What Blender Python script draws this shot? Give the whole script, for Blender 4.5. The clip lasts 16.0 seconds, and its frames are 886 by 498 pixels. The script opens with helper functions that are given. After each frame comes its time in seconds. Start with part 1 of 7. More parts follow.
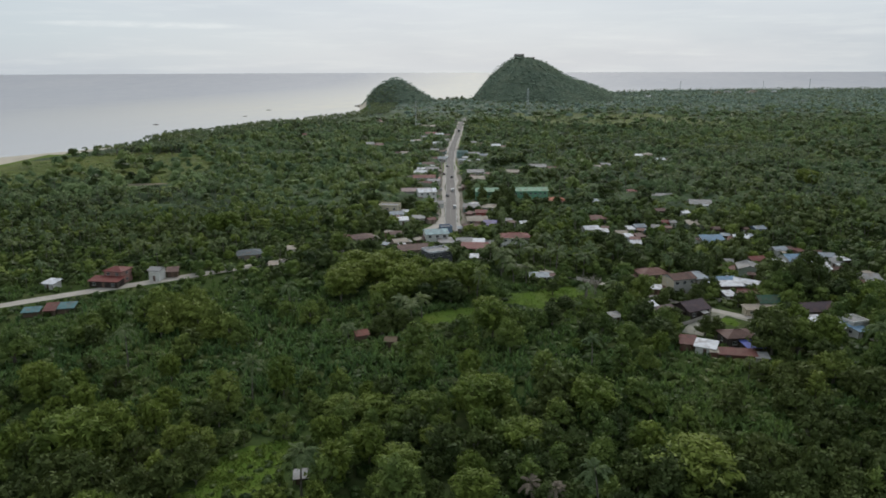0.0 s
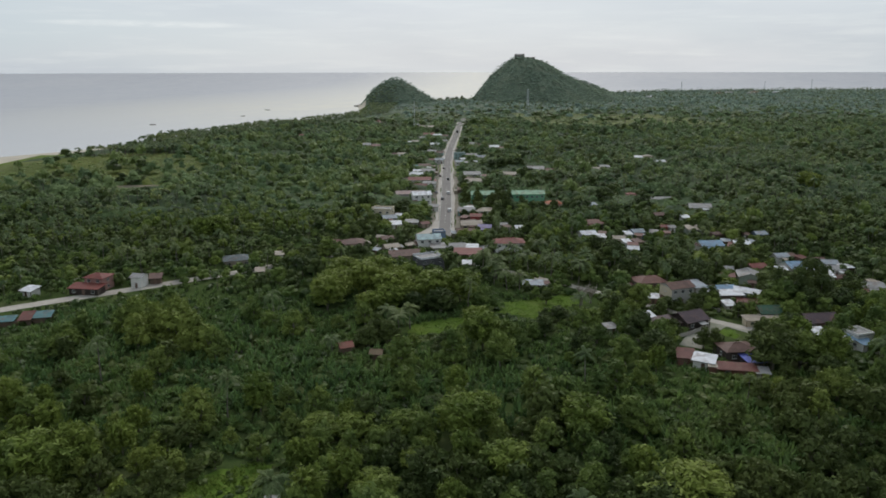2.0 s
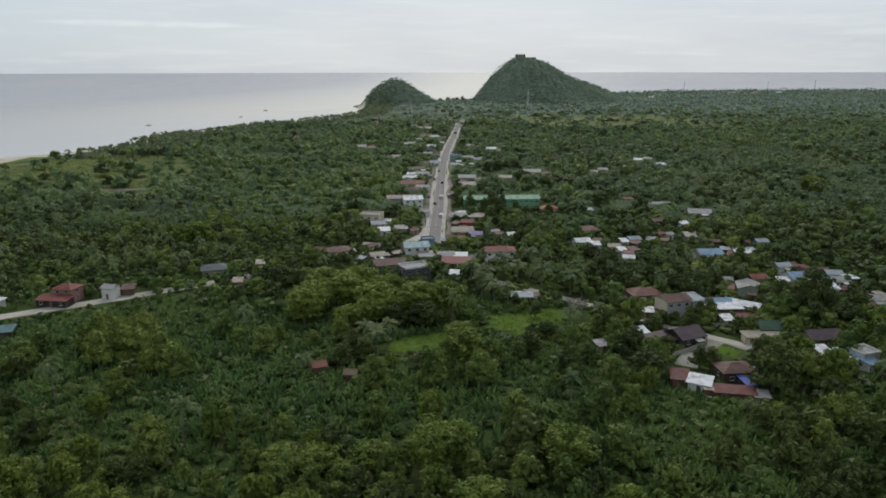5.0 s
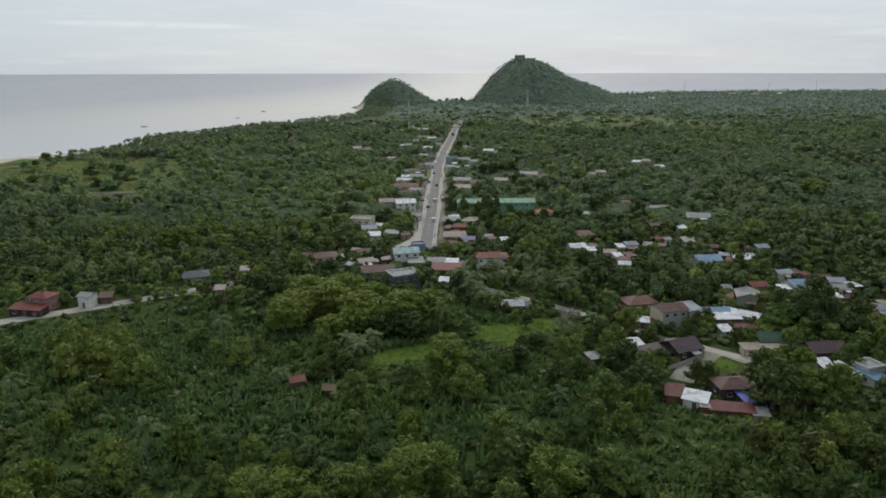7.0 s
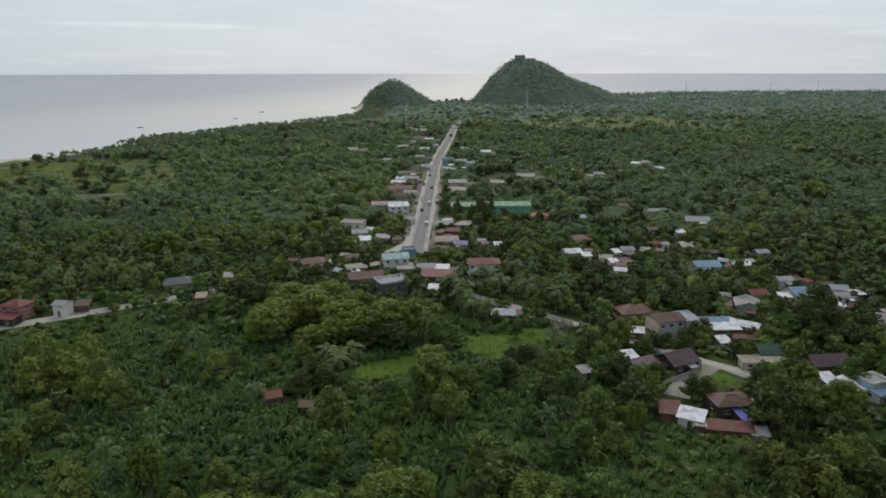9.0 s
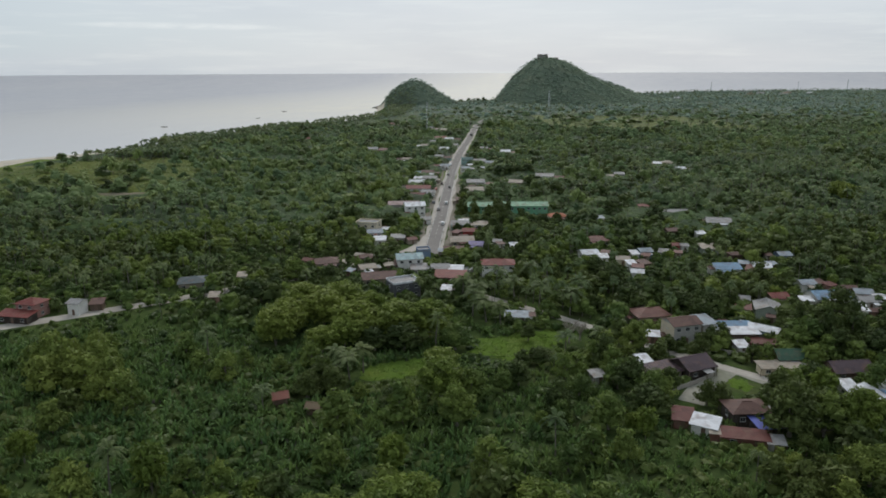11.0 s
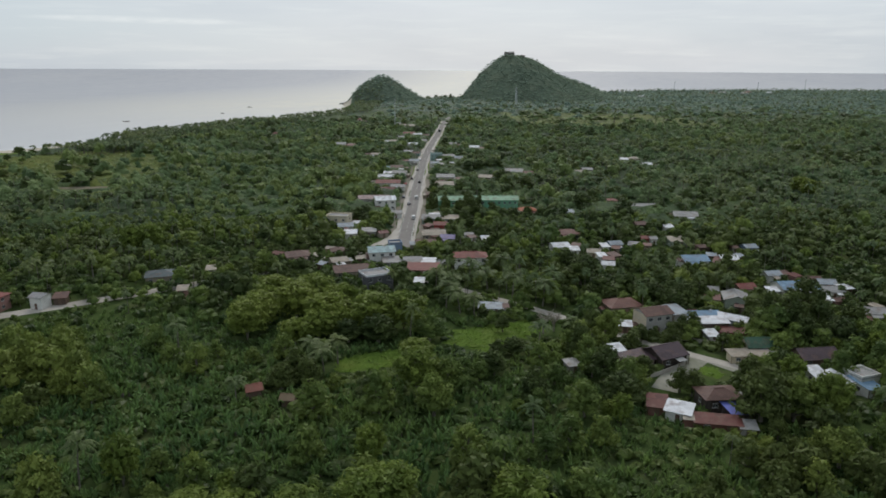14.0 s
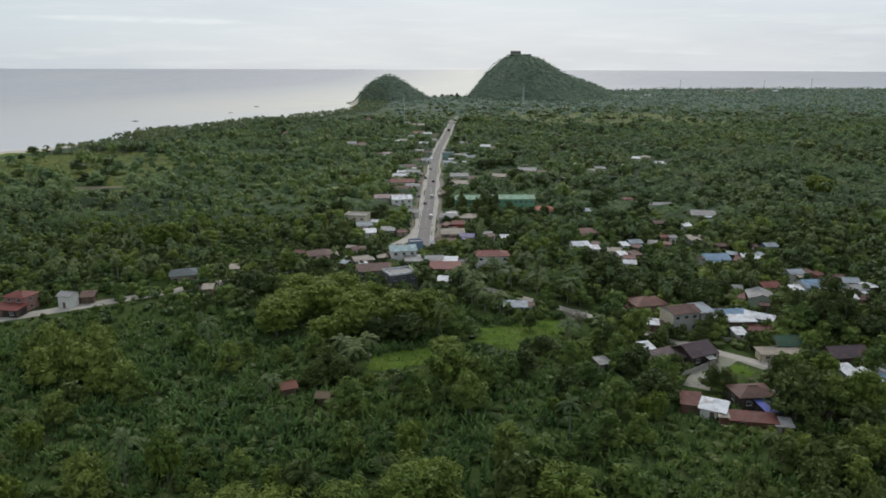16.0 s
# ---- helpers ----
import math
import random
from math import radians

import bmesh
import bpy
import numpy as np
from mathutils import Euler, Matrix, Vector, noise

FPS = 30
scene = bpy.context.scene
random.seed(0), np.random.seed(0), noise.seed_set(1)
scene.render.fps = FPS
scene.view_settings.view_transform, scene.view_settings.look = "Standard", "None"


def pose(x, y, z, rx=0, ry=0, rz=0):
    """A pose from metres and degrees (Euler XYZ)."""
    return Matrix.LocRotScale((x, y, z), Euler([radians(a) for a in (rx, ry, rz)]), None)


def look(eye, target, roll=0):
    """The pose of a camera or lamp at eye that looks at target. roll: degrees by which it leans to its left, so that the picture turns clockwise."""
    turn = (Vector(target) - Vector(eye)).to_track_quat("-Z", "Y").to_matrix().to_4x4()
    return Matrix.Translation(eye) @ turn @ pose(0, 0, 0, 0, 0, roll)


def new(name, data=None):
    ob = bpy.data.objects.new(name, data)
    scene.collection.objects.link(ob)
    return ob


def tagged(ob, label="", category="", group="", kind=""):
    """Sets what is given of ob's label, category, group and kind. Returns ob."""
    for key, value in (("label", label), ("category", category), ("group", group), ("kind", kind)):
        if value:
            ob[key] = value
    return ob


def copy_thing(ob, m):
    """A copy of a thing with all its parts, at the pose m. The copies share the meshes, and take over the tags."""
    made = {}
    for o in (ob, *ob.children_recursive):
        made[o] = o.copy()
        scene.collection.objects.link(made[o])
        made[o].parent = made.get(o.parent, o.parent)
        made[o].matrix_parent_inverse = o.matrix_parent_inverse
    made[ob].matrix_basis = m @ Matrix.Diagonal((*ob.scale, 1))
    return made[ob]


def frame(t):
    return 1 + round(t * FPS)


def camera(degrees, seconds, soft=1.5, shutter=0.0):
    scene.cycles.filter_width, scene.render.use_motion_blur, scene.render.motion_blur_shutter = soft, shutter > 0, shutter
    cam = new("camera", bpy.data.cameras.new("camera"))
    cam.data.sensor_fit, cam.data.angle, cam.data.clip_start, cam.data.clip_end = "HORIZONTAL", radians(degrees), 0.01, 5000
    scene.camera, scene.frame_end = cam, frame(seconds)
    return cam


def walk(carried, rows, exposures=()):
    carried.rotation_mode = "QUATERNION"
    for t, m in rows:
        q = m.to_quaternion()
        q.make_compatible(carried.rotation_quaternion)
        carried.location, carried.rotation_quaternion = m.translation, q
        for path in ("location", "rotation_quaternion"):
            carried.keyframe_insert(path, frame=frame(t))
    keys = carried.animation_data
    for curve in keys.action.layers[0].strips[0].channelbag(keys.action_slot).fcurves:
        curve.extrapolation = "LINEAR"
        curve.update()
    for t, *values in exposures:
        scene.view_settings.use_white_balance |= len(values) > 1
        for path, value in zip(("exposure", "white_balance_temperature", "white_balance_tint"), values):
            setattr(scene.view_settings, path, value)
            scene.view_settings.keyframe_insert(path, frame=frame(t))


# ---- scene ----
cam = camera(63.8, 16.0, 1.75)
PATH = [
    (0, (-3.034, -3.346, 78.986), (-3.038, -1.407, 78.497), -0.2),
    (0.5, (-2.171, -1.177, 79.091), (-2.175, 0.762, 78.601), -0.2),
    (1, (-1.147, 1.06, 79.205), (-1.153, 2.999, 78.716), -0.2),
    (1.5, (-0.292, 3.163, 79.377), (-0.298, 5.102, 78.887), -0.1),
    (2, (0.741, 5.311, 79.532), (0.734, 7.25, 79.042), -0.1),
    (2.5, (1.618, 7.428, 79.718), (1.61, 9.367, 79.227), -0.1),
    (3, (2.758, 9.592, 79.793), (2.748, 11.531, 79.303), -0.1),
    (3.5, (3.805, 11.654, 79.926), (3.794, 13.593, 79.435), -0.1),
    (4, (4.851, 13.698, 80.054), (4.839, 15.637, 79.563), -0.1),
    (6.5, (10.34, 24.738, 79.997), (10.323, 26.678, 79.509), -0.1),
    (7, (11.363, 27.022, 80.014), (11.346, 28.962, 79.526), -0.1),
    (7.5, (12.413, 29.319, 79.994), (12.395, 31.259, 79.506), -0.0),
    (8, (13.579, 31.537, 79.957), (13.56, 33.477, 79.47), -0.0),
    (8.5, (14.69, 33.795, 79.943), (14.671, 35.735, 79.456), -0.1),
    (9, (15.765, 36.086, 80.02), (15.744, 38.025, 79.533), -0.1),
    (9.5, (16.617, 38.114, 80.052), (16.595, 40.054, 79.566), -0.1),
    (11.8, (19.49, 39.158, 79.348), (19.384, 41.094, 78.859), -0.3),
    (11.9, (18.975, 39.308, 79.282), (18.956, 41.247, 78.793), 0.1),
    (12, (18.396, 39.483, 79.174), (18.411, 41.422, 78.683), 0.32),
    (12.5, (18.531, 39.374, 78.648), (18.546, 41.313, 78.157), 0.32),
    (13, (18.194, 39.177, 78.23), (18.209, 41.116, 77.737), 0.32),
    (13.5, (17.633, 39.035, 77.908), (17.646, 40.973, 77.414), 0.32),
    (14, (16.714, 38.922, 77.61), (16.724, 40.86, 77.116), 0.32),
    (14.5, (15.42, 38.837, 77.41), (15.426, 40.775, 76.915), 0.3),
    (15, (13.69, 38.545, 77.401), (13.693, 40.483, 76.906), 0.3),
    (15.5, (11.695, 38.377, 77.526), (11.697, 40.315, 77.03), 0.3),
    (16, (9.488, 38.064, 77.628), (9.488, 40.001, 77.132), 0.2),
]
walk(cam, [(t, look(eye, target, roll)) for t, eye, target, roll in PATH], [(0.0, 0.0), (15.7, 0.0), (16.0, 0.10)])

# ---- world, sun, exposure ----
SUN_EL, SUN_AZ = 42.0, 4.0          # degrees; azimuth from +y towards +x
world = bpy.data.worlds.new("overcast_sky")
scene.world = world
world.use_nodes = True


def mixcol(tree, fac, a, b, blend="MIX"):
    n = tree.nodes.new("ShaderNodeMix")
    n.data_type, n.blend_type = "RGBA", blend
    for sock, v in ((n.inputs[0], fac), (n.inputs[6], a), (n.inputs[7], b)):
        if isinstance(v, bpy.types.NodeSocket):
            tree.links.new(v, sock)
        elif isinstance(v, tuple):
            sock.default_value = (*v[:3], 1)
        else:
            sock.default_value = v
    return n.outputs[2]


def calc(tree, op, a, b=0.0, c=None):
    n = tree.nodes.new("ShaderNodeMath")
    n.operation = op
    for k, v in enumerate((a, b) if c is None else (a, b, c)):
        if isinstance(v, bpy.types.NodeSocket):
            tree.links.new(v, n.inputs[k])
        else:
            n.inputs[k].default_value = v
    return n.outputs[0]


def spread(tree, value, lo, hi, to0=0.0, to1=1.0):
    n = tree.nodes.new("ShaderNodeMapRange")
    n.clamp = True
    tree.links.new(value, n.inputs[0])
    for k, v in ((1, lo), (2, hi), (3, to0), (4, to1)):
        n.inputs[k].default_value = v
    return n.outputs[0]


def noise_tex(tree, vec, scale, detail=4.0, rough=0.55):
    n = tree.nodes.new("ShaderNodeTexNoise")
    n.inputs["Scale"].default_value, n.inputs["Detail"].default_value, n.inputs["Roughness"].default_value = scale, detail, rough
    if vec is not None:
        tree.links.new(vec, n.inputs["Vector"])
    return n.outputs["Fac"]


def build_sky():
    t = world.node_tree
    t.nodes.clear()
    sky = t.nodes.new("ShaderNodeTexSky")
    sky.sky_type, sky.sun_disc = "NISHITA", False
    sky.sun_elevation, sky.sun_rotation = radians(SUN_EL), radians(SUN_AZ)
    co = t.nodes.new("ShaderNodeTexCoord")
    sep = t.nodes.new("ShaderNodeSeparateXYZ")
    t.links.new(co.outputs["Generated"], sep.inputs[0])
    x, y, z = sep.outputs
    el = calc(t, "ARCSINE", z)
    az = calc(t, "ARCTAN2", x, y)
    # cloud sheets stretched along the horizon
    flat = t.nodes.new("ShaderNodeCombineXYZ")
    t.links.new(az, flat.inputs[0])
    t.links.new(calc(t, "MULTIPLY", el, 5.0), flat.inputs[1])
    clouds = noise_tex(t, flat.outputs[0], 4.0, 6.0, 0.55)
    soft = noise_tex(t, flat.outputs[0], 1.6, 3.0, 0.5)
    grey = mixcol(t, spread(t, clouds, 0.36, 0.66), SKY_LOW, SKY_HIGH)
    grey = mixcol(t, spread(t, soft, 0.35, 0.65), grey, (0.53, 0.62, 0.69))
    # brighter cover where the sun stands behind it
    d = t.nodes.new("ShaderNodeVectorMath")
    d.operation = "DOT_PRODUCT"
    t.links.new(co.outputs["Generated"], d.inputs[0])
    a, e = radians(SUN_AZ), radians(SUN_EL)
    d.inputs[1].default_value = (math.sin(a) * math.cos(e), math.cos(a) * math.cos(e), math.sin(e))
    grey = mixcol(t, spread(t, d.outputs["Value"], 0.55, 1.0, 0.0, 0.75), grey, (0.95, 0.95, 0.96))
    # a thin bright streak of cloud low over the sea
    da = calc(t, "DIVIDE", calc(t, "SUBTRACT", az, -0.375), 0.13)
    de = calc(t, "DIVIDE", calc(t, "SUBTRACT", el, 0.0555), 0.0042)
    r2 = calc(t, "ADD", calc(t, "MULTIPLY", da, da), calc(t, "MULTIPLY", de, de))
    wisp = noise_tex(t, flat.outputs[0], 14.0, 5.0, 0.6)
    streak = calc(t, "MULTIPLY", spread(t, r2, 0.0, 1.3, 1.0, 0.0), spread(t, wisp, 0.38, 0.62))
    grey = mixcol(t, calc(t, "MULTIPLY", streak, 0.8), grey, (0.86, 0.90, 0.92))
    # fainter torn streaks round about
    thin = t.nodes.new("ShaderNodeCombineXYZ")
    t.links.new(az, thin.inputs[0])
    t.links.new(calc(t, "MULTIPLY", el, 11.0), thin.inputs[1])
    torn = noise_tex(t, thin.outputs[0], 7.0, 6.0, 0.6)
    grey = mixcol(t, spread(t, torn, 0.50, 0.72, 0.0, 0.55), grey, (0.76, 0.81, 0.84))
    blue = mixcol(t, 1.0, sky.outputs[0], (0.10, 0.10, 0.10), "MULTIPLY")
    both = mixcol(t, 0.90, blue, grey)
    bg = t.nodes.new("ShaderNodeBackground")
    bg.inputs["Strength"].default_value = SKY_STRENGTH
    t.links.new(both, bg.inputs["Color"])
    out = t.nodes.new("ShaderNodeOutputWorld")
    t.links.new(bg.outputs[0], out.inputs[0])


SKY_LOW, SKY_HIGH, SKY_STRENGTH = (0.43, 0.505, 0.60), (0.58, 0.635, 0.71), 0.97
build_sky()
sun = new("sun", bpy.data.lights.new("sun", "SUN"))
sun.data.energy, sun.data.angle, sun.data.color = 1.25, radians(22), (1.0, 0.97, 0.93)
_a, _e = radians(SUN_AZ), radians(SUN_EL)
sun.matrix_world = look((0, 0, 0), (-math.sin(_a) * math.cos(_e), -math.cos(_a) * math.cos(_e), -math.sin(_e)))

# ---- materials ----


def material(name):
    m = bpy.data.materials.new(name)
    m.use_nodes = True
    t = m.node_tree
    return m, t, t.nodes["Principled BSDF"], t.nodes["Material Output"]


def world_place(t):
    return t.nodes.new("ShaderNodeNewGeometry").outputs["Position"]


def relief(t, bsdf, height, strength=0.3, distance=0.05):
    b = t.nodes.new("ShaderNodeBump")
    b.inputs["Strength"].default_value, b.inputs["Distance"].default_value = strength, distance
    t.links.new(height, b.inputs["Height"])
    t.links.new(b.outputs[0], bsdf.inputs["Normal"])


def foliage(name, dark, light, odd, scale=0.11, gloss=0.45, through_light=0.3, vary=0.5, shine=0.12, clumps=0.0):
    """Leaves: the tone drifts from plant to plant and from leaf to leaf."""
    m, t, b, out = material(name)
    geo = t.nodes.new("ShaderNodeNewGeometry")
    tone = noise_tex(t, geo.outputs["Position"], scale, 2.0, 0.5)
    patch = noise_tex(t, geo.outputs["Position"], scale * 0.17, 2.0, 0.5)
    c = mixcol(t, spread(t, tone, 0.34, 0.66), dark, light)
    c = mixcol(t, spread(t, patch, 0.46, 0.68, 0.0, 0.75), c, odd)
    leaf = spread(t, geo.outputs["Random Per Island"], 0.0, 1.0, 1 - vary / 2, 1 + vary / 2)
    if clumps:
        tuft = noise_tex(t, geo.outputs["Position"], clumps, 4.0, 0.65)
        leaf = spread(t, tuft, 0.3, 0.7, 1 - vary / 2, 1 + vary / 2)
        relief(t, b, tuft, 0.8, 0.6 / clumps)
    hs = t.nodes.new("ShaderNodeHueSaturation")
    t.links.new(c, hs.inputs["Color"])
    t.links.new(leaf, hs.inputs["Value"])
    c = hs.outputs[0]
    t.links.new(c, b.inputs["Base Color"])
    b.inputs["Roughness"].default_value = gloss
    b.inputs["Specular IOR Level"].default_value = shine
    tr = t.nodes.new("ShaderNodeBsdfTranslucent")
    t.links.new(c, tr.inputs["Color"])
    mx = t.nodes.new("ShaderNodeMixShader")
    mx.inputs[0].default_value = through_light
    t.links.new(b.outputs[0], mx.inputs[1])
    t.links.new(tr.outputs[0], mx.inputs[2])
    t.links.new(mx.outputs[0], out.inputs[0])
    return m


LEAF = {
    "broad": foliage("broad_leaves", (0.077, 0.121, 0.035), (0.166, 0.220, 0.054), (0.229, 0.266, 0.060), 0.11, 0.5, 0.24, 0.36, 0.08),
    "dark": foliage("dark_leaves", (0.043, 0.065, 0.022), (0.088, 0.117, 0.035), (0.115, 0.140, 0.039), 0.11, 0.5, 0.2, 0.4, 0.08),
    "bamboo": foliage("bamboo_leaves", (0.099, 0.141, 0.030), (0.160, 0.210, 0.040), (0.186, 0.223, 0.045), 0.16, 0.5, 0.16, 0.3, 0.08),
    "nipa": foliage("nipa_fronds", (0.067, 0.125, 0.041), (0.137, 0.214, 0.065), (0.174, 0.230, 0.058), 0.15, 0.4, 0.3, 0.9),
    "palm": foliage("coconut_fronds", (0.086, 0.126, 0.054), (0.148, 0.194, 0.080), (0.188, 0.216, 0.080), 0.13, 0.5, 0.3, 0.6, 0.1),
    # leaves of far woods, paler and bluer: haze put into the colour
    "scrub": foliage("hazed_far_leaves", (0.183, 0.254, 0.202), (0.287, 0.371, 0.282), (0.344, 0.415, 0.277), 0.04, 0.6, 0.35, 0.16, 0.04),
    "grove": foliage("hazed_grove_leaves", (0.115, 0.172, 0.086), (0.221, 0.304, 0.140), (0.289, 0.358, 0.150), 0.045, 0.6, 0.4, 0.2, 0.06),
    "field": foliage("pale_field_weeds", (0.161, 0.216, 0.072), (0.225, 0.283, 0.094), (0.270, 0.310, 0.101), 0.05, 0.5, 0.35, 0.3, 0.1),
    # two dark canopy tones, with the shade between crowns put into the colour
    "canopy": foliage("shaded_gap_canopy", (0.034, 0.060, 0.026), (0.066, 0.104, 0.040), (0.090, 0.128, 0.044), 0.07, 0.6, 0.1, 0.9, 0.04, 0.45),
    "palm_canopy": foliage("shaded_palm_canopy", (0.028, 0.048, 0.022), (0.046, 0.072, 0.030), (0.056, 0.082, 0.033), 0.07, 0.6, 0.1, 0.9, 0.04, 0.5),
    "field_canopy": foliage("low_field_growth", (0.081, 0.109, 0.028), (0.123, 0.149, 0.037), (0.158, 0.168, 0.042), 0.05, 0.6, 0.1, 0.6, 0.04, 0.5),
    # the distant sheet, its greens tinted with painted haze
    "far_canopy": foliage("hazed_far_canopy", (0.064, 0.098, 0.076), (0.101, 0.140, 0.102), (0.124, 0.162, 0.100), 0.03, 0.6, 0.1, 0.8, 0.04, 0.25),
    "dry": foliage("dry_fronds", (0.132, 0.108, 0.079), (0.224, 0.191, 0.145), (0.198, 0.166, 0.121), 0.3),
    "shrub": foliage("shrub_leaves", (0.040, 0.071, 0.020), (0.090, 0.132, 0.031), (0.134, 0.164, 0.040)),
    "grass": foliage("grass_blades", (0.105, 0.172, 0.026), (0.142, 0.212, 0.036), (0.165, 0.200, 0.042), 0.3, 0.6, 0.15),
}


def speckled(name, a, b_col, scale, rough=0.85, bump=0.3, stain=None, distance=0.03, shine=0.25):
    m, t, b, _ = material(name)
    p = world_place(t)
    n1, n2 = noise_tex(t, p, scale, 5.0, 0.6), noise_tex(t, p, scale * 0.13, 4.0, 0.6)
    c = mixcol(t, spread(t, n1, 0.3, 0.7), a, b_col)
    if stain:
        c = mixcol(t, spread(t, n2, 0.5, 0.72, 0.0, 0.8), c, stain)
    t.links.new(c, b.inputs["Base Color"])
    b.inputs["Roughness"].default_value = rough
    b.inputs["Specular IOR Level"].default_value = shine
    relief(t, b, n1, bump, distance)
    return m


BARK = speckled("bark", (0.13, 0.11, 0.09), (0.22, 0.20, 0.17), 3.0, 0.9, 0.5)
DEAD_WOOD = speckled("bleached_dead_wood", (0.24, 0.21, 0.17), (0.36, 0.32, 0.27), 2.0, 0.9, 0.4)
SOIL = speckled("undergrowth_soil", (0.040, 0.064, 0.021), (0.072, 0.100, 0.034), 0.5, 0.95, 0.6, (0.108, 0.116, 0.054), 0.3, 0.0)
GRASS = speckled("grass_sward", (0.072, 0.122, 0.022), (0.112, 0.172, 0.033), 0.8, 0.9, 0.5, (0.135, 0.165, 0.040), 0.1, 0.0)
# scrub on the hills, its base colour shifted pale and bluish as haze
SCRUB = speckled("hazed_hillside_scrub", (0.088, 0.118, 0.086), (0.145, 0.180, 0.125), 0.12, 0.95, 0.8, (0.165, 0.180, 0.125), 0.8, 0.0)
GRASSLAND = speckled("rough_grassland", (0.100, 0.144, 0.042), (0.150, 0.192, 0.058), 0.15, 0.95, 0.6, (0.180, 0.200, 0.070), 0.4, 0.0)
BARE = speckled("bare_brown_field", (0.17, 0.15, 0.11), (0.23, 0.20, 0.15), 0.3, 0.95, 0.5, (0.13, 0.14, 0.07), 0.2, 0.0)
SAND = speckled("beach_sand", (0.42, 0.37, 0.29), (0.52, 0.47, 0.38), 0.4, 0.9, 0.2, (0.35, 0.31, 0.25))
ASPHALT = speckled("worn_asphalt", (0.170, 0.155, 0.142), (0.228, 0.210, 0.192), 0.7, 0.85, 0.15, (0.145, 0.132, 0.120), 0.01)
WORN_CONCRETE = speckled("worn_concrete", (0.21, 0.205, 0.165), (0.30, 0.29, 0.24), 0.5, 0.9, 0.2, (0.15, 0.16, 0.10), 0.01)
CONCRETE = speckled("pale_concrete", (0.34, 0.31, 0.27), (0.45, 0.415, 0.365), 0.5, 0.85, 0.15, (0.25, 0.228, 0.198), 0.01)
VERGE = speckled("bare_earth_verge", (0.17, 0.15, 0.12), (0.25, 0.22, 0.18), 0.6, 0.95, 0.3, (0.10, 0.11, 0.05), 0.05, 0.1)
WHITE_LINE = speckled("road_paint", (0.55, 0.55, 0.52), (0.72, 0.72, 0.70), 1.5, 0.7, 0.05)
TIMBER = speckled("weathered_timber", (0.12, 0.085, 0.055), (0.20, 0.15, 0.10), 2.0, 0.8, 0.3)
METAL_GREY = speckled("galvanised_steel", (0.58, 0.59, 0.60), (0.72, 0.73, 0.73), 1.0, 0.45, 0.1)
ROCK = speckled("shore_rock", (0.16, 0.15, 0.13), (0.28, 0.26, 0.23), 0.3, 0.9, 0.6, (0.10, 0.11, 0.07), 0.4)


def sea_material():
    m, t, b, _ = material("sea_water")
    p = world_place(t)
    sc = t.nodes.new("ShaderNodeVectorMath")
    sc.operation = "MULTIPLY"
    sc.inputs[1].default_value = (1.0, 0.45, 1.0)
    t.links.new(p, sc.inputs[0])
    chop = noise_tex(t, sc.outputs[0], 0.09, 6.0, 0.62)
    bands = noise_tex(t, sc.outputs[0], 0.0022, 3.0, 0.5)
    # silty shallows along the shore, painted warm glow near the hills, deep water beyond
    sp = t.nodes.new("ShaderNodeSeparateXYZ")
    t.links.new(p, sp.inputs[0])
    off = calc(t, "SUBTRACT", calc(t, "MULTIPLY_ADD", sp.outputs[1], 0.17, -535.0), sp.outputs[0])
    off = calc(t, "ADD", off, calc(t, "MULTIPLY", bands, 300.0))
    deep = mixcol(t, spread(t, bands, 0.35, 0.65), (0.250, 0.256, 0.284), (0.305, 0.303, 0.318))
    far_side = spread(t, sp.outputs[0], 150.0, 700.0)
    # the yellower north end is the sun's glow put into the colour
    silt_glow = mixcol(t, spread(t, sp.outputs[1], 900.0, 1600.0), (0.50, 0.495, 0.485), (0.62, 0.575, 0.46))
    c = mixcol(t, calc(t, "MAXIMUM", spread(t, off, 150.0, 900.0), far_side), silt_glow, deep)
    swell = noise_tex(t, sc.outputs[0], 0.022, 5.0, 0.65)
    c = mixcol(t, spread(t, swell, 0.40, 0.66, 0.0, 0.4), c, (0.44, 0.43, 0.415))
    t.links.new(c, b.inputs["Base Color"])
    b.inputs["Roughness"].default_value = 0.32
    b.inputs["IOR"].default_value = 1.33
    relief(t, b, chop, 0.35, 1.2)
    return m


SEA = sea_material()

WALLS = dict(white=(0.74, 0.72, 0.67), cream=(0.66, 0.57, 0.42), beige=(0.31, 0.26, 0.20), pink=(0.36, 0.20, 0.17), darkgrey=(0.10, 0.10, 0.11), teal=(0.27, 0.40, 0.37),
             green=(0.17, 0.40, 0.25), red=(0.36, 0.06, 0.05), lilac=(0.26, 0.22, 0.36), blue=(0.18, 0.25, 0.36), brown=(0.13, 0.09, 0.065), palegreen=(0.36, 0.41, 0.33),
             concrete=(0.44, 0.42, 0.38), bluewall=(0.22, 0.29, 0.33), darkwood=(0.05, 0.038, 0.032), rust=(0.19, 0.09, 0.065), brick=(0.27, 0.11, 0.075), wood=(0.16, 0.115, 0.08))
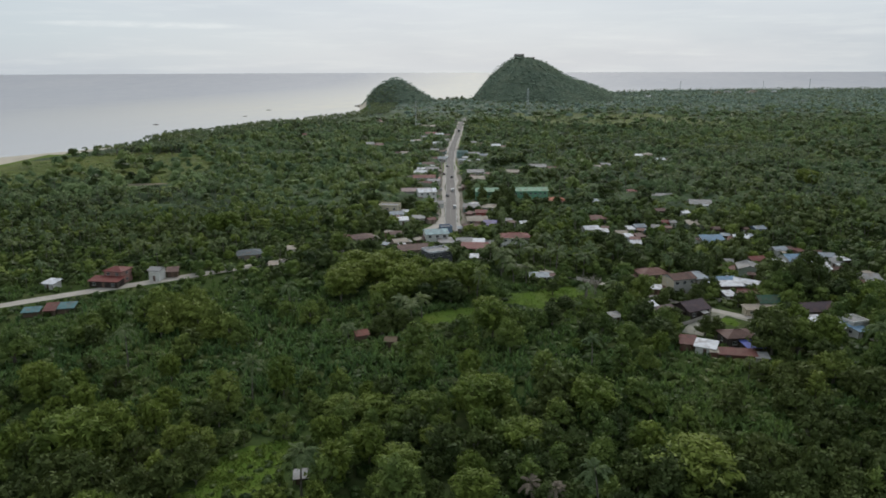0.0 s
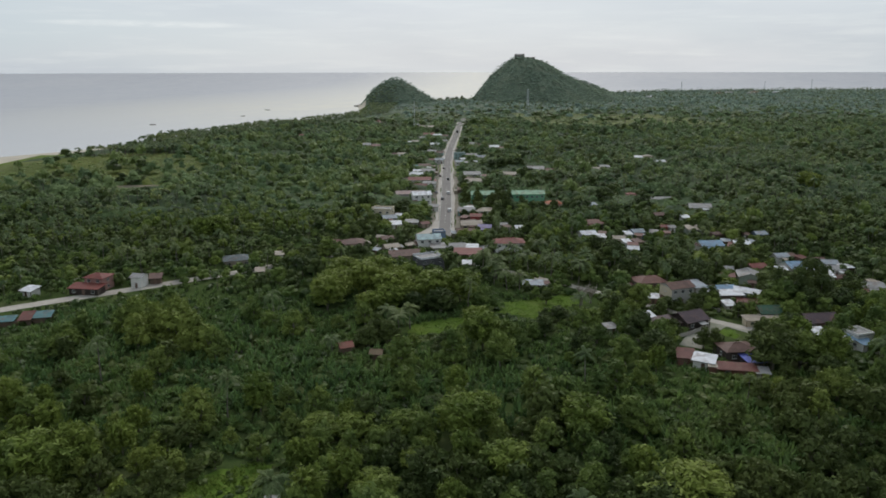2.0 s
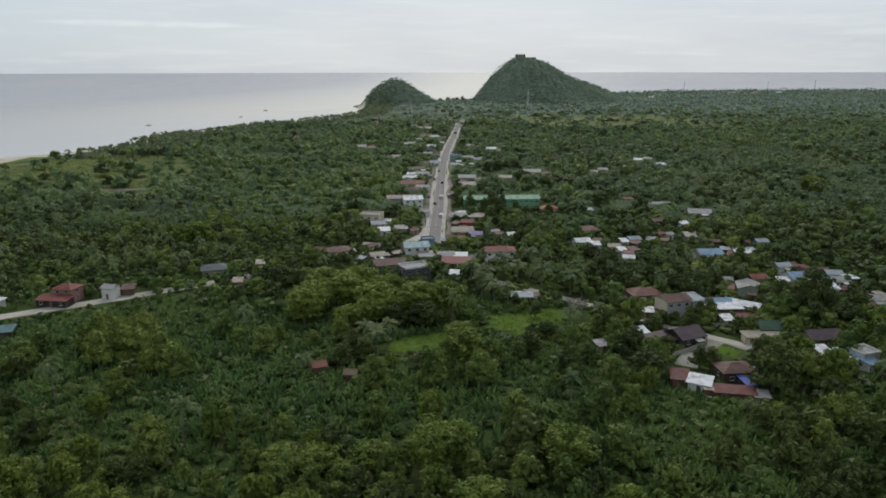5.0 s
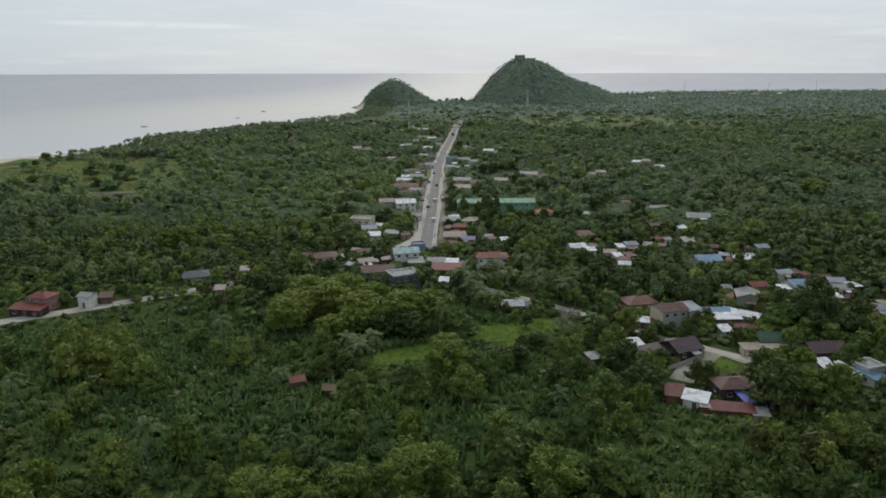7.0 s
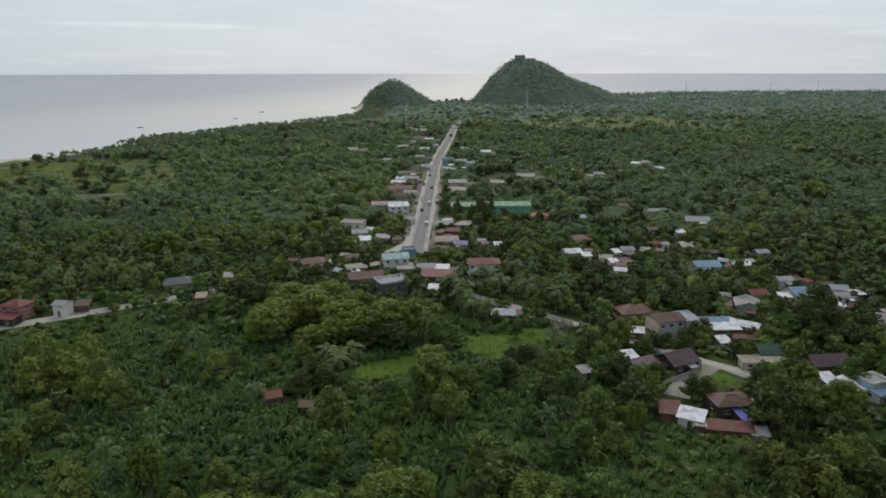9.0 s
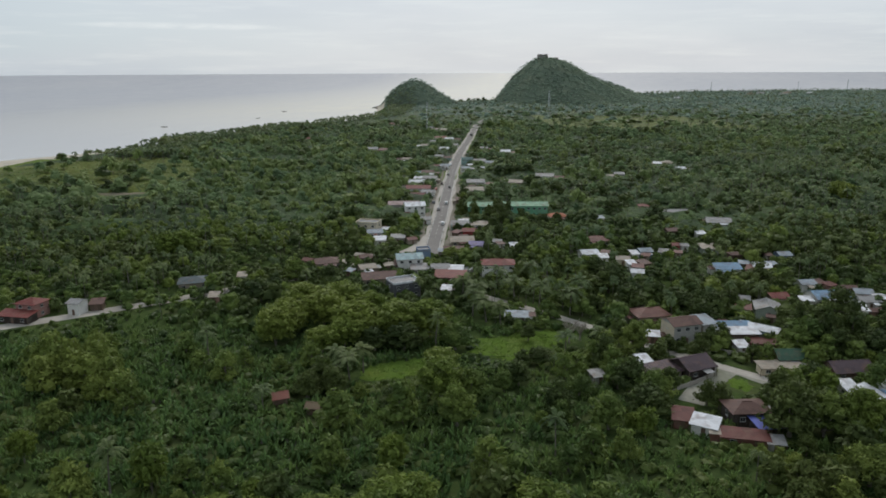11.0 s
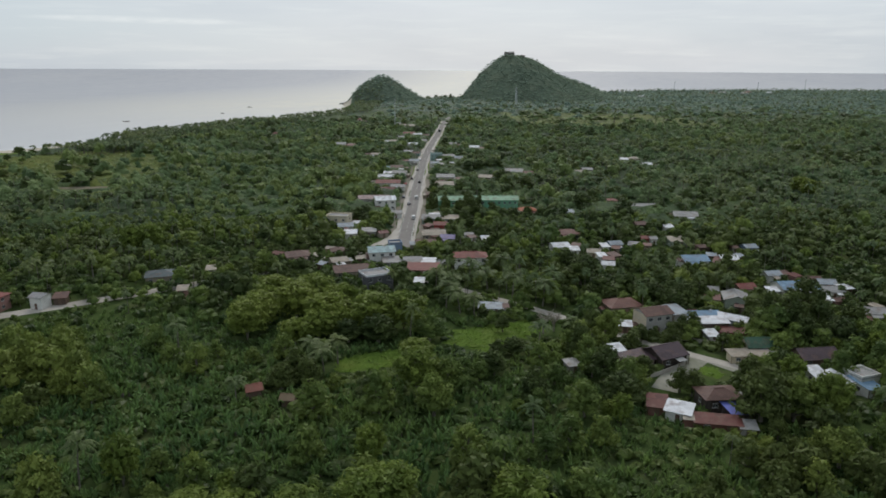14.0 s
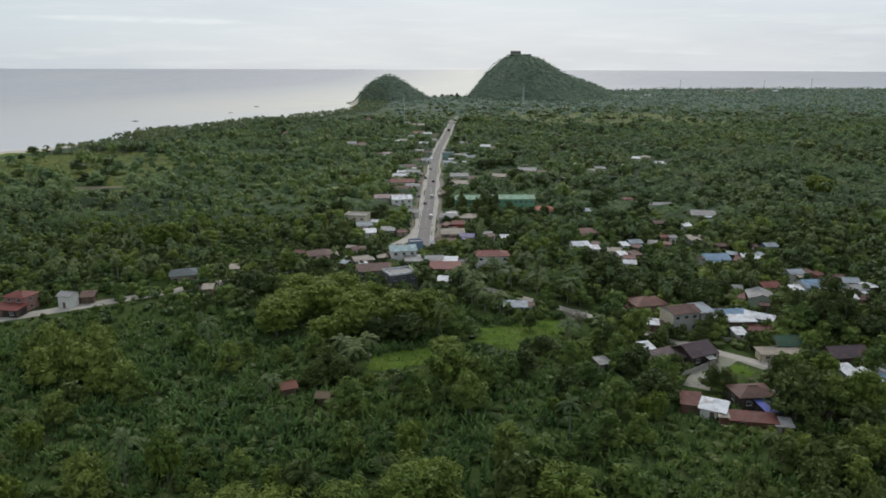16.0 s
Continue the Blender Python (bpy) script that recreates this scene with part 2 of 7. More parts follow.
ROOFS = dict(teal=(0.30, 0.41, 0.42), concrete=(0.27, 0.265, 0.26), greyroof=(0.30, 0.295, 0.285), whiteroof=(0.68, 0.69, 0.71), redroof=(0.175, 0.044, 0.036), brownroof=(0.115, 0.062, 0.050),
             tanroof=(0.34, 0.295, 0.235), bluegrey=(0.29, 0.33, 0.36), greenroof=(0.20, 0.36, 0.23), orangeroof=(0.36, 0.10, 0.04), lilacroof=(0.24, 0.21, 0.36), blueroof=(0.19, 0.30, 0.41),
             pinkroof=(0.34, 0.25, 0.235), mauveroof=(0.085, 0.060, 0.068), darkgreen=(0.038, 0.095, 0.060), rustroof=(0.125, 0.042, 0.034), tarp=(0.115, 0.14, 0.42), thatch=(0.17, 0.125, 0.075), tealroof=(0.075, 0.175, 0.185), slate=(0.085, 0.110, 0.115), clay=(0.15, 0.066, 0.052), brickroof=(0.23, 0.085, 0.062))


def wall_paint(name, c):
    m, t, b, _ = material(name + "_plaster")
    p = world_place(t)
    fine, big = noise_tex(t, p, 1.8, 5.0, 0.6), noise_tex(t, p, 0.35, 4.0, 0.65)
    col = mixcol(t, spread(t, fine, 0.3, 0.7), tuple(v * 0.88 for v in c), c)
    col = mixcol(t, spread(t, big, 0.48, 0.75, 0.0, 0.4), col, (0.24, 0.22, 0.19))
    t.links.new(col, b.inputs["Base Color"])
    b.inputs["Roughness"].default_value = 0.85
    b.inputs["Specular IOR Level"].default_value = 0.2
    relief(t, b, fine, 0.15, 0.01)
    return m


def roof_sheet(name, c):
    """Corrugated sheets, with rust and sheets of slightly different age."""
    m, t, b, _ = material(name + "_sheet")
    co = t.nodes.new("ShaderNodeTexCoord").outputs["Object"]
    p = world_place(t)
    wave = t.nodes.new("ShaderNodeTexWave")
    wave.inputs["Scale"].default_value = 1.6
    t.links.new(co, wave.inputs["Vector"])
    sheet = t.nodes.new("ShaderNodeTexVoronoi")
    sheet.inputs["Scale"].default_value = 0.55
    t.links.new(co, sheet.inputs["Vector"])
    fine, big = noise_tex(t, p, 2.2, 5.0, 0.65), noise_tex(t, p, 0.45, 4.0, 0.6)
    col = mixcol(t, spread(t, fine, 0.3, 0.7), tuple(v * 0.85 for v in c), c)
    age = spread(t, sheet.outputs["Color"], 0.0, 1.0, 0.70, 1.2)
    hs = t.nodes.new("ShaderNodeHueSaturation")
    t.links.new(col, hs.inputs["Color"])
    t.links.new(age, hs.inputs["Value"])
    col = mixcol(t, spread(t, big, 0.50, 0.72, 0.0, 0.6), hs.outputs[0], (0.17, 0.100, 0.070))
    t.links.new(col, b.inputs["Base Color"])
    b.inputs["Roughness"].default_value = 0.6
    b.inputs["Specular IOR Level"].default_value = 0.2
    relief(t, b, wave.outputs["Fac"], 0.4, 0.03)
    return m


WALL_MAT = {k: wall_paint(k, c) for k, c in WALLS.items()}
ROOF_MAT = {k: roof_sheet(k, c) for k, c in ROOFS.items()}


def plain(name, c, rough=0.5, metal=0.0):
    m, t, b, _ = material(name)
    n = noise_tex(t, world_place(t), 4.0, 3.0)
    t.links.new(mixcol(t, n, tuple(v * 0.8 for v in c), c), b.inputs["Base Color"])
    b.inputs["Roughness"].default_value, b.inputs["Metallic"].default_value = rough, metal
    return m


GLASS = plain("window_glass", (0.03, 0.035, 0.04), 0.08)
FRAME = plain("window_frame_paint", (0.5, 0.5, 0.47), 0.5)
DOOR = plain("door_paint", (0.16, 0.10, 0.07), 0.5)
RUBBER = plain("tyre_rubber", (0.02, 0.02, 0.02), 0.8)

# ---- mesh helpers ----


def part(name, bm, mat, parent=None, label=""):
    me = bpy.data.meshes.new(name)
    bm.to_mesh(me)
    bm.free()
    me.materials.append(mat)
    ob = new(name, me)
    ob.parent = parent
    return tagged(ob, label) if label else ob


def box(bm, x0, x1, y0, y1, z0, z1, bevel=0.0):
    v = [bm.verts.new((x, y, z)) for z in (z0, z1) for y in (y0, y1) for x in (x0, x1)]
    fs = [bm.faces.new([v[k] for k in q]) for q in ((0, 2, 3, 1), (4, 5, 7, 6), (0, 1, 5, 4), (2, 6, 7, 3), (0, 4, 6, 2), (1, 3, 7, 5))]
    if bevel:
        es = list({e for f in fs for e in f.edges})
        bmesh.ops.bevel(bm, geom=es, offset=bevel, segments=1, affect="EDGES")
    return bm


def solid(bm, base, top):
    """A prism between two rings of as many points."""
    a, b = [bm.verts.new(p) for p in base], [bm.verts.new(p) for p in top]
    n = len(a)
    for k in range(n):
        bm.faces.new((a[k], a[(k + 1) % n], b[(k + 1) % n], b[k]))
    bm.faces.new(a[::-1])
    bm.faces.new(b)
    return bm


def big_mesh(name, verts, faces, mats, slots=None, smooth=False):
    """A large mesh from arrays of places and of four-cornered faces."""
    me = bpy.data.meshes.new(name)
    n = len(faces)
    me.vertices.add(len(verts))
    me.vertices.foreach_set("co", np.ascontiguousarray(verts, np.float32).ravel())
    me.loops.add(4 * n)
    me.loops.foreach_set("vertex_index", np.ascontiguousarray(faces, np.int32).ravel())
    me.polygons.add(n)
    me.polygons.foreach_set("loop_start", np.arange(0, 4 * n, 4, dtype=np.int32))
    if slots is not None:
        me.polygons.foreach_set("material_index", np.ascontiguousarray(slots, np.int32))
    if smooth:
        me.polygons.foreach_set("use_smooth", np.ones(n, bool))
    for m in mats:
        me.materials.append(m)
    me.update(calc_edges=True)
    return me


def tri_mesh(name, verts, mats, slots=None):
    """A large mesh of loose three-cornered leaves and facets."""
    me = bpy.data.meshes.new(name)
    n = len(verts) // 3
    me.vertices.add(3 * n)
    me.vertices.foreach_set("co", np.ascontiguousarray(verts, np.float32).ravel())
    me.loops.add(3 * n)
    me.loops.foreach_set("vertex_index", np.arange(3 * n, dtype=np.int32))
    me.polygons.add(n)
    me.polygons.foreach_set("loop_start", np.arange(0, 3 * n, 3, dtype=np.int32))
    if slots is not None:
        me.polygons.foreach_set("material_index", np.ascontiguousarray(slots, np.int32))
    for m in mats:
        me.materials.append(m)
    me.update(calc_edges=True)
    return me


# ---- the land and the sea ----
SEA_Z = -2.5
COAST = [(-470, -700), (-455, 200), (-444, 560), (-434, 690), (-388, 750), (-354, 800), (-343, 868), (-320, 905), (-288, 1020), (-246, 1088), (-210, 1195), (-177, 1290), (-166, 1420),
         (-184, 1560), (-203, 1660), (-190, 1790),
         (-110, 1850), (0, 1905), (80, 1985), (250, 2150), (520, 2400), (760, 2640), (1300, 2760), (2600, 2800), (2900, 2600), (2900, -700)]


def shore_distance(px, py):
    """Metres inland of the shore; negative out at sea."""
    px, py = np.asarray(px, float), np.asarray(py, float)
    best, inside = np.full(px.shape, 1e9), np.zeros(px.shape, bool)
    for (ax, ay), (bx, by) in zip(COAST, COAST[1:] + COAST[:1]):
        ux, uy = bx - ax, by - ay
        s = np.clip(((px - ax) * ux + (py - ay) * uy) / (ux * ux + uy * uy), 0, 1)
        best = np.minimum(best, np.hypot(px - ax - s * ux, py - ay - s * uy))
        if ay != by:
            cross = ((ay > py) != (by > py)) & (px < (bx - ax) * (py - ay) / (by - ay) + ax)
            inside ^= cross
    return np.where(inside, best, -best)


def open_shore(py):
    """From 0 to 1 where open sand and low growth part the trees from the sea."""
    return np.clip((800 - py) / 110, 0, 1) * np.clip((py - 430) / 60, 0, 1)


def hill(px, py, cx, cy, top, left, right, front, back, pl, pr):
    dx, dy = px - cx, py - cy
    a = np.arctan2(dy, dx)
    rough = 0.035 * np.sin(px * 0.21 + 0.6 * np.sin(py * 0.07)) * np.sin(py * 0.17 + 1.1) + 0.05 * np.sin(17 * a + 2.0 * np.sin(3 * a))
    wob = 1 + 0.05 * np.sin(5 * a + 1.0) + 0.035 * np.sin(9 * a)
    s = np.sqrt((dx / np.where(dx < 0, left, right)) ** 2 + (dy / np.where(dy < 0, front, back)) ** 2) / wob
    k = np.clip(0.5 - 0.5 * dx / (0.35 * (left + right)), 0, 1)
    p = pr + (pl - pr) * k * k * (3 - 2 * k)
    return np.where(s < 1, top * (1 - np.clip(s, 0, 1) ** p) * (1 + rough * np.clip(4 * s * (1 - s), 0, 1)), 0)


def ground_z(px, py):
    px, py = np.asarray(px, float), np.asarray(py, float)
    d = shore_distance(px, py)
    z = np.clip(SEA_Z + d * 0.075, -9, 0)
    lumps = 1 + 0.04 * np.sin(px * 0.05 + 1) * np.sin(py * 0.045)
    z = z + hill(px, py, 190, 1850, 114, 122, 275, 230, 150, 1.55, 0.9) * lumps
    z = z + hill(px, py, -114, 1700, 57, 82, 98, 120, 90, 1.95, 1.3) * lumps
    return z


def value_noise(px, py, cell, seed):
    """Smooth random field from 0 to 1."""
    g = np.random.default_rng(seed).random((64, 64))
    fx, fy = px / cell, py / cell
    ix, iy = np.floor(fx).astype(int), np.floor(fy).astype(int)
    tx, ty = fx - ix, fy - iy
    tx, ty = tx * tx * (3 - 2 * tx), ty * ty * (3 - 2 * ty)
    at = lambda i, j: g[i % 64, j % 64]
    return (at(ix, iy) * (1 - tx) + at(ix + 1, iy) * tx) * (1 - ty) + (at(ix, iy + 1) * (1 - tx) + at(ix + 1, iy + 1) * tx) * ty


def bare_plot(px, py):
    """A brown plot without growth below dark spreading trees."""
    return np.hypot((px + 214) / 17, (py - 499) / 9) < 0.8 + 0.4 * value_noise(px, py, 7, 62)


def fields(px, py):
    """Open plots of low, pale green growth."""
    far = (px > 120) & (px < 410) & (py > 1040 - 0.25 * (px - 120)) & (py < 1290 - 4.0 * np.clip(px - 355, 0, 99))
    left = np.hypot((px + 285) / 100, (py - 588) / 95) < 0.75 + 0.5 * value_noise(px, py, 20, 61)
    return far | left | bare_plot(px, py)


def build_land():
    xs = np.concatenate([np.arange(-640, 620, 14.0), np.arange(620, 3001, 70.0)])
    ys = np.concatenate([np.arange(-760, 60, 60.0), np.arange(60, 2120, 14.0), np.arange(2120, 2961, 60.0)])
    gx, gy = np.meshgrid(xs, ys)
    gz = ground_z(gx, gy)
    w, h = len(xs), len(ys)
    idx = np.arange(w * h).reshape(h, w)
    faces = np.stack([idx[:-1, :-1], idx[:-1, 1:], idx[1:, 1:], idx[1:, :-1]], -1).reshape(-1, 4)
    cx, cy = gx.ravel()[faces].mean(1), gy.ravel()[faces].mean(1)
    d = shore_distance(cx, cy)
    beach = ((d < 34 + 12 * open_shore(cy)) & (cx < -180)).astype(int)
    open_land = fields(cx, cy) | ((cy > 405) & (cy < 1500) & (value_noise(cx, cy, 60, 81) + 0.5 * value_noise(cx, cy, 22, 82) > 0.62))
    beach[(beach == 0) & open_land] = 3
    beach[bare_plot(cx, cy)] = 4
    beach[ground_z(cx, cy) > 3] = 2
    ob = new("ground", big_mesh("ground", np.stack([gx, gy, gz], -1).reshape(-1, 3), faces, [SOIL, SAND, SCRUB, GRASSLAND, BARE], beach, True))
    tagged(ob, "dark green overgrown coastal plain with a pale sand beach", "ground", kind="structure")


def build_sea():
    """Out to the horizon."""
    rs = np.concatenate([np.linspace(0, 3000, 16), np.linspace(3060, 4850, 40)])
    n = 120
    a = np.linspace(0, 2 * np.pi, n, endpoint=False)
    lift = 61.0 * np.clip((rs - 3000) / 1850, 0, 1) ** 2
    v = np.stack([rs[:, None] * np.cos(a) + 8, rs[:, None] * np.sin(a) + 20, np.broadcast_to((SEA_Z + lift)[:, None], (len(rs), n))], -1).reshape(-1, 3)
    k = np.arange(len(rs) * n).reshape(len(rs), n)
    nx = np.roll(k, -1, 1)
    faces = np.stack([k[:-1], k[1:], nx[1:], nx[:-1]], -1).reshape(-1, 4)
    ob = new("water", big_mesh("water", v, faces, [SEA], None, True))
    tagged(ob, "calm grey sea under an overcast sky", "sea", kind="structure")


build_land()
build_sea()

# ---- roads ----
MAIN_ROAD = [(0.3, 346), (0.5, 378), (1.2, 436), (1.5, 538), (2.5, 640), (6, 750), (14, 900), (23, 1100), (42, 1307), (62, 1460)]
OLD_ROAD = [(-190, 206), (-168, 223), (-145, 240), (-110, 263), (-77, 286), (-45, 312), (-22, 333), (-10, 351), (-3.5, 368), (-2.5, 384)]
LANE = [(-20, 337), (-4, 312), (18, 289), (42, 269), (56, 255), (72, 238), (84, 227), (95, 217.5), (112, 206), (140, 190)]


def smooth_line(pts, step):
    p = np.array(pts, float)
    d = np.r_[0, np.cumsum(np.hypot(*np.diff(p, axis=0).T))]
    s = np.arange(0, d[-1], step)
    q = np.stack([np.interp(s, d, p[:, k]) for k in (0, 1)], 1)
    for _ in range(int(10 / step) + 4):
        q[1:-1] = 0.25 * q[:-2] + 0.5 * q[1:-1] + 0.25 * q[2:]
    return q


def ribbon(name, line, left, right, z0, z1, mat, parent=None, jag=0.0):
    """A strip of paving with thickness along a line, from left to right of it in metres."""
    t = np.gradient(line, axis=0)
    t /= np.hypot(*t.T)[:, None]
    nrm = np.stack([t[:, 1], -t[:, 0]], 1)
    rng = np.random.default_rng(5)
    l = left + jag * np.convolve(rng.normal(size=len(line)), np.ones(7) / 2.6, "same") if jag else np.full(len(line), float(left))
    r = right + jag * np.convolve(rng.normal(size=len(line)), np.ones(7) / 2.6, "same") if jag else np.full(len(line), float(right))
    bm = bmesh.new()
    prev = None
    for k in range(len(line)):
        a, b = line[k] + nrm[k] * l[k], line[k] + nrm[k] * r[k]
        ring = [bm.verts.new((*a, z0)), bm.verts.new((*a, z1)), bm.verts.new((*b, z1)), bm.verts.new((*b, z0))]
        if prev:
            for i in range(4):
                j = (i + 1) % 4
                bm.faces.new((prev[i], prev[j], ring[j], ring[i]))
        prev = ring
    bmesh.ops.recalc_face_normals(bm, faces=bm.faces)
    return part(name, bm, mat, parent)


road_line, lane_line, old_line = smooth_line(MAIN_ROAD, 4.0), smooth_line(LANE, 4.0), smooth_line(OLD_ROAD, 4.0)
road = tagged(ribbon("road", road_line, -3.4, 3.4, -0.3, 0.10, ASPHALT), "straight grey two-lane road with faded markings", "road", kind="structure")
tagged(ribbon("pavement", road_line, -5.5, -3.4, -0.3, 0.07, CONCRETE, None, 0.25), "pale concrete road shoulder", "shoulder", kind="structure")
tagged(ribbon("pavement", road_line, 3.4, 5.3, -0.3, 0.07, CONCRETE, None, 0.35), "pale concrete road shoulder", "shoulder", kind="structure")
lane = tagged(ribbon("road", lane_line, -1.9, 1.9, -0.3, 0.06, CONCRETE, None, 0.15), "narrow pale concrete village lane", "lane", kind="structure")
tagged(ribbon("road", old_line, -3.0, 3.0, -0.3, 0.05, CONCRETE, None, 0.15), "pale worn concrete side road through the village", "road", kind="structure")
tagged(ribbon("road", smooth_line([(88.5, 222.5), (82, 215.5), (76.5, 208.5), (72.5, 201.5)], 2.0), -3.3, 3.2, -0.3, 0.055, WORN_CONCRETE, None, 0.4), "short pale concrete driveway between houses", "driveway", kind="structure")
tagged(ribbon("road", smooth_line([(83.5, 230), (88.0, 223.5), (94.7, 215.3), (99.5, 210.5)], 2.0), -1.6, 1.6, -0.3, 0.059, WORN_CONCRETE, None, 0.2), "narrow pale concrete lane past the lawn", "lane", kind="structure")
near_road = road_line[(road_line[:, 1] > 352) & (road_line[:, 1] < 760)]
tagged(ribbon("ground", near_road, -9.5, -5.7, -0.3, 0.045, VERGE, None, 0.8), "bare trodden earth verge beside the road", "verge", kind="structure")
tagged(ribbon("ground", near_road, 5.5, 8.0, -0.3, 0.045, VERGE, None, 0.6), "bare trodden earth verge beside the road", "verge", kind="structure")
for side in (-3.15, 3.15):
    ribbon("edge_line", road_line, side - 0.08, side + 0.08, 0.05, 0.106, WHITE_LINE, road)


def dash_marks():
    seg = np.hypot(*np.diff(road_line, axis=0).T)
    cum = np.r_[0, np.cumsum(seg)]
    me = None
    s0 = cum[np.argmin(np.hypot(road_line[:, 0], road_line[:, 1] - 380))]
    for k in range(46):
        s = s0 + 9.0 * k
        i = int(np.searchsorted(cum, s)) - 1
        a = road_line[i] + (road_line[i + 1] - road_line[i]) * (s - cum[i]) / seg[i]
        d = (road_line[i + 1] - road_line[i]) / seg[i]
        if me is None:
            bm = bmesh.new()
            box(bm, -0.07, 0.07, -1.5, 1.5, 0.05, 0.107)
            me = part("lane_mark", bm, WHITE_LINE, road)
            ob = me
        else:
            ob = new("lane_mark", me.data)
            ob.parent = road
        ob.matrix_local = pose(a[0], a[1], 0, 0, 0, math.degrees(math.atan2(-d[0], d[1])))


dash_marks()


# ---- houses ----
CLEAR = []                           # houses kept in the camera's view: x, y, half width, lowest height in view, half depth


def house(x, y, w, d, h, yaw, kind, wall, roof, label):
    d = min(d, w * 1.1 + 2.5) if y < 235 or h > 4.6 else min(d, w * 0.62 + 2.2)
    base = tagged(new("house"), label, "house")
    base.matrix_world = pose(x, y, 0, 0, 0, yaw)
    hw, hd, th = w / 2, d / 2, 0.18
    over = 0.55 if kind != "flat" else 0.12
    rise = {"gable": min((0.24 if y < 235 else 0.17) * d, 1.9), "hip": min(0.19 * min(d, w), 1.5), "shed": 0.13 * d, "flat": 0.0}[kind]
    wm, rm = WALL_MAT[wall], ROOF_MAT[roof]
    bm = bmesh.new()
    if kind == "gable":
        ring = [(-hd, -0.2), (hd, -0.2), (hd, h), (0, h + rise), (-hd, h)]
        solid(bm, [(-hw, a, b) for a, b in ring], [(hw, a, b) for a, b in ring])
    elif kind == "shed":
        ring = [(-hd, -0.2), (hd, -0.2), (hd, h + rise), (-hd, h)]
        solid(bm, [(-hw, a, b) for a, b in ring], [(hw, a, b) for a, b in ring])
    else:
        box(bm, -hw, hw, -hd, hd, -0.2, h)
    bmesh.ops.recalc_face_normals(bm, faces=bm.faces)
    part("wall", bm, wm, base)
    # the roof: sheets with thickness, eaves and a ridge
    bm = bmesh.new()
    e = 0.09
    if kind == "gable":
        k = rise / hd
        for sgn in (-1, 1):
            lo, hi = (sgn * (hd + over), h - over * k), (0, h + rise)
            ring = [(-hw - over, lo[0], lo[1]), (hw + over, lo[0], lo[1]), (hw + over, hi[0], hi[1]), (-hw - over, hi[0], hi[1])]
            solid(bm, [(a, b, c + 0.02) for a, b, c in ring], [(a, b, c + 0.02 + e) for a, b, c in ring])
        bmesh.ops.recalc_face_normals(bm, faces=bm.faces)
        part("roof", bm, rm, base)
        bm = bmesh.new()
        ring = [(-0.22, h + rise + 0.02), (0.22, h + rise + 0.02), (0.05, h + rise + 0.17), (-0.05, h + rise + 0.17)]
        solid(bm, [(-hw - over, a, b) for a, b in ring], [(hw + over, a, b) for a, b in ring])
        bmesh.ops.recalc_face_normals(bm, faces=bm.faces)
        part("ridge_cap", bm, rm, base)
    elif kind == "hip":
        ow, od = hw + over, hd + over
        rid = max(ow - od, 0.25)
        rdy = max(od - ow, 0.0)
        ez, tz = h - 0.12, h + rise
        lo = [bm.verts.new(p) for p in ((-ow, -od, ez), (ow, -od, ez), (ow, od, ez), (-ow, od, ez))]
        up = [bm.verts.new((a, b, c + e)) for a, b, c in ((-ow, -od, ez), (ow, -od, ez), (ow, od, ez), (-ow, od, ez))]
        r = [bm.verts.new((-rid, -rdy if rdy else 0, tz)), bm.verts.new((rid, rdy if rdy else 0, tz))]
        for k in range(4):
            bm.faces.new((lo[k], lo[(k + 1) % 4], up[(k + 1) % 4], up[k]))
        for q in ((up[0], up[1], r[1], r[0]), (up[2], up[3], r[0], r[1]), (up[1], up[2], r[1]), (up[3], up[0], r[0]), (lo[3], lo[2], lo[1], lo[0])):
            bm.faces.new(q)
        bmesh.ops.recalc_face_normals(bm, faces=bm.faces)
        part("roof", bm, rm, base)
        bm = bmesh.new()
        box(bm, -rid - 0.1, rid + 0.1, -0.14, 0.14, tz - 0.06, tz + 0.08)
        part("ridge_cap", bm, rm, base)
    elif kind == "shed":
        k = rise / d
        ring = [(-hw - over, -hd - over, h - over * k), (hw + over, -hd - over, h - over * k), (hw + over, hd + over, h + rise + over * k), (-hw - over, hd + over, h + rise + over * k)]
        solid(bm, [(a, b, c + 0.02) for a, b, c in ring], [(a, b, c + 0.02 + e) for a, b, c in ring])
        bmesh.ops.recalc_face_normals(bm, faces=bm.faces)
        part("roof", bm, rm, base)
    else:
        box(bm, -hw - 0.1, hw + 0.1, -hd - 0.1, hd + 0.1, h + 0.004, h + 0.16)
        part("roof", bm, rm, base)
        for x0, x1, y0, y1 in ((-hw, hw, -hd, -hd + 0.2), (-hw, hw, hd - 0.2, hd), (-hw, -hw + 0.2, -hd + 0.2, hd - 0.2), (hw - 0.2, hw, -hd + 0.2, hd - 0.2)):
            bm = bmesh.new()
            box(bm, x0, x1, y0, y1, h + 0.16, h + 0.75)
            part("parapet", bm, ROOF_MAT["whiteroof"] if wall == "darkgrey" else wm, base)
    # windows and a door
    storeys = 2 if h > 4.6 else 1
    fh = h / storeys
    n = max(1, int(w / (3.2 if storeys == 1 else 2.9)))
    for st in range(storeys):
        for k in range(n):
            wx, wz = -hw + w * (k + 0.5) / n, st * fh + fh * 0.55
            if st == 0 and k == n // 2:
                bm = bmesh.new()
                box(bm, wx - 0.48, wx + 0.48, -hd - 0.05, -hd + 0.02, 0.0, min(2.05, fh - 0.25))
                part("door", bm, DOOR, base)
                continue
            window(base, wx, -hd, wz, min(1.3, w / n * 0.55), min(1.15, fh * 0.42), 0)
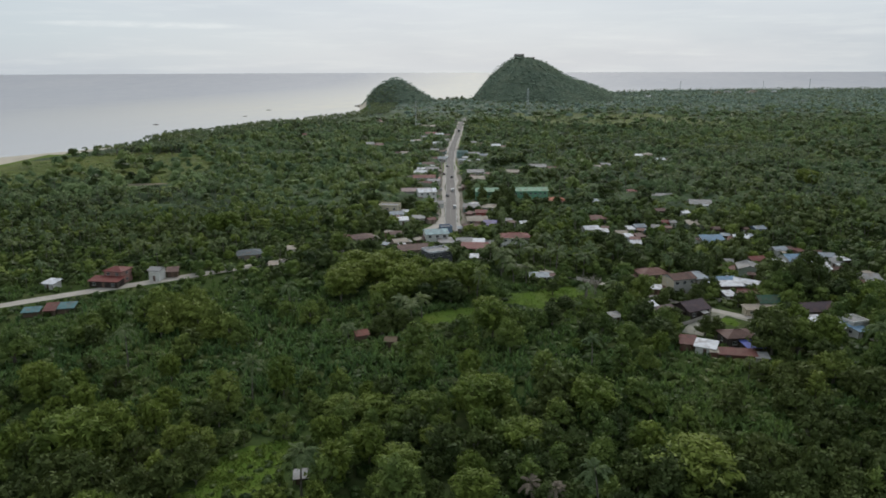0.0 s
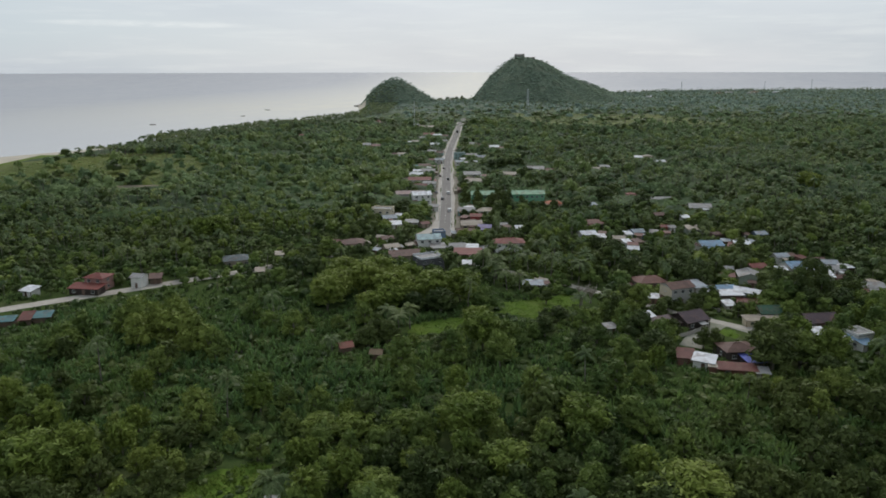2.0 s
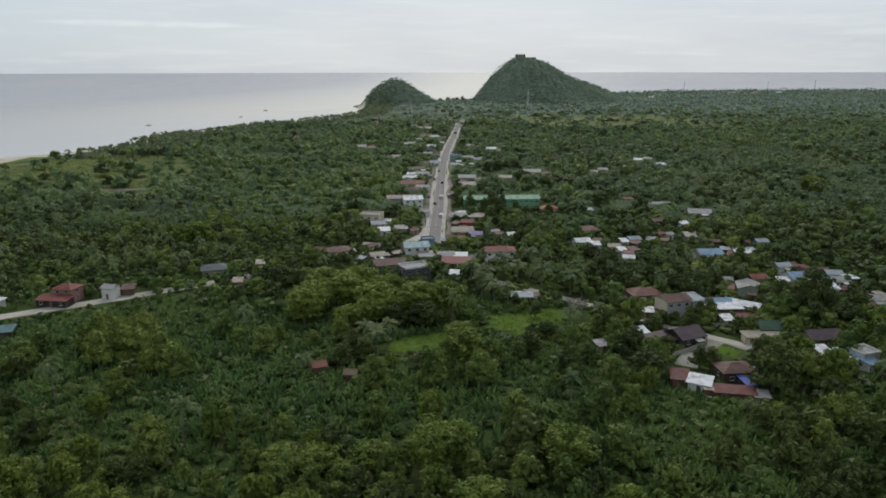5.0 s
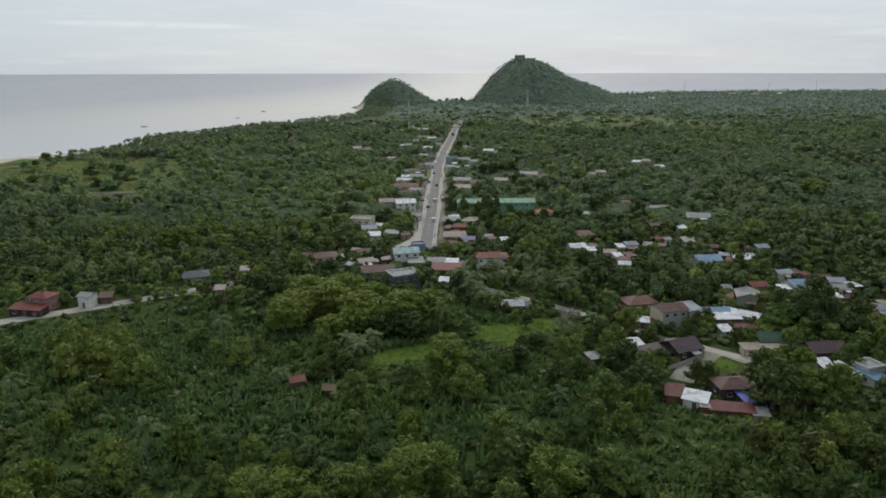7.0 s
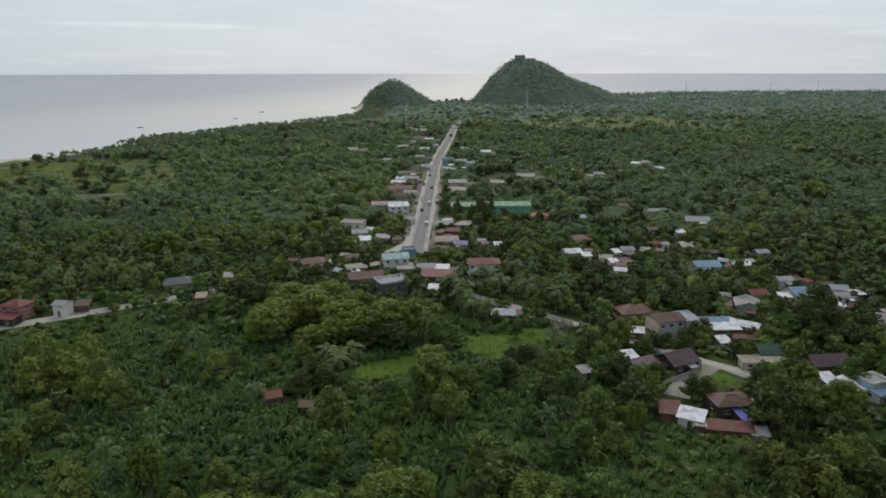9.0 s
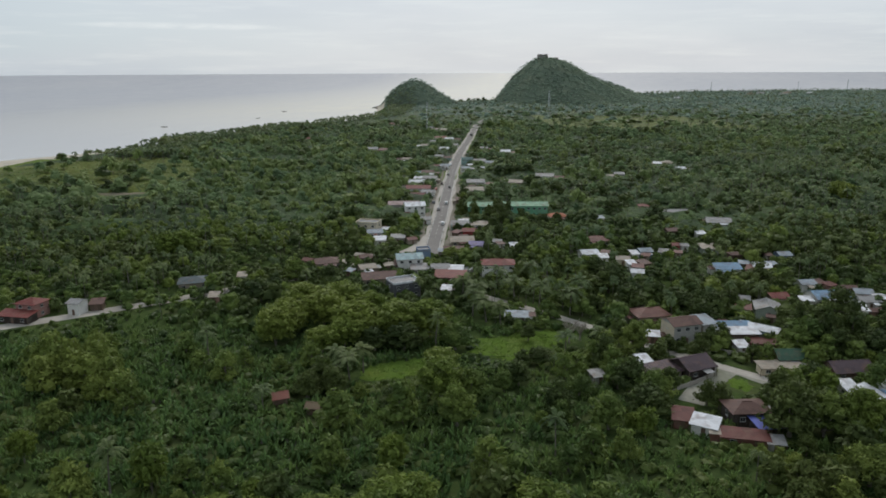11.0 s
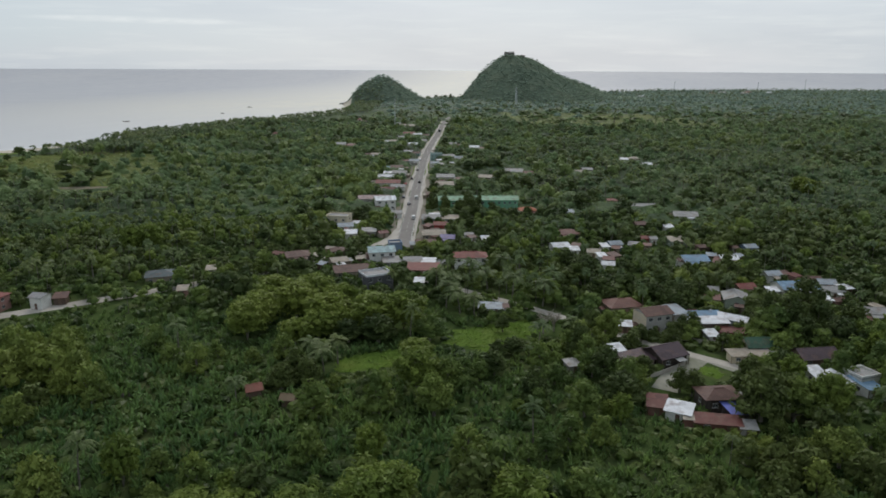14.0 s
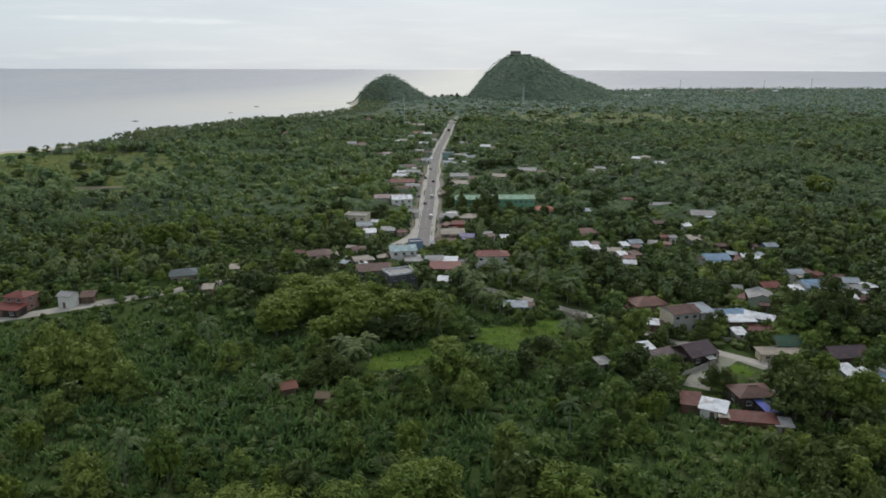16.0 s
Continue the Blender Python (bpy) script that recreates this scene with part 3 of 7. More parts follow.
    if d > 5:
        for st in range(storeys):
            for sgn in (-1, 1):
                window(base, sgn * hw, 0, st * fh + fh * 0.55, 1.2, min(1.1, fh * 0.4), 90 * sgn)
    odd = random.Random(int(x * 17 + y * 29))
    if 5.0 < w < 14 and y < 720 and kind in ("gable", "hip") and odd.random() < 0.75:
        # a lean-to against the front under sheets of another age
        tin = ROOF_MAT[odd.choice(("rustroof", "tanroof", "greyroof", "whiteroof", "brownroof", roof))]
        lw, ld, lh = w * odd.uniform(0.3, 0.6), odd.uniform(1.8, 3.0), min(fh, 3.0) - 0.55
        lx = odd.uniform(-1, 1) * (hw - lw / 2)
        bm = bmesh.new()
        ring = [(lx - lw / 2, -hd - 0.02, lh + 0.3), (lx + lw / 2, -hd - 0.02, lh + 0.3), (lx + lw / 2, -hd - ld, lh - 0.1), (lx - lw / 2, -hd - ld, lh - 0.1)]
        solid(bm, ring, [(a, b, c + 0.07) for a, b, c in ring])
        bmesh.ops.recalc_face_normals(bm, faces=bm.faces)
        part("lean_to_roof", bm, tin, base, "sheet metal lean-to roof")
        for sgn in (-1, 1):
            bm = bmesh.new()
            box(bm, lx + sgn * (lw / 2 - 0.15) - 0.05, lx + sgn * (lw / 2 - 0.15) + 0.05, -hd - ld + 0.1, -hd - ld + 0.2, -0.1, lh - 0.08)
            part("lean_to_post", bm, TIMBER, base)
    if 6.0 < w < 14 and y < 720 and kind != "flat" and odd.random() < 0.5:
        # an annex on one side
        tin = ROOF_MAT[odd.choice(("rustroof", "tanroof", "greyroof", "bluegrey", "brownroof"))]
        sgn, aw, ad, ah = odd.choice((-1, 1)), odd.uniform(1.8, 2.8), d * odd.uniform(0.45, 0.75), odd.uniform(2.0, 2.4)
        ax = sgn * (hw + aw / 2 + 0.03)
        bm = bmesh.new()
        box(bm, ax - aw / 2, ax + aw / 2, -ad / 2, ad / 2, -0.2, ah)
        annex = part("annex", bm, WALL_MAT[odd.choice(("concrete", "wood", "beige", wall))], base, "small side annex")
        bm = bmesh.new()
        ring = [(ax - aw / 2 - 0.25 * (sgn < 0), -ad / 2 - 0.4, ah - 0.05), (ax + aw / 2 + 0.25 * (sgn > 0), -ad / 2 - 0.4, ah - 0.05), (ax + aw / 2 + 0.25 * (sgn > 0), ad / 2 + 0.2, ah + 0.35), (ax - aw / 2 - 0.25 * (sgn < 0), ad / 2 + 0.2, ah + 0.35)]
        solid(bm, ring, [(a, b, c + 0.07) for a, b, c in ring])
        bmesh.ops.recalc_face_normals(bm, faces=bm.faces)
        part("annex_roof", bm, tin, annex)
    if kind == "shed" or (kind == "gable" and storeys == 1 and w > 6):
        for sgn in (-1, 1):
            bm = bmesh.new()
            px, py = sgn * (hw + over - 0.15), -hd - over + 0.15
            box(bm, px - 0.06, px + 0.06, py - 0.06, py + 0.06, -0.1, h - (over - 0.15) * (rise / (d if kind == "shed" else hd)) + 0.02)
            part("porch_post", bm, TIMBER, base)
    # plants stay low on the camera's side of the house
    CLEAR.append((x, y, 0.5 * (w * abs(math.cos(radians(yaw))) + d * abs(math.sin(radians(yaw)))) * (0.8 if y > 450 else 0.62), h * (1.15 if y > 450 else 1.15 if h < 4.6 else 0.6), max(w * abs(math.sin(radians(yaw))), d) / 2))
    return base


PANES = {}


def window(base, x, y, z, w, h, turn):
    """A frame with a sill and a dark pane, set on a wall; turn 0 faces -y."""
    key = (round(w, 1), round(h, 1))
    m = pose(x, y, z, 0, 0, turn)
    if key not in PANES:
        a, b = key[0] / 2, key[1] / 2
        bm = bmesh.new()
        for x0, x1, z0, z1 in ((-a, a, b - 0.07, b), (-a, a, -b, -b + 0.07), (-a, -a + 0.07, -b + 0.07, b - 0.07), (a - 0.07, a, -b + 0.07, b - 0.07), (-0.03, 0.03, -b + 0.07, b - 0.07)):
            box(bm, x0, x1, -0.06, 0.03, z0, z1)
        fr = part("window", bm, FRAME, base)
        bm = bmesh.new()
        box(bm, -a + 0.07, a - 0.07, -0.02, 0.02, -b + 0.07, b - 0.07)
        pn = part("pane", bm, GLASS, fr)
        bm = bmesh.new()
        box(bm, -a - 0.08, a + 0.08, -0.16, 0.03, -b - 0.07, -b - 0.003)
        sl = part("sill", bm, FRAME, fr)
        PANES[key] = (fr.data, pn.data, sl.data)
    else:
        fr, pn, sl = (new(nm, me) for nm, me in zip(("window", "pane", "sill"), PANES[key]))
        fr.parent, pn.parent, sl.parent = base, fr, fr
    fr.matrix_local = m


house(-7.1, 320.3, 10.2, 8.0, 5.6, 12, "gable", "white", "teal", "two-storey white house with a pale teal metal roof")
house(-6.3, 286.3, 10.3, 8.3, 5.4, 26, "flat", "darkgrey", "concrete", "unfinished dark concrete block building with a flat roof")
house(5.9, 314.1, 6.8, 9.0, 3.2, 5, "gable", "pink", "greyroof", "low pink house with a grey sheet roof")
house(12.4, 311.5, 4.9, 9.0, 3, -5, "shed", "cream", "whiteroof", "small house with a bright white sheet roof")
house(10.4, 303.2, 11.3, 7.0, 2.8, -4, "shed", "pink", "redroof", "low shed with a faded red roof beside the road")
house(29, 312.3, 12.6, 8.0, 5.6, 3, "hip", "white", "redroof", "two-storey white house with a rust red hip roof")
house(-41.4, 322.7, 10.0, 8.5, 3, 20, "hip", "beige", "brownroof", "low house with a weathered brown roof among palms")
house(-23.7, 313.8, 6.2, 10.0, 3, 25, "gable", "beige", "tanroof", "low house with a tan sheet roof")
house(-16.3, 302.1, 15.0, 9.0, 2.8, 15, "gable", "beige", "brownroof", "long low house with a rusty brown roof")
house(-33.6, 387.4, 11.2, 9.0, 5.8, -10, "flat", "cream", "concrete", "two-storey cream concrete house with a flat roof")
house(-29.4, 378.1, 6.8, 9.0, 3, 18, "gable", "white", "bluegrey", "house with a blue grey metal roof")
house(-24.9, 363.7, 5.1, 6.0, 2.6, 9, "shed", "white", "whiteroof", "small hut with a white roof")
house(-14.1, 434.1, 10.8, 9.0, 6, 13, "gable", "white", "whiteroof", "two-storey white house with a white roof beside the road")
house(-21.5, 446.5, 17.0, 8.0, 4.4, 5, "gable", "concrete", "pinkroof", "long roadside house with a faded pinkish brown roof")
house(-17.7, 510.7, 15.5, 9.0, 3.4, 3, "gable", "white", "redroof", "wide roadside house with a faded red roof and a shaded porch")
house(-21.0, 535.6, 10.2, 7.0, 3.6, 2, "gable", "white", "whiteroof", "house with a white sheet roof behind the red roofed one")
house(-12.3, 554.0, 9.6, 9.0, 3.6, -10, "gable", "white", "greyroof", "roadside house with a grey roof")
house(-20.9, 555.7, 6.1, 8.1, 3.0, -1, "shed", "wood", "whiteroof", "low shed with a white sheet roof beside a larger house")
house(-10.2, 497.0, 8.6, 6.0, 3.0, -4, "gable", "white", "greyroof", "roadside shop with a grey sheet roof")
house(-14.6, 490.5, 5.4, 7.4, 2.4, -19, "gable", "pink", "rustroof", "low shed with a rusty sheet roof beside a larger house")
house(-6.7, 411.3, 5.9, 8.0, 2.8, 9, "gable", "white", "greyroof", "small roadside shop with a grey roof")
house(-4.7, 625.5, 7.1, 9.0, 3.3, 3, "gable", "white", "bluegrey", "roadside house with a blue grey roof")
house(-11.3, 624.8, 4.3, 6.3, 3.2, 6, "gable", "teal", "rustroof", "low shed with a rusty sheet roof beside a larger house")
house(-11.9, 686.3, 7.6, 9.0, 3.9, -14, "gable", "white", "greyroof", "roadside house with a pale roof")
house(-4.3, 684.7, 6.1, 8.1, 2.7, -13, "gable", "teal", "brownroof", "low shed with a brown sheet roof beside a larger house")
house(-18.7, 862.0, 12.6, 9.0, 4.4, 4, "gable", "white", "redroof", "white roadside building with a red roof far along the road")
house(-26.0, 834.3, 5.3, 7.3, 3.1, 0, "gable", "pink", "greyroof", "low shed with a grey sheet roof beside a larger house")
house(-8.6, 851.9, 8.7, 9.0, 4.1, 6, "gable", "white", "whiteroof", "white roadside building with a white roof")
house(-0.1, 852.2, 6.3, 8.3, 3.1, 11, "gable", "teal", "rustroof", "low shed with a rusty sheet roof beside a larger house")
house(-21.6, 968.0, 17.0, 9.0, 5.0, 3, "gable", "cream", "tanroof", "tan roofed building far along the road")
house(-24.3, 1051.7, 5.0, 7.0, 2.6, 0, "shed", "wood", "rustroof", "low shed with a rusty sheet roof beside a larger house")
house(-39.5, 1008.5, 7.3, 9.0, 4.4, -7, "gable", "cream", "greyroof", "grey roofed house far along the road")
house(-32.5, 1005.1, 5.6, 7.6, 3.2, -14, "shed", "concrete", "rustroof", "low shed with a rusty sheet roof beside a larger house")
house(-99.9, 1081.0, 7.1, 9.0, 4.7, -10, "hip", "cream", "redroof", "distant house with a red roof")
house(-93.0, 1078.3, 5.6, 7.6, 2.5, -4, "shed", "concrete", "brownroof", "low shed with a brown sheet roof beside a larger house")
house(-169.9, 860.3, 5.8, 9.0, 3.9, 3, "gable", "cream", "redroof", "distant house with an orange red roof among trees")
house(-175.4, 859.7, 3.6, 5.6, 2.5, -6, "shed", "white", "rustroof", "low shed with a rusty sheet roof beside a larger house")
house(-82.5, 750.5, 11.4, 9.0, 3.7, -4, "gable", "white", "greyroof", "long low building with a grey roof among trees")
house(-71.1, 749.9, 9.5, 9.0, 2.4, -12, "shed", "concrete", "rustroof", "low shed with a rusty sheet roof beside a larger house")
house(-39.8, 669.3, 7.2, 9.0, 3.3, -14, "gable", "cream", "tanroof", "low house with a tan roof among trees")
house(-46.3, 671.3, 4.7, 6.7, 2.9, -11, "gable", "white", "brownroof", "low shed with a brown sheet roof beside a larger house")
house(13.6, 655.0, 10.2, 8.0, 5.4, 3, "flat", "teal", "concrete", "two-storey pale teal building beside the road")
house(24.2, 658.0, 9.8, 8.0, 3.4, 3, "gable", "palegreen", "greyroof", "low roadside building with a grey sheet roof")
house(33.0, 650.0, 7.0, 7.0, 3.0, -5, "gable", "white", "bluegrey", "low house with a blue grey roof behind roadside shops")
house(19.4, 503.0, 12.0, 9.0, 3.6, 4, "gable", "white", "tanroof", "wide roadside building with a pale tan roof")
house(20.6, 537.0, 12.0, 9.0, 3.6, 2, "gable", "concrete", "greyroof", "roadside building with a weathered grey roof")
house(24.1, 427.7, 15.7, 9.0, 7.2, 2, "gable", "green", "greenroof", "two-storey green school wing with a green roof")
house(46.4, 429.5, 26.8, 9.0, 7.2, 2, "gable", "green", "greenroof", "long two-storey green school building with a green roof")
house(64.5, 419.2, 9.0, 8.0, 3.2, 8, "hip", "cream", "orangeroof", "small house with an orange roof")
house(17.2, 380.3, 5.9, 8.0, 3.4, -4, "gable", "red", "redroof", "small bright red roadside stall")
house(12.5, 398.6, 8.6, 8.0, 3, -7, "gable", "teal", "greyroof", "teal roadside shop with a grey roof")
house(13.9, 363.2, 10.3, 9.0, 2.8, 5, "gable", "beige", "tanroof", "low roadside house with a tan roof")
house(20.6, 354.4, 5.9, 8.0, 3, -8, "gable", "lilac", "lilacroof", "low house with a lilac roof")
house(10.5, 345.4, 8.3, 6.8, 2.8, 5, "gable", "beige", "brownroof", "low house with a brown roof beside the bend")
house(37.7, 353.7, 3.2, 7.0, 2.6, 10, "shed", "white", "whiteroof", "small hut with a white sheet roof among trees")
house(30.5, 361.8, 3.3, 7.0, 2.6, -10, "gable", "white", "greyroof", "small hut with a grey roof among trees")
house(76.5, 365, 11.0, 10.0, 3, 8, "hip", "beige", "clay", "house with a reddish brown hip roof")
house(69.1, 340.4, 7.1, 9.0, 2.8, 12, "gable", "white", "whiteroof", "low house with a white sheet roof")
house(74.5, 334.2, 3.3, 6.0, 2.6, 3, "shed", "white", "whiteroof", "small hut under white roofing sheets")
house(82, 330.6, 4.9, 8.0, 2.8, -10, "gable", "cream", "tanroof", "low house with a pale tan roof")
house(83.7, 310.8, 4.3, 8.0, 2.8, -12, "gable", "white", "whiteroof", "low house with a white roof")
house(93.7, 343.1, 5.2, 8.0, 3.2, 10, "gable", "blue", "bluegrey", "small blue house with a grey blue roof")
house(117.9, 450.8, 4.9, 10.0, 3, 3, "hip", "cream", "redroof", "distant house with a dull red roof")
house(128.1, 431.4, 8.7, 10.0, 3, 6, "gable", "white", "greyroof", "distant house with a grey roof")
house(146.5, 407.8, 11.8, 10.0, 3, -10, "gable", "white", "greyroof", "low white house with a grey roof")
house(116.3, 385.2, 5.0, 10.0, 3, 10, "gable", "brown", "brownroof", "small brown timber house among trees")
house(129.1, 380.2, 3.9, 7.0, 2.6, 6, "shed", "white", "whiteroof", "small hut with a white roof")
house(120.2, 318.8, 9.8, 9.0, 2.8, 4, "gable", "white", "blueroof", "low house with a faded blue roof")
house(135.2, 320.7, 6.4, 9.0, 2.8, -6, "gable", "white", "whiteroof", "low house with a white roof")
house(150.6, 337.4, 5.1, 8.0, 3.4, 9, "gable", "blue", "bluegrey", "small blue house among garden trees")
house(131.4, 339.7, 4.5, 9.0, 2.8, 5, "hip", "brown", "brownroof", "low house with a brown roof")
house(142, 296.8, 5.5, 9.0, 3, 10, "gable", "white", "bluegrey", "low house with a pale blue grey roof")
house(143.5, 281.7, 12.7, 9.0, 3, 6, "gable", "white", "blueroof", "long house with a bright blue roof")
house(144, 274.6, 5.3, 4.2, 2.4, 4, "shed", "white", "whiteroof", "lean-to with a white roof")
house(146.2, 269, 6.2, 7.0, 2.6, -8, "shed", "white", "whiteroof", "shed with a white sheet roof")
house(154.3, 290.2, 4.6, 8.0, 3, -4, "gable", "beige", "brownroof", "small house with a brown roof")
house(154.3, 277.7, 6.2, 8.0, 2.8, 6, "gable", "white", "greyroof", "low house with a grey roof")
house(117, 267.9, 8.8, 7.6, 3.2, 75, "gable", "palegreen", "greyroof", "pale green house with its gable end to the street")
house(124.7, 279.6, 6.1, 9.0, 3.2, 10, "gable", "beige", "redroof", "house with a rusty red roof")
house(112.9, 278.1, 3.3, 8.0, 2.8, -15, "gable", "white", "greyroof", "small house with a patched grey roof")
house(76.1, 259.5, 10.6, 8.6, 3.6, 12, "hip", "beige", "clay", "house with a brick red hip roof")
cream_house = house(81.8, 244.0, 9.0, 7.0, 6.2, 18, "gable", "concrete", "brownroof", "two-storey house with a cream front, bare concrete side and brown roof")
_bm = bmesh.new()
box(_bm, -4.55, -4.497, -3.5, 3.5, 0.0, 6.1)
part("front_wall", _bm, WALL_MAT["cream"], cream_house, "cream painted front wall")
house(89.4, 246.6, 4.6, 6.0, 5.4, 18, "shed", "concrete", "bluegrey", "concrete extension with a light blue sheet roof")
house(97.6, 243.0, 13.0, 4.2, 3.4, 4, "shed", "brown", "whiteroof", "long open shed with a white sheet roof and brown walls")
house(98.4, 248.9, 10.0, 7.0, 3.4, 4, "gable", "blue", "blueroof", "house with a blue sheet roof")
house(106.3, 246.6, 11.0, 5.0, 3.6, -38, "gable", "bluewall", "whiteroof", "long house with a bright white roof and blue walls")
house(96.8, 235.4, 3.0, 4.0, 2.2, 6, "shed", "white", "whiteroof", "small shelter with a white roof")
house(78, 219.5, 8.6, 8.0, 3.2, 26, "gable", "darkwood", "mauveroof", "house with a dark mauve gabled roof and deep eaves")
house(69.6, 216.6, 8.0, 5.5, 2.5, 26, "shed", "beige", "mauveroof", "low annex with a dark brown sheet roof")
house(66.1, 221.7, 3.0, 6.0, 2.4, 14, "shed", "white", "whiteroof", "small shed with a pale roof")
house(106.5, 226, 8.0, 6.5, 3.2, 2, "gable", "cream", "darkgreen", "house with a dark green metal roof")
house(101.6, 220.6, 10.8, 3.4, 2.2, 4, "shed", "cream", "tanroof", "long low cream annex with a tan roof")
house(118.8, 219.1, 10.5, 7.0, 2.8, 8, "gable", "brown", "mauveroof", "open-sided house with a dull brown roof")
house(113.3, 206.7, 3.2, 6.0, 2.4, 5, "shed", "white", "whiteroof", "small shed with a white roof")
house(116.9, 203.2, 3.6, 8.0, 2.6, 30, "shed", "white", "whiteroof", "shed with a long white sheet roof")
house(123.1, 204.5, 6.1, 6.0, 3.6, 18, "flat", "white", "greyroof", "white boxy house with a flat grey roof")
house(122.2, 201.1, 3.8, 6.0, 2.4, 18, "shed", "white", "blueroof", "shelter with a bright blue tarpaulin roof")
house(156, 254.3, 6.8, 9.0, 3, -7, "gable", "white", "greyroof", "white house with a grey gabled roof")
house(71.6, 187, 5.2, 4.4, 2.6, -28, "shed", "white", "whiteroof", "small square house under bright white roofing")
house(67.6, 190.6, 4.0, 5.0, 2.4, -14, "shed", "rust", "rustroof", "low shed with rusty reddish sheets")
house(82.8, 193.2, 8.8, 6.6, 3.6, 5, "hip", "darkwood", "brownroof", "dark timber house with a brown metal roof")
house(85.0, 187.6, 4.6, 4.6, 2.2, 10, "shed", "darkwood", "tarp", "shelter under a blue violet tarpaulin")
house(78.6, 182.6, 9.6, 3.4, 2.0, -10, "shed", "rust", "rustroof", "long low shed with a rusty red roof")
house(84.6, 180.6, 3.0, 3.0, 1.8, -10, "shed", "concrete", "greyroof", "small grey sheet metal lean-to")
house(-28.2, 197.6, 3.2, 3.4, 2.5, 24, "gable", "wood", "brickroof", "small brick red roofed hut among nipa palms")
CLEAR[-1] = (-27.8, 197.9, 0.7, 2.7, 1.2)
house(-18.8, 193.6, 2.8, 2.9, 2.0, -6, "gable", "wood", "thatch", "small thatched hut among nipa palms")
CLEAR[-1] = (-18.6, 193.1, 0.7, 2.7, 1.2)
house(-31.5, 122.0, 2.0, 2.1, 1.5, 10, "shed", "wood", "greyroof", "small hut with a pale grey sheet roof under a palm")
house(-86.6, 293.4, 10.5, 9.0, 3, 18, "hip", "beige", "slate", "large house with a weathered blue grey hip roof")
house(-70.7, 301.9, 3.0, 8.0, 2.6, 12, "shed", "white", "tanroof", "small hut with a tan roof")
house(-72.8, 276.6, 3.0, 5.0, 2.4, 12, "shed", "pink", "tanroof", "small pink roadside hut with tan roof")
house(-114.9, 263.0, 4.2, 6.0, 4.2, -10, "gable", "white", "greyroof", "small pale grey house with its gable to the road")
house(-110.6, 267.6, 3.8, 5.0, 2.4, 14, "shed", "brown", "brownroof", "low open shed with a dark brown roof")
house(-128.8, 260.2, 7.4, 6.4, 5.0, -12, "hip", "pink", "redroof", "two-storey pink house with a red hip roof")
house(-130.6, 254.2, 11.4, 4.6, 2.5, -8, "shed", "darkwood", "redroof", "broad red roofed porch in front of the pink house")
house(-150, 251.6, 4.6, 4.2, 2.4, -16, "shed", "white", "whiteroof", "small roadside shelter with a white roof")
house(-135, 223.2, 3.0, 6.0, 1.9, 14, "shed", "wood", "rustroof", "low shed with striped rusty sheets")
house(-130.7, 224.9, 5.0, 4.4, 1.9, 14, "shed", "wood", "tealroof", "shed with a teal sheet roof below the road")
house(-140.3, 220.9, 4.6, 3.6, 1.8, 14, "shed", "wood", "tealroof", "low shed with a dull teal roof below the road")
house(33.6, 260.0, 7.4, 4.2, 2.0, -4, "shed", "white", "bluegrey", "low shed with a pale blue grey roof beside the lane")
CLEAR[-1] = (33.6, 260.0, 0.8, 1.7, 2.0)
house(52.0, 213.5, 3.4, 3.2, 2.2, 20, "shed", "concrete", "greyroof", "small hut with a grey sheet roof among trees")
CLEAR[-1] = (52.0, 213.5, 0.6, 2.2, 1.5)
house(182.0, 646.0, 7.6, 9.0, 3.8, -4, "hip", "cream", "tanroof", "distant house with a tan hip roof")
house(174.2, 646.2, 6.2, 8.2, 2.7, -13, "shed", "concrete", "whiteroof", "low shed with a white sheet roof beside a larger house")
house(182.5, 609.1, 6.9, 9.0, 3.5, 13, "gable", "white", "whiteroof", "distant white house with a white roof")
house(188.7, 609.8, 3.7, 5.7, 2.7, 12, "shed", "teal", "brownroof", "low shed with a brown sheet roof beside a larger house")
house(128.3, 577.1, 7.2, 9.0, 3.5, 3, "gable", "concrete", "greyroof", "distant grey concrete house among trees")
house(121.3, 573.9, 5.3, 7.3, 2.4, 10, "gable", "pink", "tanroof", "low shed with a tan sheet roof beside a larger house")
house(71.8, 564.0, 12.5, 9.0, 4.0, -10, "gable", "white", "greyroof", "distant long building with a grey roof")
house(82.3, 561.5, 7.2, 9.0, 2.8, 0, "gable", "teal", "clay", "low shed with a reddish brown sheet roof beside a larger house")
house(49.6, 727.1, 8.8, 9.0, 3.8, 3, "gable", "white", "whiteroof", "distant white roofed house")
house(57.7, 726.9, 5.5, 7.5, 2.4, 10, "shed", "concrete", "clay", "low shed with a reddish brown sheet roof beside a larger house")
house(48.8, 533.4, 9.0, 9.0, 4.0, -14, "gable", "beige", "tanroof", "distant beige house with a tan roof")
house(56.3, 532.7, 4.0, 6.0, 2.6, -9, "shed", "pink", "greyroof", "low shed with a grey sheet roof beside a larger house")
house(-2.4, 336.4, 5.5, 7.0, 4.5, 12, "flat", "blue", "concrete", "blue grey concrete block house behind the road's bend")
house(-10.2, 320, 5.0, 6.0, 2.8, 10, "shed", "brown", "brownroof", "low shed with a rusty brown roof")
house(-2.3, 313.9, 6.6, 6.0, 2.8, 5, "shed", "concrete", "greyroof", "low concrete shed with a grey roof")
house(-16.8, 368.5, 6.2, 5.1, 2.6, 3, "shed", "concrete", "greyroof", "low grey shed beside the road")
house(14.6, 404.3, 5.8, 5.1, 2.6, 3, "shed", "white", "whiteroof", "small shop with a white roof beside the road")
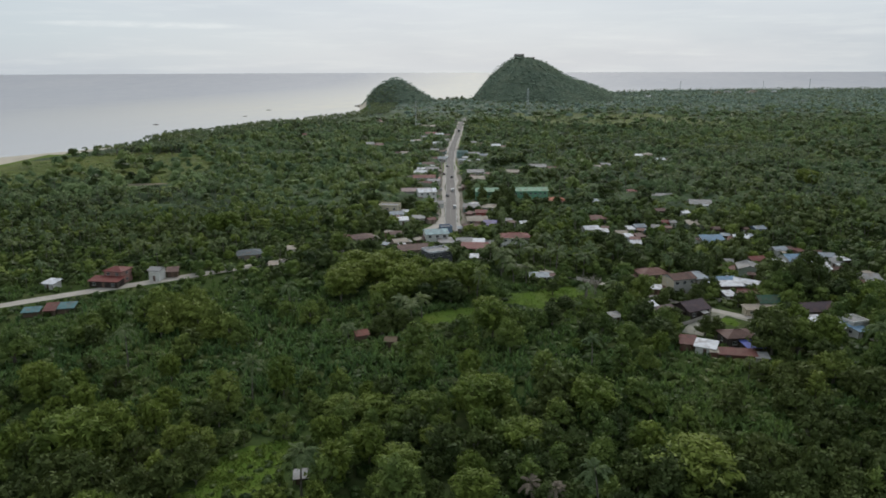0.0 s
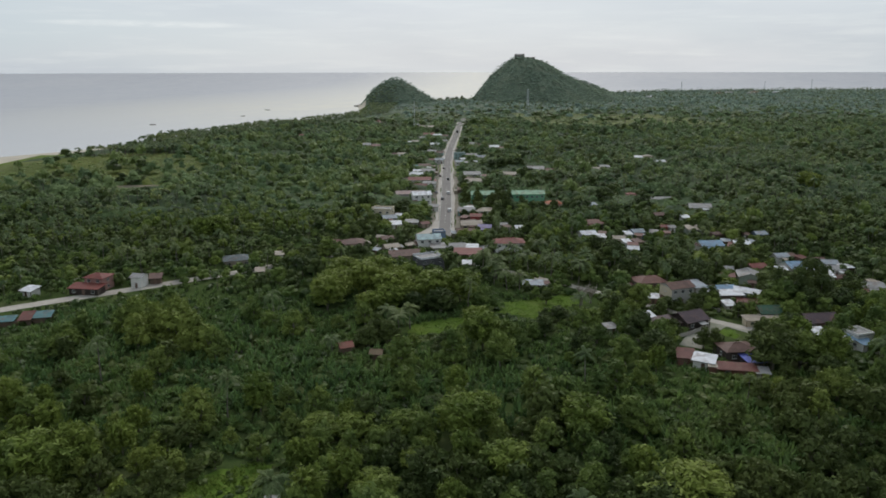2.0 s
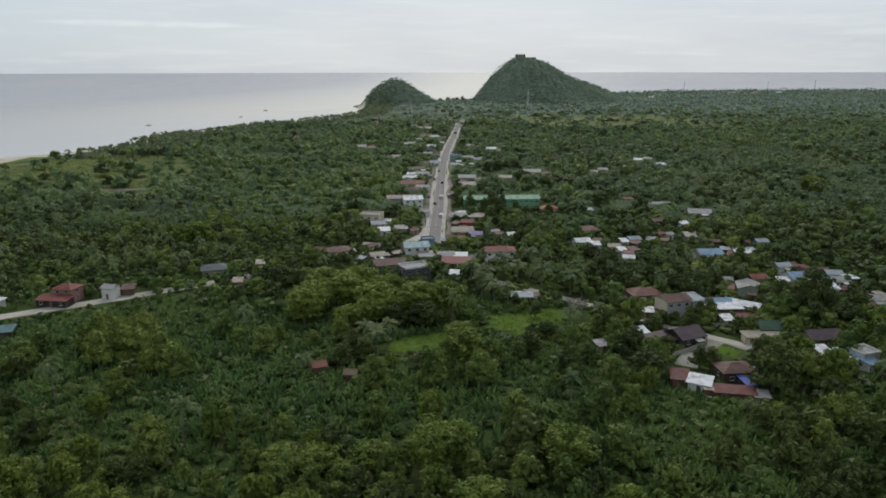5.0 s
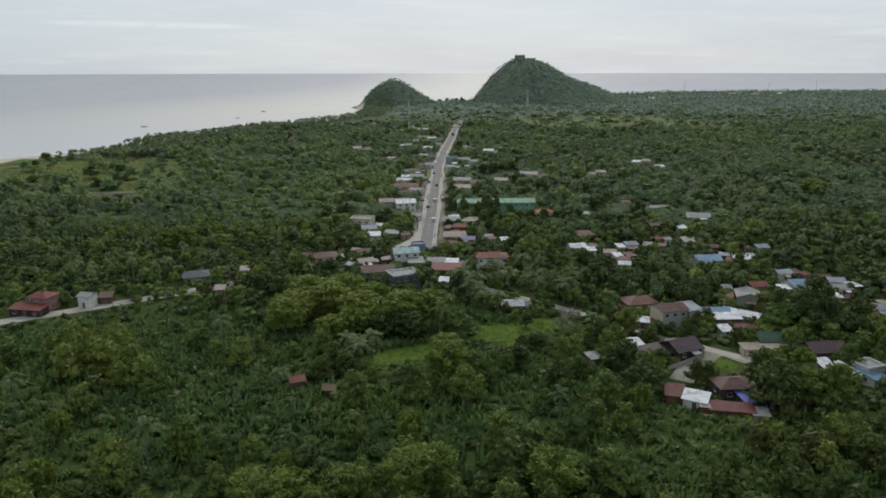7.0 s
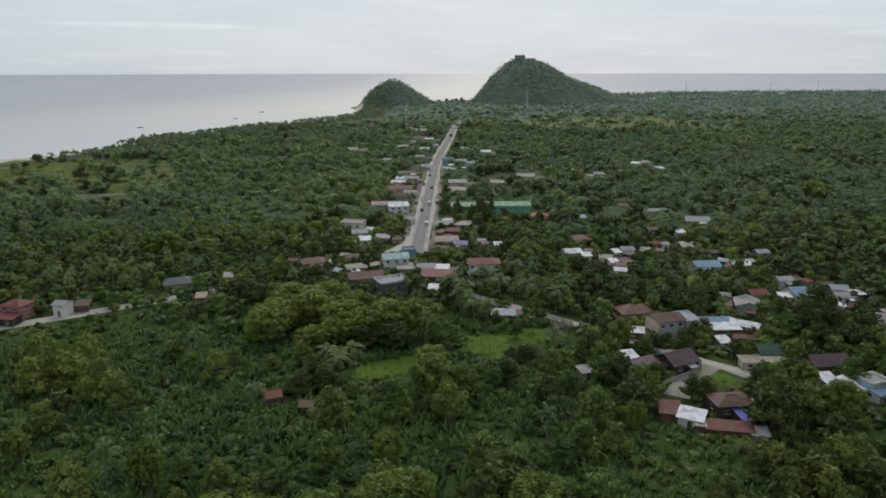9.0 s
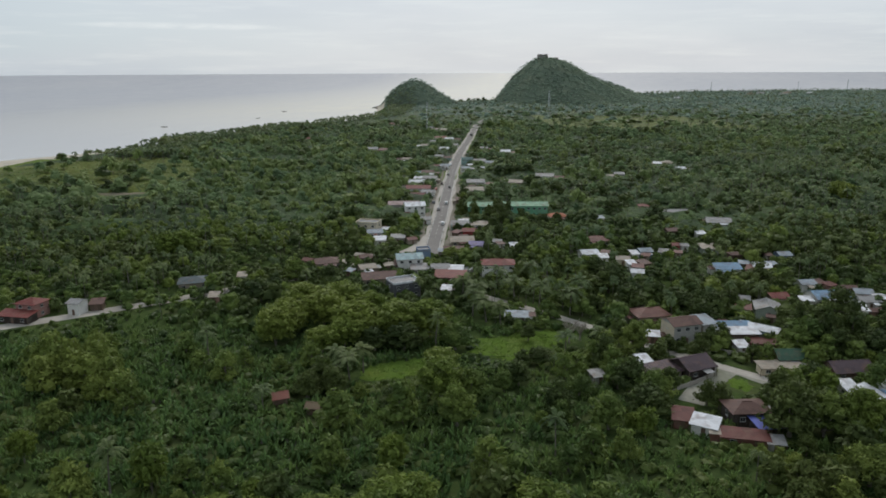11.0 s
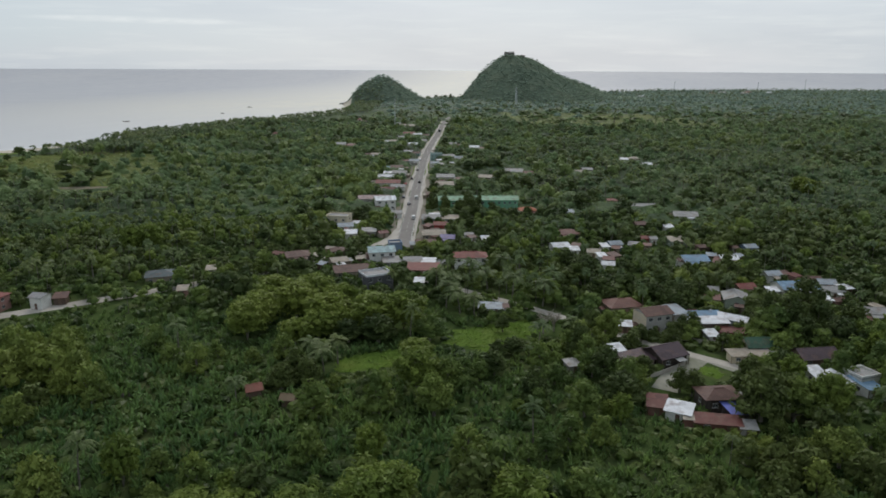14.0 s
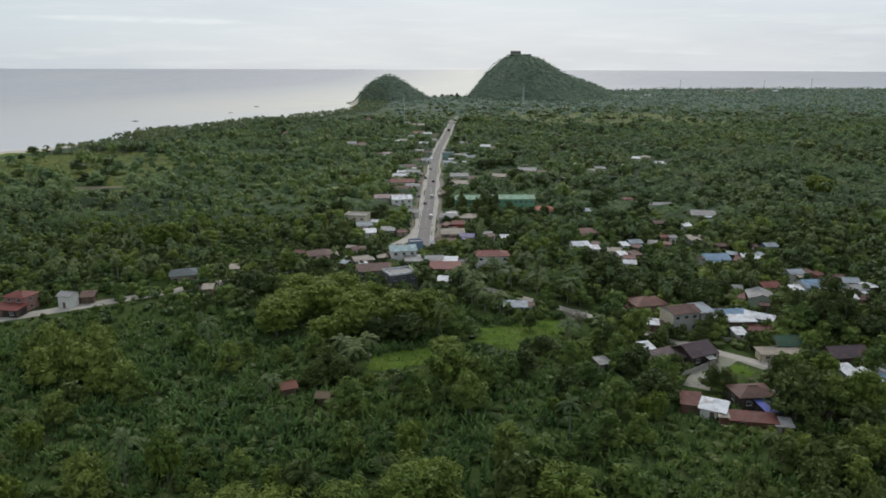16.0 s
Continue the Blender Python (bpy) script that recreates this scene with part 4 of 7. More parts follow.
house(23.4, 398.6, 8.0, 6.0, 2.6, -4, "shed", "white", "tanroof", "low shed with a pale tan roof")
house(84, 323.9, 3.0, 5.0, 2.6, 9, "shed", "white", "whiteroof", "tiny hut with a white sheet roof")
house(88.8, 340.3, 3.0, 5.0, 2.6, 9, "shed", "white", "whiteroof", "tiny shed with a white sheet roof")
house(102, 343.4, 3.3, 6.0, 2.6, -20, "shed", "concrete", "greyroof", "shed with a long grey sheet roof")
house(136.7, 435.9, 3.7, 6.0, 2.8, 3, "gable", "white", "greyroof", "tiny white house with a grey roof")
house(87, 416.5, 3.5, 6.0, 2.6, 9, "shed", "white", "bluegrey", "tiny hut with a pale blue roof")
house(113.7, 354.5, 3.0, 6.0, 2.8, 13, "gable", "white", "greyroof", "small white house with a grey roof")
house(110.7, 355.6, 3.0, 5.0, 2.8, -7, "gable", "red", "redroof", "tiny red house among trees")
house(123.8, 351.9, 6.5, 7.0, 2.6, 5, "shed", "palegreen", "tanroof", "low shed with a pale mossy roof")
house(157.4, 286.6, 5.5, 6.0, 2.8, -10, "gable", "white", "bluegrey", "low house with a grey blue gabled roof")
house(104.5, 238.5, 8.0, 3.2, 2.0, -6, "shed", "rust", "rustroof", "sagging shed with rusty roofing sheets")
house(-26.1, 331.1, 5.7, 7.0, 2.8, 15, "hip", "brown", "brownroof", "low brown house among trees")
house(9.5, 287.3, 3.0, 4.0, 2.4, -4, "shed", "white", "whiteroof", "tiny shelter with a white roof")
house(12.6, 609.1, 6.6, 8.0, 3.6, 3, "gable", "white", "bluegrey", "white shop with a pale blue roof")
house(18.0, 610.0, 2.6, 4.6, 2.6, 2, "shed", "teal", "greyroof", "low shed with a grey sheet roof beside a larger house")
house(-16.4, 587.7, 8.8, 8.8, 3.1, 3, "gable", "brown", "brownroof", "low brown roadside house")
house(-24.0, 585.1, 4.9, 6.9, 2.6, 3, "shed", "beige", "tealroof", "low shed with a teal sheet roof beside a larger house")
house(-10.1, 760.5, 8.4, 9.0, 3, -14, "gable", "white", "whiteroof", "small white house far along the road")
house(-1.1, 794.6, 7.6, 9.0, 3, -10, "gable", "white", "greyroof", "small grey roofed house far along the road")
house(29.8, 760.9, 6.7, 9.0, 3.5, -14, "gable", "white", "greyroof", "grey roofed house beyond the teal building")
house(35.6, 760.2, 3.0, 5.0, 2.7, -11, "gable", "pink", "brownroof", "low shed with a brown sheet roof beside a larger house")
house(-32.4, 783.6, 6.6, 9.0, 3.6, 13, "gable", "cream", "tanroof", "tan roofed house far along the road")
house(-38.6, 781.4, 4.7, 6.7, 2.9, 9, "shed", "white", "whiteroof", "low shed with a white sheet roof beside a larger house")
house(12.6, 469.7, 7.6, 6.0, 2.8, 3, "shed", "brown", "brownroof", "low brown shed under trees beside the road")
house(-25.0, 387.1, 3.0, 3.2, 2.4, -4, "shed", "concrete", "whiteroof", "small hut under a white sheet roof between houses")
house(-15.4, 319.2, 3.5, 3.2, 2.4, 19, "shed", "wood", "tanroof", "small hut under a tan sheet roof between houses")
house(-26.6, 391.7, 4.2, 3.4, 2.4, -27, "gable", "brown", "rustroof", "small hut under a rusty sheet roof between houses")
house(-29.8, 335.8, 3.5, 3.5, 2.3, -15, "gable", "pink", "tanroof", "small hut under a tan sheet roof between houses")
house(17.1, 314.9, 3.1, 3.2, 2.1, -29, "shed", "white", "greyroof", "small hut under a grey sheet roof between houses")
house(31.6, 357.1, 2.9, 3.1, 2.4, 26, "shed", "white", "brownroof", "small hut under a brown sheet roof between houses")
house(-23.9, 368.8, 2.8, 2.9, 2.3, 1, "gable", "wood", "bluegrey", "small hut under a blue grey sheet roof between houses")
house(14.4, 372.9, 3.5, 3.7, 2.3, 4, "gable", "pink", "brownroof", "small hut under a brown sheet roof between houses")
house(-10.3, 366.2, 4.1, 4.1, 2.3, 30, "gable", "beige", "rustroof", "small hut under a rusty sheet roof between houses")
house(-29.9, 310.9, 2.8, 2.7, 2.2, -31, "shed", "pink", "bluegrey", "small hut under a blue grey sheet roof between houses")
house(11.0, 380.1, 3.3, 3.6, 2.5, -34, "shed", "brown", "rustroof", "small hut under a rusty sheet roof between houses")
house(-49.9, 325.5, 4.0, 3.9, 2.6, -22, "gable", "brown", "clay", "small hut under a reddish brown sheet roof between houses")
house(89.3, 325.3, 3.8, 4.1, 2.4, 26, "shed", "wood", "brownroof", "small hut under a brown sheet roof between houses")
house(109.5, 269.0, 4.3, 4.4, 2.4, -17, "shed", "white", "clay", "small hut under a reddish brown sheet roof between houses")
house(74.1, 266.8, 3.4, 3.6, 2.3, -18, "shed", "beige", "tanroof", "small hut under a tan sheet roof between houses")
house(130.5, 326.3, 3.4, 3.1, 2.3, -13, "shed", "brown", "bluegrey", "small hut under a blue grey sheet roof between houses")
house(85.9, 320.1, 4.0, 3.4, 2.2, -10, "shed", "concrete", "rustroof", "small hut under a rusty sheet roof between houses")
house(76.7, 342.2, 3.0, 3.3, 2.4, -19, "shed", "wood", "brownroof", "small hut under a brown sheet roof between houses")
house(150.9, 296.5, 3.3, 2.8, 2.3, 26, "shed", "pink", "rustroof", "small hut under a rusty sheet roof between houses")
house(148.4, 300.0, 4.0, 3.7, 2.0, 17, "shed", "brown", "brownroof", "small hut under a brown sheet roof between houses")
house(152.2, 268.6, 4.0, 3.4, 2.0, 4, "gable", "pink", "brownroof", "small hut under a brown sheet roof between houses")
house(73.2, 242.6, 3.3, 3.4, 2.4, -11, "shed", "pink", "whiteroof", "small hut under a white sheet roof between houses")
house(160.5, 260.9, 3.0, 2.7, 2.3, 35, "shed", "beige", "tanroof", "small hut under a tan sheet roof between houses")
house(162.8, 249.9, 4.3, 3.7, 2.1, 31, "gable", "brown", "greyroof", "small hut under a grey sheet roof between houses")
house(134.3, 278.4, 3.4, 3.4, 2.3, -1, "shed", "white", "whiteroof", "small hut under a white sheet roof between houses")
house(115.7, 260.9, 2.6, 2.4, 2.2, -20, "gable", "beige", "brownroof", "small hut under a brown sheet roof between houses")
house(130.5, 316.8, 4.4, 4.2, 2.1, -26, "shed", "wood", "rustroof", "small hut under a rusty sheet roof between houses")
house(149.4, 249.2, 3.9, 4.2, 2.5, -28, "gable", "pink", "rustroof", "small hut under a rusty sheet roof between houses")
house(108.2, 342.6, 2.7, 2.6, 2.5, -15, "shed", "beige", "clay", "small hut under a reddish brown sheet roof between houses")
house(145.2, 339.3, 2.9, 2.8, 2.4, 0, "shed", "white", "brownroof", "small hut under a brown sheet roof between houses")
house(96.9, 255.1, 3.5, 2.9, 2.4, -3, "gable", "brown", "rustroof", "small hut under a rusty sheet roof between houses")
house(141.5, 325.6, 3.4, 3.4, 2.1, 10, "shed", "wood", "bluegrey", "small hut under a blue grey sheet roof between houses")
house(93.1, 337.6, 2.8, 3.0, 2.4, -19, "shed", "beige", "clay", "small hut under a reddish brown sheet roof between houses")
house(161.1, 280.7, 4.2, 3.4, 2.5, 11, "shed", "brown", "whiteroof", "small hut under a white sheet roof between houses")
house(-12.9, 579.5, 3.1, 3.4, 2.4, -16, "shed", "beige", "whiteroof", "small hut under a white sheet roof between houses")
house(-28.4, 519.1, 3.6, 3.6, 2.6, 14, "gable", "beige", "tanroof", "small hut under a tan sheet roof between houses")
house(15.3, 411.2, 2.7, 2.6, 2.4, 19, "shed", "wood", "tanroof", "small hut under a tan sheet roof between houses")
house(30.5, 535.1, 4.3, 4.4, 2.1, -18, "shed", "wood", "rustroof", "small hut under a rusty sheet roof between houses")
house(-9.4, 586.5, 3.2, 2.8, 2.5, -11, "shed", "wood", "brownroof", "small hut under a brown sheet roof between houses")
house(-17.1, 425.9, 2.6, 2.6, 2.6, 35, "shed", "brown", "rustroof", "small hut under a rusty sheet roof between houses")
house(-19.9, 494.2, 3.1, 3.3, 2.1, 23, "gable", "pink", "rustroof", "small hut under a rusty sheet roof between houses")
house(18.7, 522.3, 4.2, 4.0, 2.6, -35, "gable", "wood", "brownroof", "small hut under a brown sheet roof between houses")
house(-17.0, 626.0, 2.8, 2.5, 2.5, 28, "shed", "brown", "clay", "small hut under a reddish brown sheet roof between houses")
house(26.1, 621.0, 3.8, 3.2, 2.2, -4, "gable", "brown", "whiteroof", "small hut under a white sheet roof between houses")
house(15.6, 639.2, 4.2, 3.8, 2.2, 26, "gable", "beige", "whiteroof", "small hut under a white sheet roof between houses")
house(-26.2, 443.4, 2.8, 2.4, 2.2, 0, "shed", "pink", "rustroof", "small hut under a rusty sheet roof between houses")



# ---- masts, poles, vehicles, boats, hilltop ----


def bar(bm, a, b, r):
    """A square bar between two points."""
    a, b = Vector(a), Vector(b)
    t = (b - a).normalized()
    u = t.cross(Vector((0.31, 0.17, 0.93))).normalized() * r
    v = t.cross(u).normalized() * r
    solid(bm, [a + u, a + v, a - u, a - v], [b + u, b + v, b - u, b - v])


def lattice_mast(x, y, z, high, wide, label):
    base = tagged(new("telecom_mast"), label, "mast")
    base.location = (x, y, z)
    corner = lambda k, f: ((wide * (1 - 0.75 * f)) * (1 if k in (0, 3) else -1), (wide * (1 - 0.75 * f)) * (1 if k < 2 else -1), high * f)
    for k in range(4):
        bm = bmesh.new()
        bar(bm, corner(k, 0.0), corner(k, 1.0), 0.11 * wide)
        part("leg", bm, METAL_GREY, base)
    for n in range(8):
        for k in range(4):
            bm = bmesh.new()
            bar(bm, corner(k, n / 8), corner((k + 1) % 4, (n + 1) / 8), 0.07 * wide)
            part("brace", bm, METAL_GREY, base)
    for a in (0, 120, 240):
        bm = bmesh.new()
        c, s = math.cos(radians(a)), math.sin(radians(a))
        box(bm, 0.9 * c - 0.25, 0.9 * c + 0.25, 0.9 * s - 0.25, 0.9 * s + 0.25, high - 3.0, high - 0.6)
        part("antenna_panel", bm, FRAME, base)
    bm = bmesh.new()
    bar(bm, (0, 0, high - 0.5), (0, 0, high + 2.5), 0.06)
    part("lightning_rod", bm, METAL_GREY, base)


def block_fence(pts, high):
    """A low wall of plastered blocks between square posts."""
    base = tagged(new("fence"), "low grey concrete block wall beside the yard", "fence")
    base.location = (*pts[0], 0)
    for (ax, ay), (bx, by) in zip(pts, pts[1:]):
        run, turn = math.hypot(bx - ax, by - ay), math.atan2(by - ay, bx - ax)
        n = max(1, round(run / 3.0))
        for k in range(n):
            at = pose(ax - pts[0][0] + (bx - ax) * k / n, ay - pts[0][1] + (by - ay) * k / n, 0, 0, 0, math.degrees(turn))
            bm = bmesh.new()
            box(bm, 0.12, run / n - 0.12, -0.07, 0.07, -0.1, high)
            part("panel", bm, CONCRETE, base).matrix_local = at
            bm = bmesh.new()
            box(bm, -0.12, 0.12, -0.12, 0.12, -0.1, high + 0.15)
            part("post", bm, CONCRETE, base).matrix_local = at


block_fence([(70.0, 208.0), (75.5, 211.5), (83.5, 217.5)], 1.2)
block_fence([(96.5, 214.5), (100.5, 216.0), (107.0, 216.5)], 1.6)
block_fence([(84.0, 238.0), (93.0, 233.0), (101.0, 232.0)], 1.3)
lattice_mast(163.4, 1440, 0, 42.0, 2.4, "tall pale grey lattice telecom mast among trees")
lattice_mast(-40, 950, 0, 40.0, 0.9, "slender pale lattice mast among roadside trees")
lattice_mast(827, 2560, 0, 37.0, 2.0, "grey lattice telecom mast on the far skyline")
lattice_mast(1280, 2560, 0, 43.0, 2.0, "tall grey lattice mast on the far skyline")
lattice_mast(1117, 2560, 0, 36.0, 1.4, "thin grey lattice mast on the far skyline")


def utility_pole():
    base = tagged(new("utility_pole"), "weathered concrete utility pole with a crossarm beside the road", "pole", "utility poles along the road")
    bm = bmesh.new()
    solid(bm, [(0.16 * math.cos(a), 0.16 * math.sin(a), -0.5) for a in np.linspace(0, 5.4, 7)], [(0.09 * math.cos(a), 0.09 * math.sin(a), 9.5) for a in np.linspace(0, 5.4, 7)])
    part("pole", bm, CONCRETE, base)
    bm = bmesh.new()
    box(bm, -1.0, 1.0, -0.06, 0.06, 8.7, 8.85)
    part("crossarm", bm, TIMBER, base)
    for x in (-0.9, 0.0, 0.9):
        bm = bmesh.new()
        box(bm, x - 0.06, x + 0.06, -0.06, 0.06, 8.85 if x else 9.5, 9.1 if x else 9.75, 0.02)
        part("insulator", bm, FRAME, base)
    return base


def pole_line():
    seg = np.hypot(*np.diff(road_line, axis=0).T)
    cum = np.r_[0, np.cumsum(seg)]
    first = None
    s0 = cum[np.argmin(np.hypot(road_line[:, 0], road_line[:, 1] - 392))]
    tops = []
    for k in range(17):
        s = s0 + 42.0 * k
        i = int(np.searchsorted(cum, s)) - 1
        d = (road_line[i + 1] - road_line[i]) / seg[i]
        p = road_line[i] + d * (s - cum[i]) + np.array([-d[1], d[0]]) * 6.6
        m = pose(p[0], p[1], 0, 0, 0, math.degrees(math.atan2(-d[0], d[1])))
        if first is None:
            first = utility_pole()
            first.matrix_basis = m
        else:
            copy_thing(first, m)
        tops.append(p)
    for a, b in zip(tops, tops[1:]):
        bm = bmesh.new()
        pts = [(*(a + (b - a) * f), 9.0 - 1.2 * 4 * f * (1 - f)) for f in np.linspace(0, 1, 7)]
        for p, q in zip(pts, pts[1:]):
            bar(bm, p, q, 0.025)
        tagged(part("power_cable", bm, RUBBER), "thin dark sagging overhead power cable", "cable", "power cables")


pole_line()


def vehicle(x, y, yaw, length, width, high, paint, label, kind, boxy):
    base = tagged(new(kind), label, kind.replace("_", " "))
    base.matrix_world = pose(x, y, 0.11, 0, 0, yaw)
    l, w = length / 2, width / 2
    bm = bmesh.new()
    side = [(-l, 0.35), (l, 0.35), (l, 0.95), (l * 0.62, 1.0), (l * 0.35, high), (-l * (0.97 if boxy else 0.75), high), (-l, high * 0.62 if not boxy else high * 0.95)]
    solid(bm, [(-w, a, b) for a, b in side], [(w, a, b) for a, b in side])
    bmesh.ops.recalc_face_normals(bm, faces=bm.faces)
    bmesh.ops.bevel(bm, geom=list(bm.edges), offset=0.07, segments=1, affect="EDGES")
    part("body", bm, plain(kind + "_paint", paint, 0.3), base)
    for sx in (-1, 1):
        bm = bmesh.new()
        box(bm, sx * w - 0.02, sx * w + 0.02, -l * 0.6, l * 0.3, 1.05, high - 0.15)
        part("side_window", bm, GLASS, base)
        for sy in (-0.62, 0.62):
            bm = bmesh.new()
            ring = [(l * sy + 0.36 * math.cos(a), 0.36 + 0.36 * math.sin(a)) for a in np.linspace(0, 2 * np.pi, 12, endpoint=False)]
            solid(bm, [(sx * w - 0.12, a, b - 0.005) for a, b in ring], [(sx * w + 0.06, a, b - 0.005) for a, b in ring])
            bmesh.ops.recalc_face_normals(bm, faces=bm.faces)
            part("wheel", bm, RUBBER, base)
    bm = bmesh.new()
    box(bm, -w * 0.85, w * 0.85, -l - 0.02, -l + 0.02, high * 0.62, high * 0.9)
    part("rear_window", bm, GLASS, base)


vehicle(3.0, 408, 0, 4.6, 1.8, 1.75, (0.75, 0.75, 0.75), "small white van on the grey road", "van", True)
vehicle(16.4, 932, -6, 7.5, 2.4, 3.1, (0.03, 0.03, 0.035), "dark covered truck on the road", "truck", True)
vehicle(2.6, 467, 0, 4.5, 1.8, 1.8, (0.72, 0.72, 0.72), "white van on the straight road", "van", True)
vehicle(-1.2, 447, 180, 4.3, 1.75, 1.5, (0.03, 0.035, 0.05), "dark blue car on the straight road", "car", False)
vehicle(2.6, 527, 0, 3.0, 1.5, 1.7, (0.03, 0.03, 0.03), "dark covered motor tricycle on the road", "tricycle", True)
vehicle(-3.3, 543, 180, 3.0, 1.5, 1.7, (0.05, 0.03, 0.03), "dark covered motor tricycle on the road", "tricycle", True)
vehicle(-0.6, 590, 180, 4.3, 1.75, 1.5, (0.05, 0.05, 0.055), "black car on the straight road", "car", False)
vehicle(-0.6, 649, 180, 4.6, 1.8, 1.8, (0.70, 0.70, 0.69), "white van far along the road", "van", True)
vehicle(-5.4, 470, 180, 4.3, 1.75, 1.5, (0.10, 0.11, 0.12), "dark grey car on the roadside", "car", False)
vehicle(-6.6, 520, 180, 4.3, 1.75, 1.5, (0.32, 0.06, 0.05), "small red car on the road shoulder", "car", False)


def outrigger_boat(x, y, yaw, size):
    base = tagged(new("outrigger_boat"), "slim dark outrigger fishing boat on the sea", "boat", "boats at sea")
    base.matrix_world = pose(x, y, SEA_Z, 0, 0, yaw) @ Matrix.Scale(size, 4)
    bm = bmesh.new()
    prev = None
    for s in np.linspace(-1, 1, 9):
        w, up = 0.55 * (1 - s**4) + 0.03, 0.55 * s * s
        ring = [bm.verts.new((s * 5, -w, 0.75 + up)), bm.verts.new((s * 5, -w * 0.5, -0.2 + up)), bm.verts.new((s * 5, w * 0.5, -0.2 + up)), bm.verts.new((s * 5, w, 0.75 + up))]
        if prev:
            for k in range(4):
                bm.faces.new((prev[k], prev[(k + 1) % 4], ring[(k + 1) % 4], ring[k]))
        else:
            bm.faces.new(ring)
        prev = ring
    bm.faces.new(prev[::-1])
    bmesh.ops.recalc_face_normals(bm, faces=bm.faces)
    part("hull", bm, TIMBER, base)
    for sg in (-1, 1):
        bm = bmesh.new()
        bar(bm, (-3.6, sg * 2.6, 0.05), (3.6, sg * 2.6, 0.05), 0.09)
        part("outrigger", bm, TIMBER, base)
    for sx in (-1.8, 1.8):
        bm = bmesh.new()
        bar(bm, (sx, -2.6, 0.1), (sx, 2.6, 0.1), 0.06)
        part("crossbeam", bm, TIMBER, base)
    bm = bmesh.new()
    box(bm, -1.3, 1.3, -0.5, 0.5, 0.7, 1.9, 0.08)
    part("cabin", bm, FRAME, base)


outrigger_boat(-447, 1106, 12, 0.95)
outrigger_boat(-369, 1507, -8, 1.05)
outrigger_boat(-364, 1307, 5, 0.75)


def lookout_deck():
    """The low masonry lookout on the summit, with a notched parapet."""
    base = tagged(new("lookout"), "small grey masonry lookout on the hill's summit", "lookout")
    base.location = (186, 1850, 111.5)
    bm = bmesh.new()
    box(bm, -12, 12, -7, 7, -6, 3.4, 0.2)
    part("platform", bm, ROCK, base)
    for k in range(6):
        bm = bmesh.new()
        box(bm, -11.6 + 4.1 * k, -9.4 + 4.1 * k, -6.8, -6.0, 3.4, 5.0, 0.1)
        part("merlon", bm, ROCK, base)
    hut = tagged(new("shelter"), "low dark shelter beside the hilltop lookout", "shelter")
    hut.location = (217, 1848, 102)
    bm = bmesh.new()
    box(bm, -7, 7, -4, 4, -6, 5.0, 0.2)
    part("wall", bm, ROCK, hut)
    bm = bmesh.new()
    box(bm, -8, 8, -5, 5, 5.004, 5.9, 0.3)
    part("roof", bm, ROOF_MAT["brownroof"], hut)


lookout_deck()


def shore_rock(x, y, s, seed):
    rng = np.random.default_rng(seed)
    bm = bmesh.new()
    bmesh.ops.create_icosphere(bm, subdivisions=2, radius=1.0)
    for v in bm.verts:
        v.co *= 0.75 + 0.5 * rng.random()
        v.co = Vector((v.co.x * s, v.co.y * s, v.co.z * s * 0.6))
    ob = part("rock", bm, ROCK)
    ob.location = (x, y, SEA_Z + 0.2)
    tagged(ob, "rough grey boulder at the water's edge", "rock", "shore rocks")


for k, (x, y, s) in enumerate(((-200, 1650, 5), (-205, 1660, 3.5), (-195, 1630, 3), (-198, 1642, 2.5), (-200, 1675, 5), (-197, 1700, 6))):
    shore_rock(x, y, s, k)


def surf():
    """Low broken foam along the beach."""
    m, t, b, _ = material("surf_foam")
    b.inputs["Base Color"].default_value, b.inputs["Roughness"].default_value = (0.75, 0.76, 0.76, 1), 0.9
    for off in (6, 17):
        line = smooth_line([(x - off, y) for x, y in COAST[1:10]], 5.0)
        tagged(ribbon("water", line, -0.9, 0.9, SEA_Z - 0.3, SEA_Z + 0.12, m, None, 0.5), "white line of foam along the beach", "surf", kind="structure")


surf()
# far houses on the rise towards the horizon
house(860, 2290, 18, 14, 8, 0, "hip", "cream", "redroof", "distant house with a dull red roof")
house(905, 2330, 20, 14, 8, 0, "gable", "white", "greyroof", "distant white building near the skyline")
house(945, 2260, 18, 14, 8, 10, "gable", "white", "tanroof", "distant pale house with a tan roof")
house(990, 2340, 22, 14, 9, 0, "hip", "cream", "redroof", "distant large house with a red roof")
house(1040, 2300, 16, 12, 8, 0, "gable", "white", "whiteroof", "distant white roofed house near the skyline")
house(560, 2000, 14, 10, 6, 0, "gable", "white", "whiteroof", "distant white house below the hill")

# ---- plants: shapes ----


def halves(q):
    """Four-cornered faces (4n, 3) as pairs of triangles (6n, 3)."""
    q = np.asarray(q, float).reshape(-1, 4, 3)
    return q[:, (0, 1, 2, 0, 2, 3)].reshape(-1, 3)


